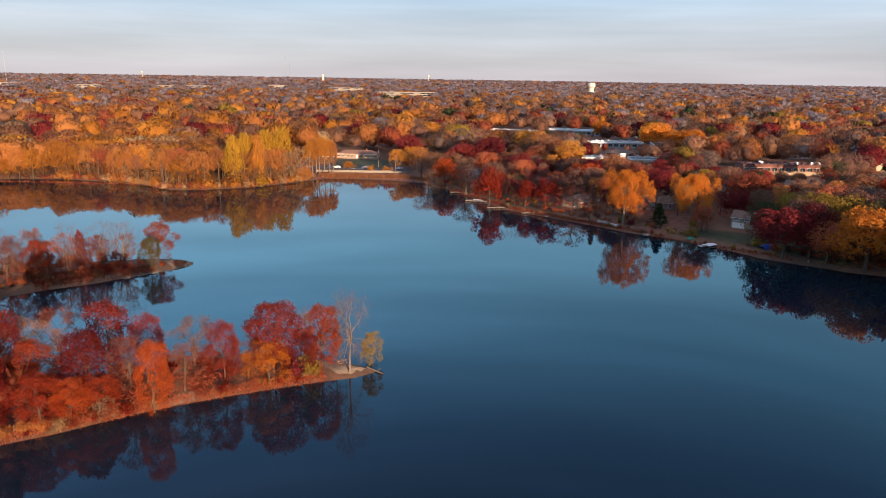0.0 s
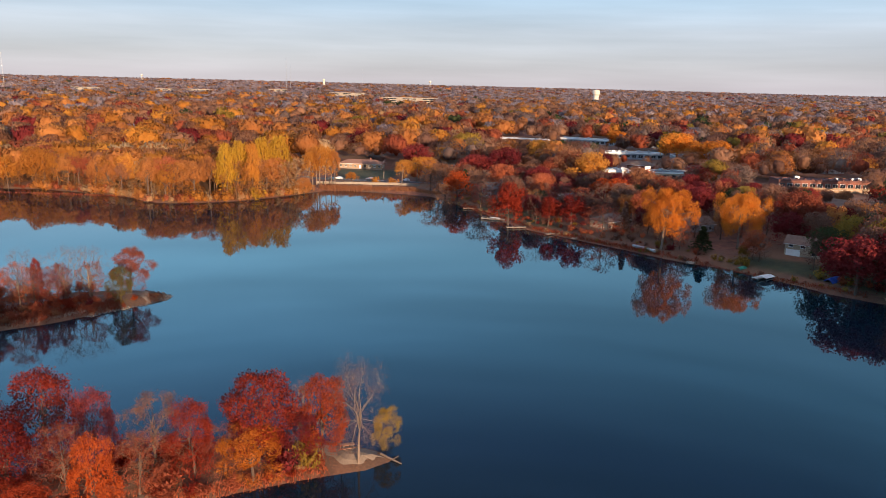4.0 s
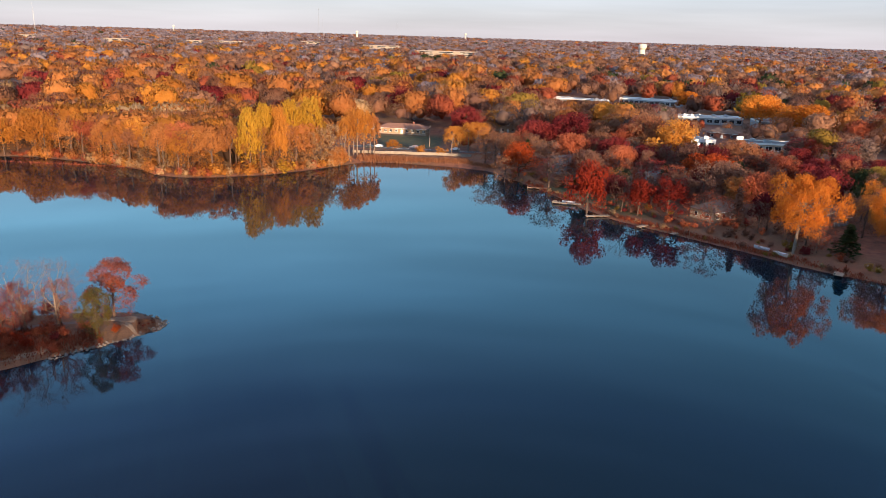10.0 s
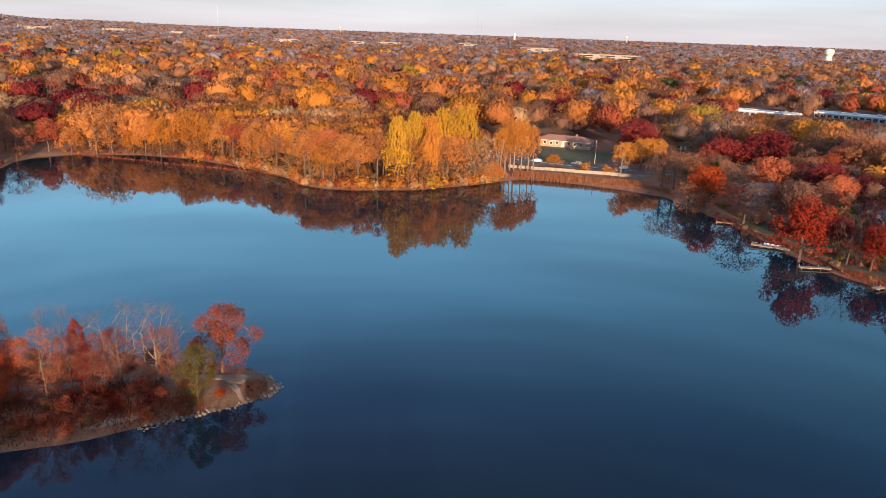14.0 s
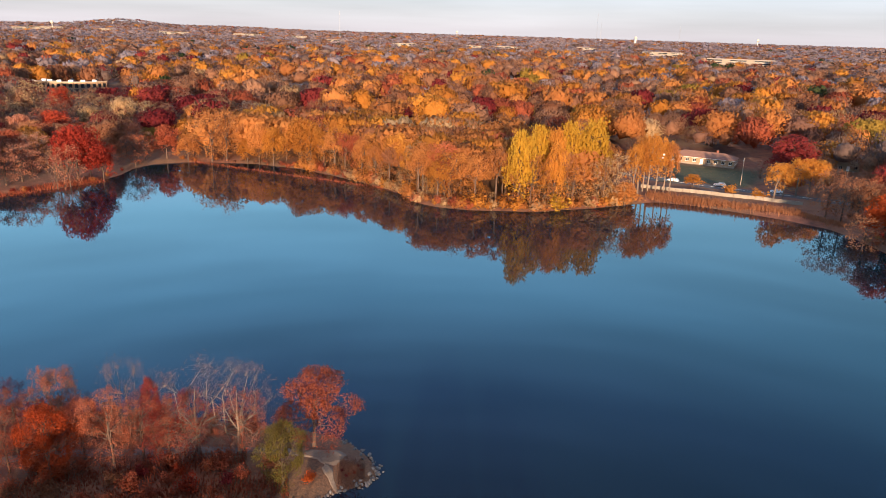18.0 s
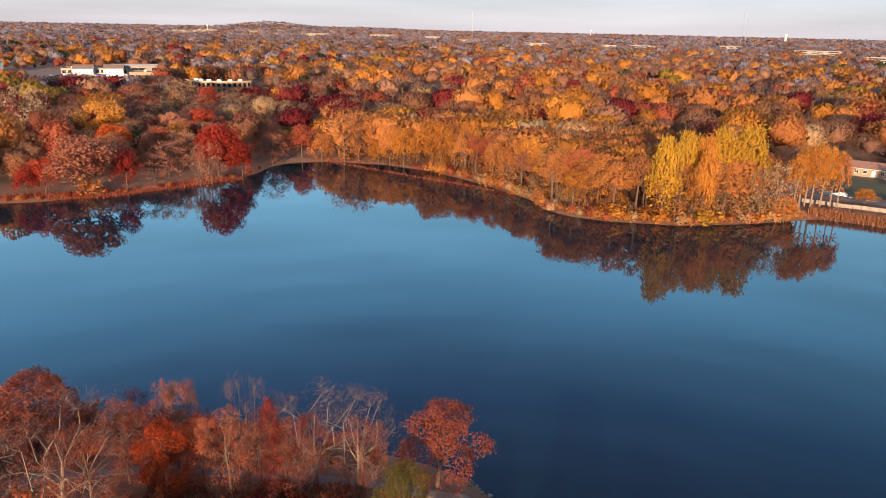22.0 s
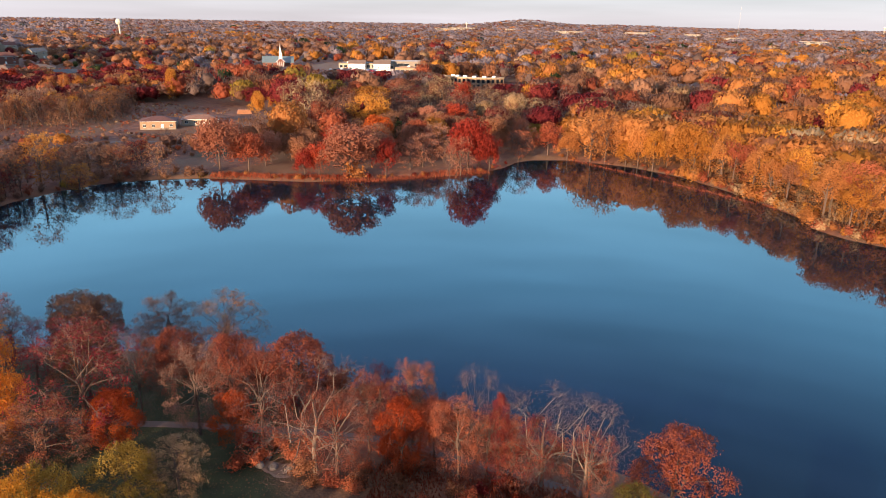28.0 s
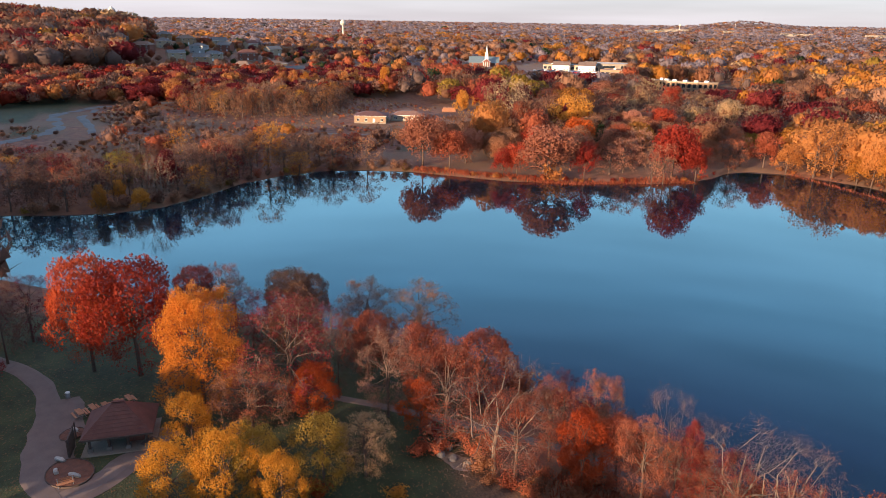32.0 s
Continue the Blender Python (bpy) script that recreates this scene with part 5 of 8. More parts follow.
def lawn_chair(x, y, rz):
    r = root_at("garden_chair", x, y, rz, sink=0.0)
    part("seat", boxes((-0.3, -0.3, 0.36, 0.3, 0.3, 0.41)), WHITE, r)
    part("backrest", solid([(-0.3, 0.28, 0.4), (0.3, 0.28, 0.4), (0.3, 0.5, 1.0), (-0.3, 0.5, 1.0), (-0.3, 0.33, 0.4), (0.3, 0.33, 0.4), (0.3, 0.55, 1.0), (-0.3, 0.55, 1.0)],
                           [(0, 1, 2, 3), (4, 5, 6, 7), (0, 1, 5, 4), (1, 2, 6, 5), (2, 3, 7, 6), (3, 0, 4, 7)]), WHITE, r)
    for a in (-0.27, 0.27):
        for b in (-0.27, 0.27):
            part("leg", boxes((a - 0.03, b - 0.03, 0, a + 0.03, b + 0.03, 0.36)), WHITE, r)
    return tagged(r, "white garden chair on the shore lawn", "chair", "garden chairs")


CLEAR += [(98, 263, 9), (91, 269, 7), (106, 250, 8), (101, 243, 8), (97, 246, 6)]
for x, y, a in ((84, 256, 20), (86, 254.5, 40)):
    lawn_chair(x, y, a)



def utility_pole(x, y, rz, h=11):
    r = root_at("utility_pole", x, y, rz, sink=0.2)
    part("pole", rod((0, 0, 0), (0, 0, h), 0.17, 0.11, 7), WOOD, r)
    part("crossarm", boxes((-1.2, -0.07, h - 1.1, 1.2, 0.07, h - 0.95)), WOOD, r)
    for k in (-1.0, -0.4, 0.4, 1.0):
        part("insulator", lathe([(0.05, h - 0.95), (0.07, h - 0.85), (0.03, h - 0.75)], 6), WHITE, r).location = (k, 0, 0)
    return tagged(r, "weathered wooden utility pole beside the road", "utility pole", "utility poles")


for x, y, a in ((-5, 424, 80), (28, 414, 75), (-40, 427, 85), (60, 402, 70), (2, 470, 20)):
    utility_pole(x, y, a)
# ------------------------------------------------------------ the park on the western side
house(-404, 233, 68, 16, 12, 3.6, 1.6, CREAM, ROOF_RED, "low cream park building with red roof", "hip", chimney=False, step=4.0, clear=16, name="park_building")
house(-404, 253, 68, 17, 10, 3.0, 1.5, TAN, ROOF_TAN, "low tan annexe of the park building with hipped roof", "hip", chimney=False, step=4.0, clear=14, name="park_annexe")
CLEAR += [(-388, 268, 16), (-374, 272, 14), (-360, 262, 12), (-390, 300, 10), (-420, 262, 14)]


def log_pile(x, y, rz):
    r = root_at("log_pile", x, y, rz, sink=0.1)
    rng = random.Random(3)
    for row in range(3):
        for i in range(9 - row):
            part("log", rod((i * 0.9 + row * 0.45 - 4, -3 + rng.uniform(-0.4, 0.4), 0.45 + row * 0.75), (i * 0.9 + row * 0.45 - 4, 3 + rng.uniform(-0.4, 0.4), 0.45 + row * 0.75), 0.44, n=8), WOOD_RED, r)
    CLEAR.append((x, y, 10))
    return tagged(r, "pile of cut logs beside the park drive", "log pile")


log_pile(-428, 285, 70)


def boulder(x, y, s, seed):
    rng = random.Random(seed)
    bm = bmesh.new()
    bmesh.ops.create_icosphere(bm, subdivisions=2, radius=1)
    for v in bm.verts:
        k = 1 + 0.22 * noise.noise(v.co * 1.7 + Vector((seed, 0, 0)))
        v.co = Vector((v.co.x * s * k, v.co.y * s * k * 0.8, v.co.z * s * k * 0.65))
    r = root_at("boulder", x, y, rng.uniform(0, 360), sink=-0.2 * s)
    part("stone", bm, STONE, r)
    return tagged(r, "weathered pale grey field boulder", "boulder", "boulders")


for i in range(8):
    boulder(-375.5 + 0.6 * math.sin(i), 114 + i * 4.0, 0.9 + 0.3 * math.sin(i * 2.1), i)
for i, (x, y) in enumerate(((-121.6, 169.6), (-120.2, 170.8), (-118.5, 172.3), (-122.6, 171.0))):
    boulder(x, y, 0.75, 40 + i)


def slab_rock(x, y, rz, L, tilt):
    """A pale split rock set on edge in a mulch bed."""
    bm = bmesh.new()
    bmesh.ops.create_icosphere(bm, subdivisions=2, radius=1)
    for v in bm.verts:
        k = 1 + 0.2 * noise.noise(v.co * 2.1 + Vector((x, y, 0)))
        v.co = Vector((max(-0.85, min(0.85, v.co.x)) * L * 0.6 * k, max(-0.7, min(0.7, v.co.y)) * 0.36 * k, max(-0.75, min(0.8, v.co.z)) * 0.5 * k))
    r = root_at("landscape_rock", x, y, rz, sink=-0.32)
    p = part("rock", bm, ROCK, r)
    p.rotation_euler = (radians(tilt), 0, 0)
    return tagged(r, "pale split rock standing in a mulch bed", "rock", "bed rocks")


ROCK = surface("pale_rock", (0.30, 0.26, 0.23), (0.50, 0.45, 0.40), 1.6, 0.85, bumps=0.5, dist=0.05)
for x, y, rz, L, tilt in ((-141.5, 124.9, 40, 1.2, 15), (-135.0, 123.9, 50, 1.5, 25), (-132.3, 123.8, 10, 0.9, 10), (-130.9, 126.0, 60, 1.5, 30)):
    slab_rock(x, y, rz, L, tilt)


def pavilion(x, y, rz):
    """The picnic shelter: hipped shingle roof on timber posts, brick hearth and slatted screens."""
    r = root_at("picnic_shelter", x, y, rz, sink=0.0)
    L, W = 6.8, 5.6
    part("floor_slab", boxes((-L / 2 - 1, -W / 2 - 1, -0.6, L / 2 + 1, W / 2 + 1, 0.12), bev=0.03), CONCRETE, r)
    rf = part("roof", roof_mesh(L, W, 2.9, 2.3, 0.9, "hip", 0.22), ROOF_RED, r)
    for k in range(9):
        for s in (-1, 1):
            b, q = W / 2 + 0.9, (k + 0.5) / 9
            z0 = 2.9 - 2.3 / (W / 2) * 0.9
            yy = -s * b * (1 - q)
            part("shingle_course", boxes((-(L / 2 + 0.9) + q * b * 0.98, yy - 0.05, z0 + q * (5.2 - z0) + 0.215, (L / 2 + 0.9) - q * b * 0.98, yy + 0.05, z0 + q * (5.2 - z0) + 0.25)), ROOF_RED, rf)
    part("ridge_cap", boxes((-(L / 2 - W / 2) - 0.2, -0.2, 5.38, (L / 2 - W / 2) + 0.2, 0.2, 5.46)), ROOF_RED, rf)
    part("fascia", boxes((-L / 2 - 0.95, -W / 2 - 0.97, 2.2, L / 2 + 0.95, -W / 2 - 0.9, 2.45), (-L / 2 - 0.95, W / 2 + 0.9, 2.2, L / 2 + 0.95, W / 2 + 0.97, 2.45)), DARKW, rf)
    for a in (-L / 2, -L / 6, L / 6, L / 2):
        for b in (-W / 2, W / 2):
            p = part("post", boxes((a - 0.14, b - 0.14, 0.1, a + 0.14, b + 0.14, 2.9)), DARKW, r)
            part("footing", boxes((a - 0.3, b - 0.3, 0.1, a + 0.3, b + 0.3, 0.6)), STONE, p)
    part("beam", boxes((-L / 2, -W / 2 - 0.1, 2.6, L / 2, -W / 2 + 0.1, 2.9), (-L / 2, W / 2 - 0.1, 2.6, L / 2, W / 2 + 0.1, 2.9)), DARKW, r)
    part("hearth", boxes((L / 2 - 2.4, -1.4, 0.1, L / 2 - 0.6, 1.4, 3.4)), BRICK, r)
    sc = part("screen", boxes((-L / 2 - 2.4, -W / 2 - 0.6, 0.05, -L / 2 - 2.25, W / 2 - 3.4, 2.6)), DARKW, r, "dark timber screen wall")
    for k in range(6):
        part("slat", boxes((-L / 2 - 2.5, -W / 2 - 0.6 + k * 0.85, 0.1, -L / 2 - 2.4, -W / 2 - 0.3 + k * 0.85, 2.55)), DARKW, sc)
    CLEAR.append((x, y, 9))
    return tagged(r, "open timber picnic shelter with a reddish hipped shingle roof", "picnic shelter")


pavilion(-138.2, 130.9, 85)


def picnic_table(x, y, rz):
    r = root_at("picnic_table", x, y, rz, sink=-0.05)
    for k in range(5):
        part("top_board", boxes((-0.95, -0.36 + k * 0.15, 0.73, 0.95, -0.235 + k * 0.15, 0.78)), WOOD_RED, r)
    for s in (-1, 1):
        part("bench", boxes((-0.95, s * 0.72 - 0.13, 0.43, 0.95, s * 0.72 + 0.13, 0.48)), WOOD_RED, r)
        part("brace", boxes((s * 0.7 - 0.04, -0.8, 0.38, s * 0.7 + 0.04, 0.8, 0.43)), WOOD, r)
        for q in (-1, 1):
            part("leg", rod((s * 0.7, q * 0.62, 0), (s * 0.7, q * 0.25, 0.73), 0.05, n=4), WOOD, r)
    return tagged(r, "reddish wooden picnic table with fixed benches", "picnic table", "picnic tables")


for x, y in ((-145.2, 125.0), (-146.0, 126.6), (-146.2, 128.2), (-146.6, 129.8), (-147.2, 131.2)):
    picnic_table(x, y, 25)
picnic_table(-19.5, 128.3, 20)


def park_bench(x, y, rz):
    r = root_at("park_bench", x, y, rz, sink=-0.08)
    for k in range(3):
        part("seat_slat", boxes((-0.95, -0.25 + k * 0.17, 0.43, 0.95, -0.11 + k * 0.17, 0.47)), WOOD_RED, r)
        part("back_slat", boxes((-0.95, 0.28 + 0.03 * k, 0.55 + k * 0.16, 0.95, 0.32 + 0.03 * k, 0.67 + k * 0.16)), WOOD_RED, r)
    for s in (-0.8, 0.8):
        part("leg", boxes((s - 0.04, -0.22, 0, s + 0.04, -0.14, 0.43), (s - 0.04, 0.22, 0, s + 0.04, 0.3, 1.0), (s - 0.04, -0.22, 0.38, s + 0.04, 0.3, 0.43)), STEEL, r)
    return tagged(r, "orange wooden park bench beside the planted ring", "bench")


park_bench(-129.4, 125.2, 100)


def bed_ring(x, y, rx, ry, rz, label):
    """A mulch bed let into the paving: a thin edging of curved strips and a low uneven mound."""
    r = root_at("planted_bed", x, y, rz, sink=-0.07)
    n = 22
    edge = [1 + 0.07 * math.sin(2 * math.pi * i / n * 2 + x) for i in range(n + 1)]
    edge[n] = edge[0]
    ring = [(rx * edge[i] * math.cos(2 * math.pi * i / n), ry * edge[i] * math.sin(2 * math.pi * i / n)) for i in range(n + 1)]
    for (ax, ay), (bx, by) in zip(ring, ring[1:]):
        v = [(px * k, py * k, z) for z in (-0.2, 0.09) for px, py, k in ((ax, ay, 0.96), (ax, ay, 1), (bx, by, 1), (bx, by, 0.96))]
        part("edging", solid(v, [(0, 1, 2, 3), (4, 5, 6, 7), (0, 1, 5, 4), (1, 2, 6, 5), (2, 3, 7, 6), (3, 0, 4, 7)]), DARKW, r)
    v, f = [(0, 0, 0.2)], []
    for q, k in enumerate((0.5, 0.8, 0.955)):
        v += [(px * k, py * k, (0.17, 0.11, 0.03)[q] + 0.03 * math.sin(i * 2.3 + q)) for i, (px, py) in enumerate(ring[:n])]
    f += [(0, 1 + i, 1 + (i + 1) % n) for i in range(n)]
    f += [(1 + q * n + i, 1 + (q + 1) * n + i, 1 + (q + 1) * n + (i + 1) % n, 1 + q * n + (i + 1) % n) for q in range(2) for i in range(n)]
    part("mulch", solid(v, f), MULCH, r, "reddish bark mulch")
    return tagged(r, label, "flower bed", "planted beds")


MULCH = surface("bark_mulch", (0.085, 0.035, 0.024), (0.19, 0.075, 0.045), 1.2, 0.95, bumps=0.6, dist=0.06, fine=7)
bed_ring(-141.0, 124.5, 1.6, 1.5, 0, "round mulch bed with a pale rock by the shelter")
bed_ring(-132.0, 125.3, 3.2, 2.7, 10, "broad mulch bed with pale rocks by the bench")


def litter_bin(x, y):
    r = root_at("litter_bin", x, y, 0, sink=0.0)
    part("barrel", lathe([(0.3, 0), (0.33, 0.4), (0.33, 0.85)], 12), STEEL, r)
    part("lid", lathe([(0.36, 0.85), (0.34, 0.95), (0.12, 1.05)], 12), WHITE, r)
    return tagged(r, "pale metal litter bin on the grass", "bin")


litter_bin(-151.2, 122.8)


def sand_patch(name, x, y, rx, ry, rz, label):
    """A trodden patch of sand lying on the ground, with an uneven edge."""
    n, v, f = 40, [], []
    for k in (0.0, 0.35, 0.7, 1.0):
        for i in range(n):
            a = 2 * math.pi * i / n
            e = 1 + 0.16 * math.sin(a * 3 + x) + 0.10 * math.sin(a * 5 + y) + 0.05 * math.sin(a * 11)
            u, w = rx * k * e * math.cos(a), ry * k * e * math.sin(a)
            px, py = x + u * math.cos(radians(rz)) - w * math.sin(radians(rz)), y + u * math.sin(radians(rz)) + w * math.cos(radians(rz))
            v.append((px, py, max(float(lie(px, py)), -0.1) + (0.07 if k < 1 else -0.08)))
    for q in range(3):
        for i in range(n):
            f.append((q * n + i, q * n + (i + 1) % n, (q + 1) * n + (i + 1) % n, (q + 1) * n + i))
    me = bpy.data.meshes.new(name)
    me.from_pydata(v, [], f)
    me.materials.append(SAND)
    return tagged(new(name, me), label, "sand", kind="structure")


sand_patch("sand_beach", -19.5, 127.6, 5.6, 2.6, -10, "bare sandy beach at the end of the near point")
CLEAR.append((-45.5, 112.8, 2.6))
sand_patch("sand_slip", -45.5, 112.8, 4.2, 1.3, 38, "worn sandy slope on the near point")
sand_patch("sand_bank", -69, 98.8, 2.6, 1.2, 30, "worn sandy bank of the near point")
sand_patch("sand_path", -83.3, 203.2, 3.3, 1.6, 12, "bare sandy ground at the tip of the second point")
sand_patch("sand_edge", -80.6, 200.2, 2.9, 0.55, -40, "bare sandy strip at the tip of the second point")
sand_patch("sand_strip", -92, 187.5, 5.5, 0.6, 45, "pale sandy strip along the second point")
sand_patch("sand_clearing", -119.5, 171.5, 3.6, 1.6, 40, "pale trodden ground between the trees")

# ------------------------------------------------------------ the town: church, shops, round building
def church(x, y, rz):
    r = root_at("church", x, y, rz, sink=0.0)
    w = part("wall", wall_mesh(34, 22, 5.0, 6.0, True), BRICK, r)
    part("roof", roof_mesh(34, 22, 5.0, 6.0, 0.8, "gable", 0.3), ROOF_TEAL, r, "teal metal roof")
    for i in range(5):
        window_at(w, "s", -13 + i * 6.5, 2.6, 1.6, 2.8, 34, 22)
    pt = part("porch", wall_mesh(9, 9, 6.0, 3.5, True), BRICK, r)
    pt.location, pt.rotation_euler = (3, -13.5, 0), (0, 0, radians(90))
    pr = part("porch_roof", roof_mesh(9, 9, 6.0, 3.5, 0.6, "gable", 0.3), WHITE, r)
    pr.location, pr.rotation_euler = (3, -13.5, 0), (0, 0, radians(90))
    for k in (-3.2, -1.1, 1.1, 3.2):
        c = part("column", lathe([(0.35, 0), (0.28, 5.6), (0.4, 5.8), (0.4, 6.0)], 10), WHITE, r)
        c.location = (3 + k, -18.6, 0)
    t = part("steeple", boxes((1, -15.5, 6, 5, -11.5, 12), (1.4, -15.1, 12, 4.6, -11.9, 15.5)), WHITE, r)
    s = part("spire", lathe([(1.7, 15.5), (0.9, 19), (0.08, 25)], 8), WHITE, t)
    s.location = (3, -13.5, 0)
    for k in (-1, 1):
        part("louvre", boxes((3 - 0.6, -13.5 + k * 1.62 - 0.03, 12.6, 3 + 0.6, -13.5 + k * 1.62 + 0.03, 14.8)), GREY, t)
    CLEAR.append((x, y, 34))
    return tagged(r, "red brick church with white steeple and teal roof", "church")


church(-830, 478, 66)
CLEAR += [(-800, 500, 40), (-770, 470, 26)]
flat_block(-742, 545, 52, 60, 24, 6.0, TAN, "long pale shopping centre with gabled entrances", "shopping_centre", 12, ROOF_GREY, 6, 55, band=CREAM)
for k, (x, y) in enumerate(((-738, 530), (-722, 552))):
    house(x, y, 52, 18, 14, 5.5, 3.5, WHITE, ROOF_BROWN, "white gabled shop entrance hall with brown roof", chimney=False, name="shop", clear=20)
flat_block(-632, 533, 48, 34, 20, 7.0, CREAM, "cream block with curved sunlit wall", "shop", 7, ROOF_TAN, 3, 30, band=CREAM)
flat_block(-640, 505, 48, 16, 8, 4.0, BRICK, "small brick bank with white band", "shop", 4, None, 2, 16)
CLEAR += [(-670, 520, 34), (-690, 500, 34), (-660, 495, 26), (-700, 530, 30), (-620, 500, 24), (-720, 500, 24)]
CLEAR += [(-664, 491, 36), (-632, 472, 34), (-700, 478, 30), (-604, 500, 26), (-790, 462, 30), (-760, 440, 26)]
ribbon("car_park", [(-735, 500), (-700, 512), (-665, 520)], 46, ASPHALT, 0.05, "grey asphalt car park of the shopping centre", step=6)
rng_c = random.Random(8)
for i in range(34):
    u, v = rng_c.randrange(12), rng_c.randrange(4)
    car(-730 + u * 6 * 0.94 - v * 4, 489 + u * 6 * 0.30 + v * 10.5, 106, rng_c.choice([CAR_WHITE, CAR_DARK, CAR_RED, CAR_SILVER, CAR_BLUE]), "parked car at the shopping centre")


def round_building(x, y, rz):
    """The curved cream office: two storeys of tall arched bays on an arc."""
    r = root_at("office_building", x, y, rz, sink=0.0)
    R, T, H, n = 30.0, 14.0, 8.5, 16
    a0, a1 = radians(-150), radians(-30)
    v, f = [], []
    for i in range(n + 1):
        a = a0 + (a1 - a0) * i / n
        for k, z in ((R, -2), (R, H), (R - T, H), (R - T, -2)):
            v.append((k * math.cos(a), k * math.sin(a) + 20, z))
    for i in range(n):
        f += [(i * 4 + q, i * 4 + (q + 1) % 4, i * 4 + 4 + (q + 1) % 4, i * 4 + 4 + q) for q in range(4)]
    f += [(0, 1, 2, 3), (n * 4, n * 4 + 1, n * 4 + 2, n * 4 + 3)]
    w = part("wall", solid(v, f), CREAM, r)
    cv = []
    for i in range(n):
        a = a0 + (a1 - a0) * (i + 0.5) / n
        c = Matrix.Translation((R * math.cos(a), R * math.sin(a) + 20, 0)) @ Matrix.Rotation(a + math.pi / 2, 4, "Z")
        for z in (1.0, 4.8):
            fr = part("window", boxes((-1.25, -0.1, z, -1.1, 0.05, z + 2.8), (1.1, -0.1, z, 1.25, 0.05, z + 2.8), (-1.25, -0.1, z + 2.8, 1.25, 0.05, z + 2.95), (-1.25, -0.1, z - 0.15, 1.25, 0.05, z)), CREAM, w)
            fr.matrix_local = c
            pn = part("pane", boxes((-1.1, -0.03, z, 1.1, 0.05, z + 2.8)), GLASS, fr)
        p = part("pier", boxes((-1.95, -0.35, -1, -1.55, 0.1, H + 0.4)), CREAM, w)
        p.matrix_local = c
    v2 = [(k * math.cos(a), k * math.sin(a) + 20, z) for i in range(n + 1) for a in [a0 + (a1 - a0) * i / n] for k, z in ((R + 0.5, H + 0.003), (R + 0.5, H + 0.7), (R - 0.6, H + 0.7), (R - 0.6, H + 0.003))]
    f2 = [(i * 4 + q, i * 4 + (q + 1) % 4, i * 4 + 4 + (q + 1) % 4, i * 4 + 4 + q) for i in range(n) for q in range(4)] + [(0, 1, 2, 3), (n * 4, n * 4 + 1, n * 4 + 2, n * 4 + 3)]
    part("cornice", solid(v2, f2), TAN, r)
    for i in range(6):
        a = a0 + (a1 - a0) * (i + 0.5) / 6
        u = part("roof_unit", boxes((-1.5, -1, H, 1.5, 1, H + 1.4), bev=0.05), STEEL, r)
        u.location = ((R - 7) * math.cos(a), (R - 7) * math.sin(a) + 20, 0)
    CLEAR.append((x, y, 34))
    return tagged(r, "curved cream office building with tall window bays", "office building")


round_building(-500, 500, 30)
CLEAR += [(-470, 478, 22), (-452, 462, 16), (-480, 455, 14)]

# places seen over the trees: eye and target (x, y, z), half width; trees before them stay low
# last row is no view: it keeps trees low so sun reaches the house
OPEN_LINES = [((-46, 144, 55), (-700, 515, 6), 45), ((-46, 144, 55), (-815, 470, 6), 24), ((-46, 144, 55), (-490, 505, 9), 32), ((-46, 144, 55), (-404, 245, 4), 18), ((-46, 144, 55), (-740, 165, 40), 60),
          ((-12, 60, 55), (66, 672, 7.6), 24), ((-12, 60, 55), (124, 662, 7.6), 24), ((-12, 60, 55), (140, 550, 7), 26), ((-12, 60, 55), (112, 438, 6.5), 22), ((-12, 60, 55), (190, 402, 6), 28), ((-22, 100, 55), (-52, 466, 4), 18), ((70, 192, 38.7), (-52, 466, 3), 24)]


def under_view(x, y, h):
    """The heights h of trees at x, y, lowered where they would hide a place that is seen or keep the sun off the house.
    """
    h = np.array(h, float)
    g = lie(x, y)
    for (ex, ey, ez), (tx, ty, tz), wide in OPEN_LINES:
        L = math.hypot(tx - ex, ty - ey)
        ux, uy = (tx - ex) / L, (ty - ey) / L
        along, aside = (x - ex) * ux + (y - ey) * uy, np.abs((y - ey) * ux - (x - ex) * uy)
        room = ez + (tz - ez) * along / L - g - 0.3
        near = (along > 0) & (along < L) & (aside < wide)
        h = np.where(near, np.minimum(h, np.maximum(room, 1.5)), h)
    return h


# ------------------------------------------------------------ houses of the streets beyond
WALLS, ROOFS = [CREAM, TAN, TAN, GREY, BRICK], [ROOF_GREY, ROOF_GREY, ROOF_BROWN, ROOF_BROWN, ROOF_RED]
TONE = {"white_wall": "white", "cream_wall": "cream", "tan_wall": "tan", "grey_wall": "grey", "red_brick": "red brick", "grey_shingles": "grey", "brown_shingles": "brown", "red_shingles": "reddish"}


def street_house(x, y, floors=1):
    w, rf = KEPT.choice(WALLS), KEPT.choice(ROOFS)
    L, W = KEPT.uniform(12, 18), KEPT.uniform(8.5, 11)
    kind = KEPT.choice(["gable", "gable", "hip"])
    h = house(x, y, math.degrees(math.atan2(140 - y, -40 - x)) + 90 + KEPT.uniform(-38, 38), L, W, 3.2 * floors, KEPT.uniform(2.0, 3.0), w, rf, f"{TONE[w.name]} suburban house with {TONE[rf.name]} {kind} roof", kind, floors, step=5.0, clear=max(L, W) * 0.8, sides="s")
    k = 17 / math.hypot(x + 40, y - 140)
    CLEAR.append((x - (x + 40) * k, y - (y - 140) * k, 9))
    return tagged(h, group="suburban houses")


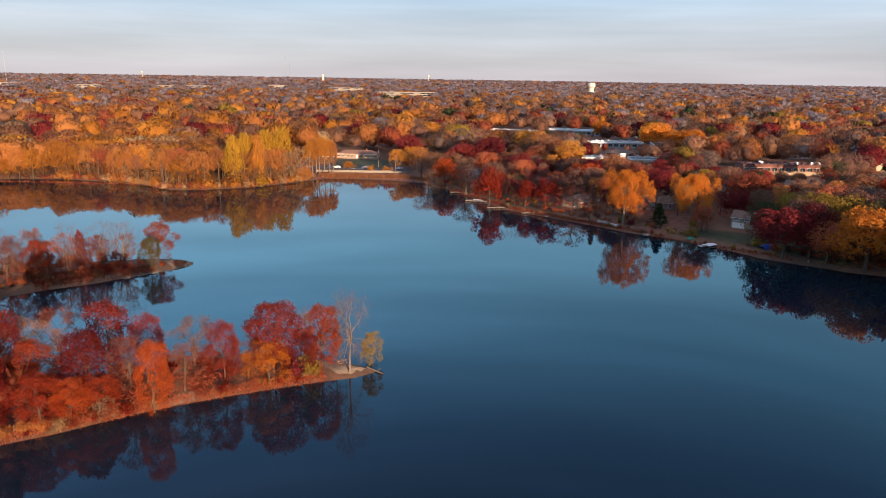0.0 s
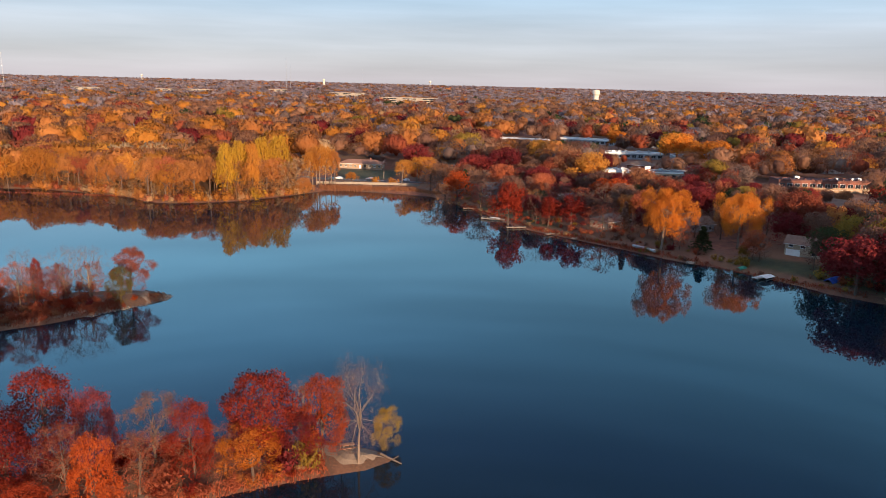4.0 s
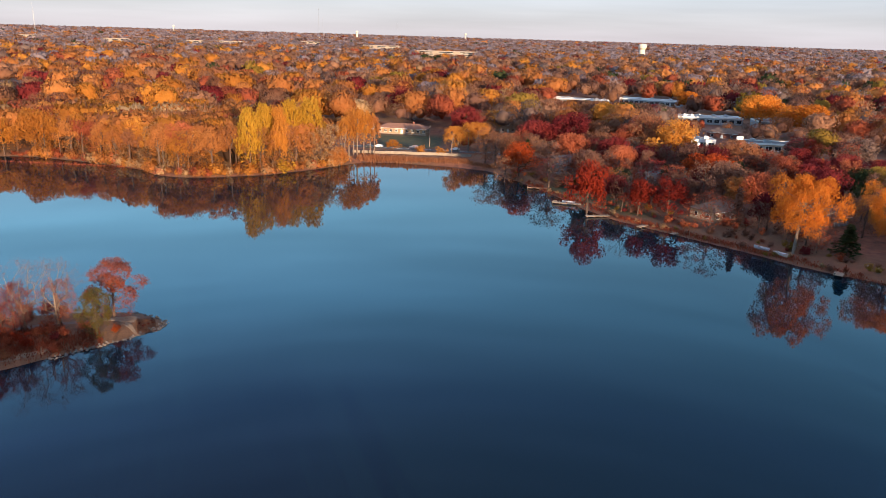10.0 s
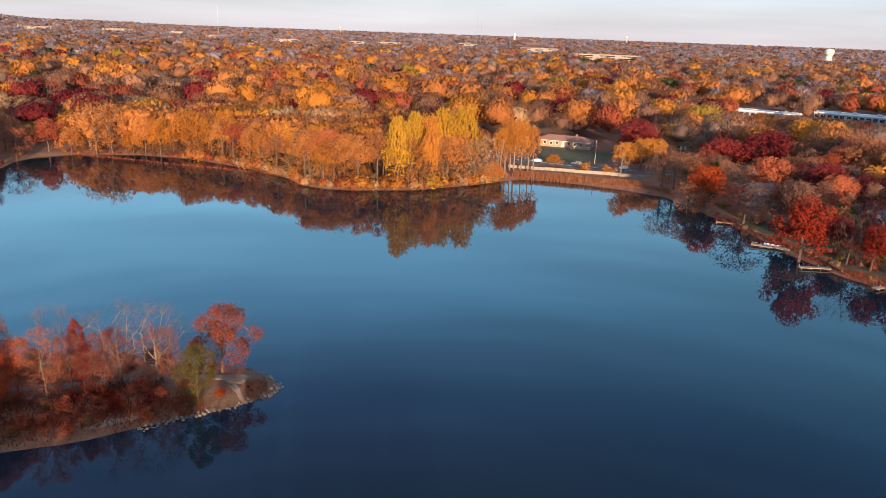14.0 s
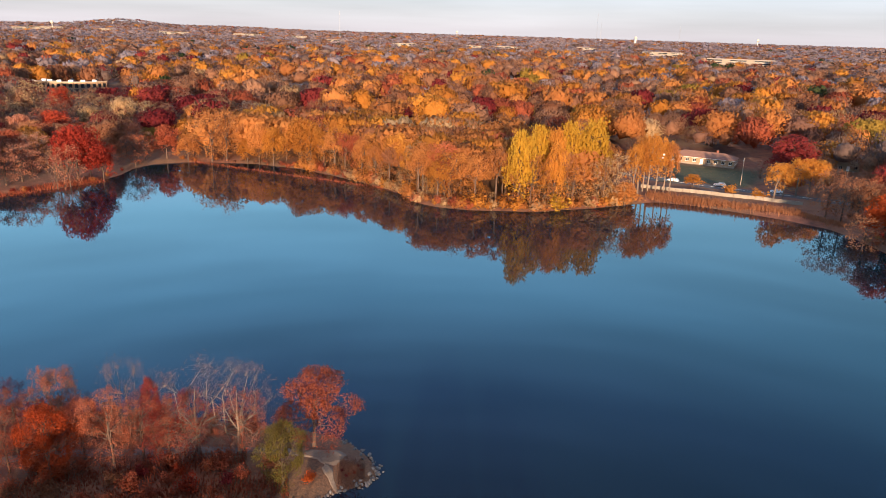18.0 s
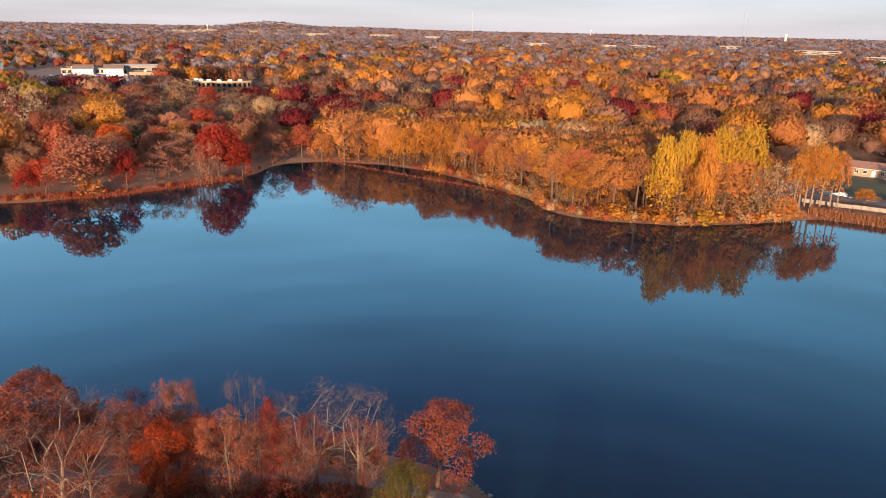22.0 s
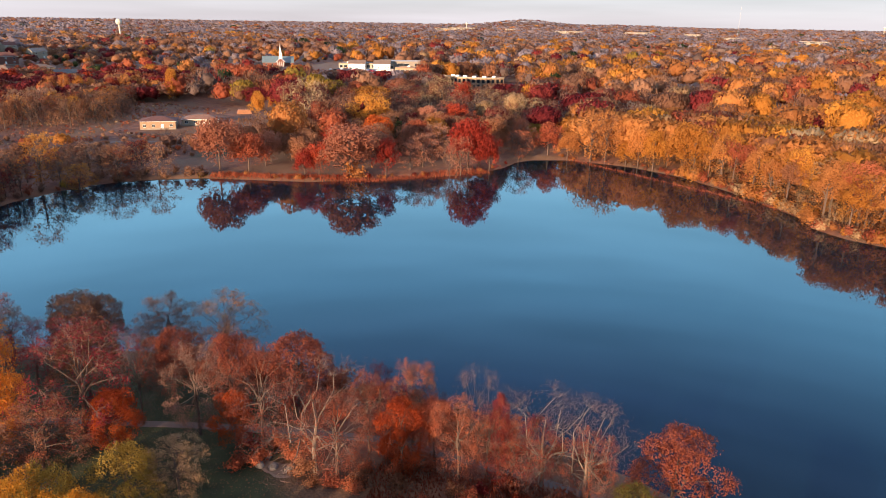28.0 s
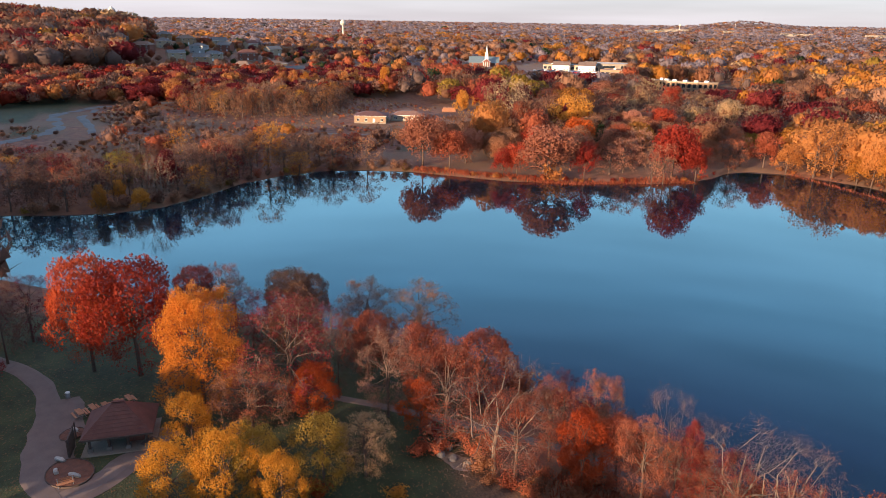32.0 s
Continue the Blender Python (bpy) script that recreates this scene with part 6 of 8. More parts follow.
for x, y in ((-402, 517), (-384, 574), (-355, 575), (-327, 622), (-311, 683), (-191, 547), (-183, 591), (-183, 715), (-122, 710), (-100, 611), (-280, 855), (-512, 885)):
    street_house(x, y)
for x, y in ((-361, 985), (3, 1150), (-244, 773), (-169, 815), (13, 548), (256, 573), (252, 826), (-321, 594), (-215, 560), (-145, 640), (-240, 620), (-270, 560)):
    street_house(x, y)
for x, y in ((-60, 560), (-20, 600), (-130, 560), (-150, 760), (-60, 680), (-230, 700), (-300, 760), (-400, 640), (-450, 700), (-340, 540), (-90, 800), (20, 740), (-440, 590), (-250, 900), (-60, 900), (60, 820)):
    street_house(x, y)
for x, y in ((120, 480), (150, 450), (215, 540), (230, 620), (180, 640), (280, 660), (300, 520), (260, 430), (230, 360), (170, 330)):
    street_house(x, y)
for x, y in ((-728, 114), (-760, 130), (-690, 140), (-677, 160), (-700, 170), (-648, 190), (-740, 160), (-770, 185), (-800, 150), (-671, 219), (-640, 230), (-720, 200), (-820, 182), (-850, 215), (-780, 230), (-840, 130)):
    street_house(x, y, 2)

# ------------------------------------------------------------ far buildings, towers and masts
def far_block(x, y, L, H, label):
    rz = math.degrees(math.atan2(-(x + 30), y - 110))
    b = flat_block(x, y, rz, L, 30, H + 6, CONCRETE, label, "warehouse", 3, None, 0, L * 0.5, "warehouse", band=CONCRETE)
    for s in (40, 80, 120, 170, 220):
        k = s / math.hypot(x, y)
        CLEAR.append((x * (1 - k), y * (1 - k), L * 0.36))
    return tagged(b, group="far warehouses")


for x, y, L, H in ((-288, 2076, 100, 10), (-93, 1741, 140, 8), (-726, 582, 55, 1), (-760, 2223, 80, 7), (-1374, 2235, 80, 6), (-1733, 2529, 60, 6), (-1995, 2540, 110, 6), (-2547, 2320, 60, 6),
                   (-2652, 2069, 130, 6), (-998, 1999, 70, 8), (-817, 2102, 62, 8), (-2804, 2259, 120, 6), (-2139, 2285, 110, 6), (-560, 2400, 60, 8)):
    far_block(x, y, L, H, "long white flat-roofed warehouse among far trees")


def water_tower(x, y, H, R, label, ball=False):
    r = root_at("water_tower", x, y, 0, sink=0.5)
    if ball:
        part("stem", lathe([(R * 0.7, 0), (R * 0.28, 4), (R * 0.24, H - 2 * R), (R * 0.4, H - 1.7 * R)], 14), TANK, r)
        part("tank", lathe([(R * 0.35, H - 1.8 * R), (R * 0.8, H - 1.5 * R), (R, H - R), (R * 0.85, H - 0.5 * R), (R * 0.45, H - 0.1 * R), (0.2, H)], 20), TANK, r)
    else:
        part("stem", lathe([(R * 0.75, 0), (R * 0.72, H - R * 1.5)], 20), TANK, r)
        part("tank", lathe([(R * 0.72, H - R * 1.5), (R, H - R * 1.1), (R, H - R * 0.45), (R * 0.8, H - R * 0.12), (0.3, H)], 20), TANK, r)
    part("hatch", lathe([(0.8, H - 0.3), (0.8, H + 0.9)], 8), STEEL, r)
    CLEAR.append((x, y, 16))
    return tagged(r, label, "water tower")


water_tower(415, 2045, 42, 10.5, "cream water tower on a broad pedestal")
water_tower(-1740, 508, 46, 7, "white ball-topped water tower on a slim stem", True)
water_tower(-620, 3640, 44, 6.5, "pale distant water tower above the woods")
water_tower(-100, 4200, 44, 7, "pale distant water tower above the woods", True)
water_tower(-2700, 2200, 38, 6, "pale distant water tower above the woods", True)
water_tower(-1580, 3750, 42, 6, "pale distant water tower above the woods", True)
water_tower(-896, 80, 25.5, 4.2, "white water tank dome above the hill woods", True)


def mast(x, y, H):
    r = root_at("radio_mast", x, y, 0, sink=0.5)
    for k in range(3):
        a = k * 2.094
        part("leg", rod((1.1 * math.cos(a), 1.1 * math.sin(a), 0), (0.5 * math.cos(a), 0.5 * math.sin(a), H), 0.22, 0.14, 4), STEEL, r)
    for z in range(6, int(H), 12):
        part("brace", boxes((-0.9, -0.12, z, 0.9, 0.12, z + 0.5), (-0.12, -0.9, z, 0.12, 0.9, z + 0.5)), STEEL, r)
    return tagged(r, "slender steel lattice radio mast on the horizon", "radio mast", "radio masts")


for az, d, H in ((12.3, 3000, 130), (12.0, 3060, 100), (6.4, 3600, 95), (31.5, 2900, 110), (47.6, 4400, 30)):
    mast(-20 - d * math.sin(radians(az)), 40 + d * math.cos(radians(az)), H)

# ------------------------------------------------------------ single trees, shore by shore
# on the near wooded point
ROW = [
    ("bare", "gold", -17.5, 125.0, 16.2, 8.0, 1),
    ("bare", "gold", -20.6, 127.6, 12.5, 4.5, 0),
    ("bare", "gold", -25.8, 124.6, 12.5, 3.4, 1),
    ("maple", "olive", -14.0, 130.4, 7.2, 3.9, 0),
    ("maple", "flame", -22.9, 125.1, 12.8, 7.4, 0),
    ("oak", "red", -31.6, 123.1, 13.6, 10.2, 0),
    ("maple", "amber", -31.6, 119.6, 8.4, 7.8, 0),
    ("maple", "red", -39.4, 118.7, 11.6, 5.9, 0),
    ("sparse", "copper", -45.1, 119.4, 11.9, 9.3, 0),
    ("maple", "crimson", -53.1, 119.3, 12.5, 5.9, 0),
    ("maple", "flame", -48.4, 108.4, 13.1, 5.9, 0),
    ("maple", "red", -63.1, 124.0, 15.6, 9.7, 0),
    ("sparse", "rust", -53.6, 112.1, 11.4, 7.4, 0),
    ("oak", "red", -60.4, 110.6, 12.1, 8.7, 0),
    ("maple", "red", -63.3, 101.1, 9.5, 7.1, 0),
    ("maple", "red", -56.5, 106.3, 6.9, 6.6, 0),
    ("sparse", "copper", -71.8, 114.4, 13.4, 9.9, 0),
    ("sparse", "rust", -70.3, 120.9, 14.9, 8.5, 0),
]
plant_row(ROW, 0, "on the near wooded point", "near point trees")
ROW = [
    ("maple", "red", -69.1, 109.8, 10.9, 7.3, 0),
    ("maple", "flame", -59.8, 103.5, 7.7, 5.6, 0),
    ("sparse", "rust", -45.5, 114.8, 8.6, 6.6, 0),
    ("sparse", "rust", -35.7, 120.2, 7.8, 6.9, 0),
    ("shrub", "crimson", -28.5, 121.4, 5.0, 5.0, 0),
    ("shrub", "olive", -24.5, 123.0, 5.9, 3.4, 0),
    ("sparse", "straw", -55.4, 105.4, 4.2, 3.9, 0),
    ("maple", "crimson", -24.9, 123.5, 8.3, 5.1, 0),
    ("oak", "red", -75.9, 109.2, 16.2, 9.0, 0),
    ("maple", "red", -70.2, 99.3, 13.7, 7.4, 0),
]
plant_row(ROW, 0, "on the near wooded point", "near point trees")
# on the second point
ROW = [
    ("maple", "rust", -85.9, 204.5, 11.5, 9.1, 0),
    ("maple", "moss", -84.5, 195.6, 9.2, 5.2, 0),
    ("shrub", "flame", -82.4, 198.0, 1.5, 1.7, 0),
    ("gnarled", "gold", -98.2, 196.0, 12.8, 13.0, 1),
    ("gnarled", "gold", -93.6, 198.6, 12.6, 12.0, 1),
    ("sparse", "rust", -93.3, 199.1, 9.3, 6.8, 0),
    ("sparse", "red", -100.3, 193.0, 7.7, 7.0, 0),
    ("poplar", "crimson", -103.4, 193.7, 10.8, 2.5, 0),
    ("gnarled", "gold", -106.0, 192.3, 13.5, 6.6, 0),
    ("sparse", "rust", -104.8, 188.4, 11.3, 6.8, 0),
    ("maple", "flame", -109.8, 183.4, 10.2, 6.1, 0),
    ("sparse", "rust", -114.2, 187.9, 12.4, 7.0, 0),
    ("sparse", "rust", -99.3, 194.8, 9.2, 7.0, 0),
    ("sparse", "rust", -103.3, 191.6, 9.3, 7.0, 0),
    ("maple", "rust", -110.0, 188.3, 8.7, 5.8, 0),
    ("sparse", "crimson", -98.7, 195.8, 9.3, 4.5, 0),
]
plant_row(ROW, 0, "on the second point", "second point trees")
ROW = [
    ("sparse", "crimson", -119.3, 185.7, 10.5, 4.6, 0),
]
plant_row(ROW, 0, "on the second point", "second point trees")
# on the second point
ROW = [
    ("gnarled", "gold", -116.7, 174.9, 14.5, 15.5, 1),
    ("sparse", "rust", -114.6, 177.0, 11.6, 9.6, 0),
    ("sparse", "rust", -124.4, 171.2, 15.2, 8.8, 0),
    ("maple", "flame", -126.8, 168.6, 8.2, 5.1, 0),
    ("sparse", "mauve", -132.0, 165.5, 13.6, 8.4, 0),
    ("bare", "gold", -139.3, 160.0, 14.1, 5.5, 0),
    ("sparse", "crimson", -138.0, 152.6, 17.6, 13.2, 0),
    ("maple", "flame", -136.0, 155.6, 7.6, 5.4, 0),
    ("sparse", "rust", -137.7, 147.8, 8.2, 9.8, 0),
    ("sparse", "straw", -124.5, 160.3, 6.2, 6.4, 0),
    ("sparse", "rust", -116.0, 182.3, 11.9, 5.2, 0),
    ("sparse", "mauve", -113.3, 188.5, 11.7, 6.0, 0),
]
plant_row(ROW, 0, "on the second point", "second point trees")
# beside the picnic shelter
ROW = [
    ("plume", "amber", -143.4, 141.3, 17.6, 11.4, 0),
    ("oak", "red", -159.2, 125.5, 18.7, 10.6, 0),
    ("oak", "red", -155.3, 132.4, 18.4, 13.1, 0),
    ("sparse", "crimson", -173.9, 114.8, 11.8, 9.1, 0),
    ("sparse", "mauve", -166.1, 112.4, 16.0, 7.7, 0),
    ("bare", "gold", -167.0, 140.6, 13.1, 6.9, 0),
    ("maple", "honey", -132.1, 139.7, 8.2, 5.5, 0),
    ("maple", "honey", -121.6, 136.7, 9.2, 6.1, 0),
    ("maple", "honey", -119.7, 142.7, 11.6, 6.8, 0),
    ("maple", "olive", -120.8, 146.3, 10.6, 5.7, 0),
    ("maple", "honey", -116.8, 148.7, 10.1, 5.5, 0),
    ("maple", "olive", -120.6, 154.3, 9.9, 6.5, 0),
    ("sparse", "straw", -120.7, 159.5, 8.0, 6.9, 0),
    ("sparse", "copper", -133.3, 147.3, 10.1, 10.2, 0),
    ("maple", "flame", -135.2, 155.6, 8.6, 5.7, 0),
    ("shrub", "gold", -116.2, 162.3, 1.8, 2.7, 0),
]
plant_row(ROW, 0, "beside the picnic shelter", "park trees")
ROW = [
    ("shrub", "flame", -119.6, 153.1, 2.6, 2.4, 0),
    ("maple", "crimson", -156.0, 110.4, 9.0, 7.4, 0),
]
plant_row(ROW, 0, "beside the picnic shelter", "park trees")
# on the eastern shore
ROW = [
    ("grand", "amber", 69.9, 267.5, 21.0, 17.8, 1),
    ("grand", "amber", 97.2, 270.5, 19.0, 15.5, 1),
]
plant_row(ROW, 0, "on the eastern shore", "eastern shore trees")
# on the eastern shore
ROW = [
    ("maple", "red", 20.5, 309.5, 18.3, 12.9, 0),
    ("bare", "gold", 31.4, 308.4, 13.6, 9.3, 0),
    ("maple", "red", 35.8, 304.1, 11.9, 8.3, 0),
    ("maple", "red", 44.2, 300.4, 13.2, 12.0, 0),
    ("sparse", "rust", 54.2, 289.6, 11.3, 13.6, 0),
    ("sparse", "rust", 76.2, 267.8, 10.0, 5.7, 0),
    ("spruce", "green", 83.3, 266.7, 8.3, 8.7, 0),
    ("maple", "olive", 93.2, 256.0, 4.6, 3.6, 0),
    ("maple", "crimson", 116.5, 274.5, 12.4, 13.5, 0),
    ("maple", "flame", 0.7, 362.8, 14.2, 13.7, 0),
    ("maple", "crimson", 52.7, 374.4, 12.0, 12.5, 0),
    ("oak", "flame", 70.7, 345.3, 13.0, 18.0, 0),
    ("oak", "copper", 89.6, 368.6, 14.7, 16.0, 0),
    ("oak", "crimson", 102.1, 335.7, 11.7, 15.0, 0),
    ("oak", "rust", 130.7, 296.5, 16.0, 15.8, 0),
    ("maple", "gold", 70.8, 396.3, 19.5, 19.1, 0),
]
plant_row(ROW, 1, "on the eastern shore", "eastern shore trees")
ROW = [
    ("maple", "copper", 62.4, 411.0, 20.0, 15.6, 0),
    ("oak", "crimson", 27.2, 420.9, 19.0, 19.1, 0),
    ("oak", "crimson", 11.7, 418.8, 15.3, 15.3, 0),
    ("sparse", "mauve", 10.8, 344.2, 13.0, 17.4, 0),
    ("oak", "copper", 36.8, 397.3, 13.3, 16.2, 0),
    ("spruce", "green", 54.9, 347.4, 8.8, 5.5, 0),
    ("sparse", "copper", -5.3, 357.0, 11.7, 10.4, 0),
    ("oak", "amber", 158.9, 531.2, 21.0, 24.5, 0),
    ("oak", "amber", 171.7, 497.2, 18.9, 28.7, 0),
    ("oak", "amber", 136.3, 608.5, 15.2, 18.2, 0),
]
plant_row(ROW, 1, "on the eastern shore", "eastern shore trees")
# on the eastern shore
ROW = [
    ("oak", "amber", 128.2, 205.3, 19.2, 20.3, 0),
    ("oak", "crimson", 109.8, 219.5, 16.0, 17.4, 0),
    ("sparse", "mauve", 109.1, 241.7, 12.2, 8.0, 0),
    ("oak", "rust", 119.6, 211.9, 13.5, 12.4, 0),
    ("oak", "olive", 135.5, 231.5, 17.5, 21.1, 0),
]
plant_row(ROW, 1, "on the eastern shore", "eastern shore trees")
# on the wooded point
ROW = [
    ("poplar", "lime", -105.8, 351.6, 25.1, 9.7, 0),
    ("poplar", "lime", -103.8, 365.9, 24.8, 8.3, 0),
    ("poplar", "gold", -98.5, 368.0, 24.3, 7.2, 0),
    ("poplar", "lime", -95.1, 375.4, 25.8, 9.1, 0),
    ("poplar", "lime", -88.4, 379.9, 26.9, 11.3, 0),
    ("maple", "gold", -95.6, 357.9, 21.4, 7.9, 0),
    ("shrub", "lime", -93.9, 356.7, 5.3, 7.2, 0),
    ("maple", "orange", -75.1, 375.9, 8.6, 9.4, 0),
    ("tall", "gold", -73.0, 388.2, 20.8, 6.2, 1),
    ("tall", "gold", -70.4, 393.0, 21.7, 6.6, 1),
    ("tall", "gold", -68.0, 397.4, 20.8, 6.3, 1),
    ("tall", "gold", -65.4, 399.4, 19.3, 5.9, 1),
    ("tall", "orange", -63.2, 398.6, 18.5, 5.1, 1),
    ("tall", "gold", -74.2, 383.5, 19.8, 6.1, 1),
    ("tall", "gold", -72.5, 396.3, 20.2, 6.3, 1),
    ("sparse", "straw", -81.8, 371.2, 15.9, 10.5, 0),
]
plant_row(ROW, 1, "on the wooded point", "wooded point trees")
ROW = [
    ("sparse", "straw", -78.7, 376.6, 16.9, 10.6, 0),
]
plant_row(ROW, 1, "on the wooded point", "wooded point trees")
# beside the lake road
ROW = [
    ("tall", "gold", -28.4, 405.0, 14.0, 6.8, 1),
    ("tall", "gold", -25.4, 408.7, 13.1, 5.7, 1),
    ("tall", "gold", -20.8, 417.9, 14.2, 7.9, 1),
    ("tall", "gold", -16.5, 420.6, 14.0, 7.5, 1),
    ("tall", "gold", -13.5, 421.6, 13.4, 6.2, 1),
    ("maple", "gold", -56.5, 412.9, 5.2, 6.9, 0),
    ("shrub", "gold", -42.8, 408.8, 4.0, 5.4, 0),
    ("shrub", "gold", -33.6, 405.4, 3.5, 6.1, 0),
    ("maple", "crimson", -22.8, 446.7, 17.7, 18.7, 0),
    ("sparse", "copper", -8.5, 386.0, 15.1, 12.7, 0),
    ("sparse", "copper", -12.8, 389.0, 15.9, 11.1, 0),
    ("sparse", "copper", -4.4, 383.5, 14.5, 10.7, 0),
    ("sparse", "mauve", -33.2, 442.6, 7.6, 6.9, 0),
    ("shrub", "orange", -77.2, 381.2, 5.5, 8.0, 0),
    ("oak", "gold", -9.1, 475.3, 12.2, 14.6, 0),
    ("oak", "gold", -56.6, 510.3, 15.1, 13.0, 0),
]
plant_row(ROW, 1, "beside the lake road", "lake road trees")
# on the western shore
ROW = [
    ("oak", "salmon", -301.7, 226.9, 19.2, 17.0, 0),
    ("oak", "rust", -295.8, 235.7, 13.5, 13.1, 0),
    ("maple", "scarlet", -276.2, 248.9, 10.3, 7.4, 0),
    ("maple", "scarlet", -275.7, 254.4, 12.4, 9.1, 0),
    ("oak", "salmon", -268.8, 263.4, 18.5, 20.0, 0),
    ("maple", "scarlet", -263.7, 275.3, 14.3, 7.9, 0),
    ("shrub", "orange", -267.2, 263.7, 6.4, 8.6, 0),
    ("maple", "gold", -335.2, 310.4, 20.2, 18.2, 0),
    ("oak", "flame", -308.8, 297.9, 13.9, 12.3, 0),
    ("spruce", "green", -302.3, 305.7, 12.2, 7.8, 0),
    ("sparse", "straw", -384.1, 303.2, 22.2, 17.7, 0),
    ("sparse", "straw", -387.2, 295.0, 20.1, 14.7, 0),
    ("maple", "gold", -401.0, 282.0, 15.1, 7.7, 0),
    ("poplar", "gold", -495.8, 265.7, 19.7, 7.7, 0),
    ("sparse", "salmon", -266.7, 287.9, 10.8, 12.9, 0),
    ("sparse", "gold", -340.7, 174.8, 12.7, 10.6, 0),
]
plant_row(ROW, 1, "on the western shore", "western shore trees")
ROW = [
    ("bare", "gold", -336.7, 182.0, 10.7, 10.7, 0),
    ("sparse", "gold", -308.9, 180.2, 6.5, 9.8, 0),
    ("sparse", "gold", -298.5, 154.0, 6.3, 7.1, 0),
]
plant_row(ROW, 1, "on the western shore", "western shore trees")
# on the western shore
ROW = [
    ("oak", "scarlet", -255.5, 307.0, 19.0, 15.0, 0),
    ("sparse", "salmon", -251.6, 300.5, 15.5, 10.0, 0),
    ("maple", "scarlet", -252.9, 315.6, 14.1, 8.5, 0),
    ("sparse", "salmon", -267.7, 294.6, 13.2, 12.8, 0),
    ("bare", "straw", -252.0, 295.9, 14.0, 6.0, 0),
    ("maple", "orange", -253.3, 358.5, 11.3, 9.6, 0),
    ("sparse", "orange", -244.8, 363.4, 19.2, 15.8, 0),
    ("sparse", "orange", -239.7, 366.6, 20.8, 14.4, 0),
    ("maple", "gold", -231.1, 369.3, 10.0, 8.6, 0),
    ("oak", "olive", -281.1, 367.4, 9.5, 10.3, 0),
    ("sparse", "straw", -348.5, 393.2, 16.3, 18.2, 0),
    ("maple", "scarlet", -381.2, 401.3, 17.0, 14.2, 0),
    ("sparse", "straw", -358.5, 368.7, 24.1, 17.5, 0),
    ("oak", "gold", -396.8, 345.6, 15.2, 22.3, 0),
    ("oak", "red", -367.3, 330.8, 9.4, 16.3, 0),
    ("spruce", "green", -311.6, 310.7, 12.4, 7.0, 0),
    ("maple", "gold", -219.0, 371.1, 16.0, 9.4, 0),
]
plant_row(ROW, 1, "on the western shore", "western shore trees")
ROW = [
    ("oak", "orange", -226.0, 370.5, 16.4, 9.5, 0),
    ("oak", "gold", -205.6, 372.3, 19.3, 13.7, 0),
    ("oak", "gold", -382.5, 534.0, 11.9, 20.4, 0),
    ("maple", "gold", -411.8, 545.9, 8.3, 11.1, 0),
]
plant_row(ROW, 1, "on the western shore", "western shore trees")
# on the shaded inlet shore
ROW = [
    ("sparse", "gold", -316.2, 139.6, 15.1, 9.0, 0),
    ("bare", "gold", -278.2, 129.4, 16.9, 9.8, 1),
    ("bare", "gold", -271.9, 134.0, 15.2, 7.6, 1),
    ("maple", "gold", -263.0, 117.5, 9.9, 4.5, 0),
    ("maple", "gold", -272.4, 121.7, 7.2, 4.7, 0),
    ("maple", "gold", -266.5, 127.8, 6.7, 5.7, 0),
    ("sparse", "gold", -280.6, 144.9, 9.2, 8.3, 0),
    ("sparse", "gold", -305.3, 169.1, 17.0, 11.9, 0),
    ("sparse", "gold", -300.6, 179.5, 9.1, 9.4, 0),
    ("sparse", "copper", -311.3, 158.7, 12.4, 12.4, 0),
    ("sparse", "copper", -299.5, 153.9, 15.7, 9.9, 0),
    ("sparse", "mauve", -288.6, 140.8, 14.0, 11.1, 0),
    ("sparse", "mauve", -287.4, 110.8, 13.3, 10.6, 0),
    ("sparse", "mauve", -298.8, 101.4, 11.4, 12.8, 0),
    ("sparse", "crimson", -313.5, 92.6, 10.9, 11.4, 0),
    ("maple", "crimson", -282.3, 135.6, 13.6, 7.2, 0),
]
plant_row(ROW, 1, "on the shaded inlet shore", "shaded inlet shore trees")
ROW = [
    ("sparse", "orange", -294.1, 89.4, 11.5, 10.6, 0),
    ("sparse", "mauve", -272.1, 99.1, 11.6, 11.4, 0),
    ("sparse", "mauve", -272.2, 93.3, 10.7, 11.3, 0),
    ("sparse", "mauve", -268.1, 108.2, 11.6, 9.8, 0),
    ("sparse", "olive", -292.7, 120.2, 11.1, 9.2, 0),
    ("sparse", "mauve", -288.0, 150.5, 11.4, 9.4, 0),
    ("sparse", "copper", -307.3, 193.3, 12.8, 12.8, 0),
    ("sparse", "copper", -305.3, 205.9, 12.5, 10.8, 0),
]
plant_row(ROW, 1, "on the shaded inlet shore", "shaded inlet shore trees")

# ------------------------------------------------------------ woods and shore growth
MEADOW = np.array([(-290, 60), (-276, 110), (-292, 140), (-318, 175), (-322, 232), (-345, 262), (-392, 222), (-402, 150), (-420, 125), (-480, 118), (-480, 50), (-370, 30)], float)


def scatter(rng, poly, step):
    """Jittered points of a grid inside an outline, on dry land."""
    p = np.array(poly, float)
    lo, hi = p.min(0), p.max(0)
    gx, gy = np.meshgrid(np.arange(lo[0], hi[0], step), np.arange(lo[1], hi[1], step))
    q = np.stack([gx.ravel(), gy.ravel()], 1) + rng.uniform(-0.42, 0.42, (gx.size, 2)) * step
    q = q[poly_distance(q[:, 0], q[:, 1], p) < 0]
    return q[poly_distance(q[:, 0], q[:, 1], LAKE) > 1.0]


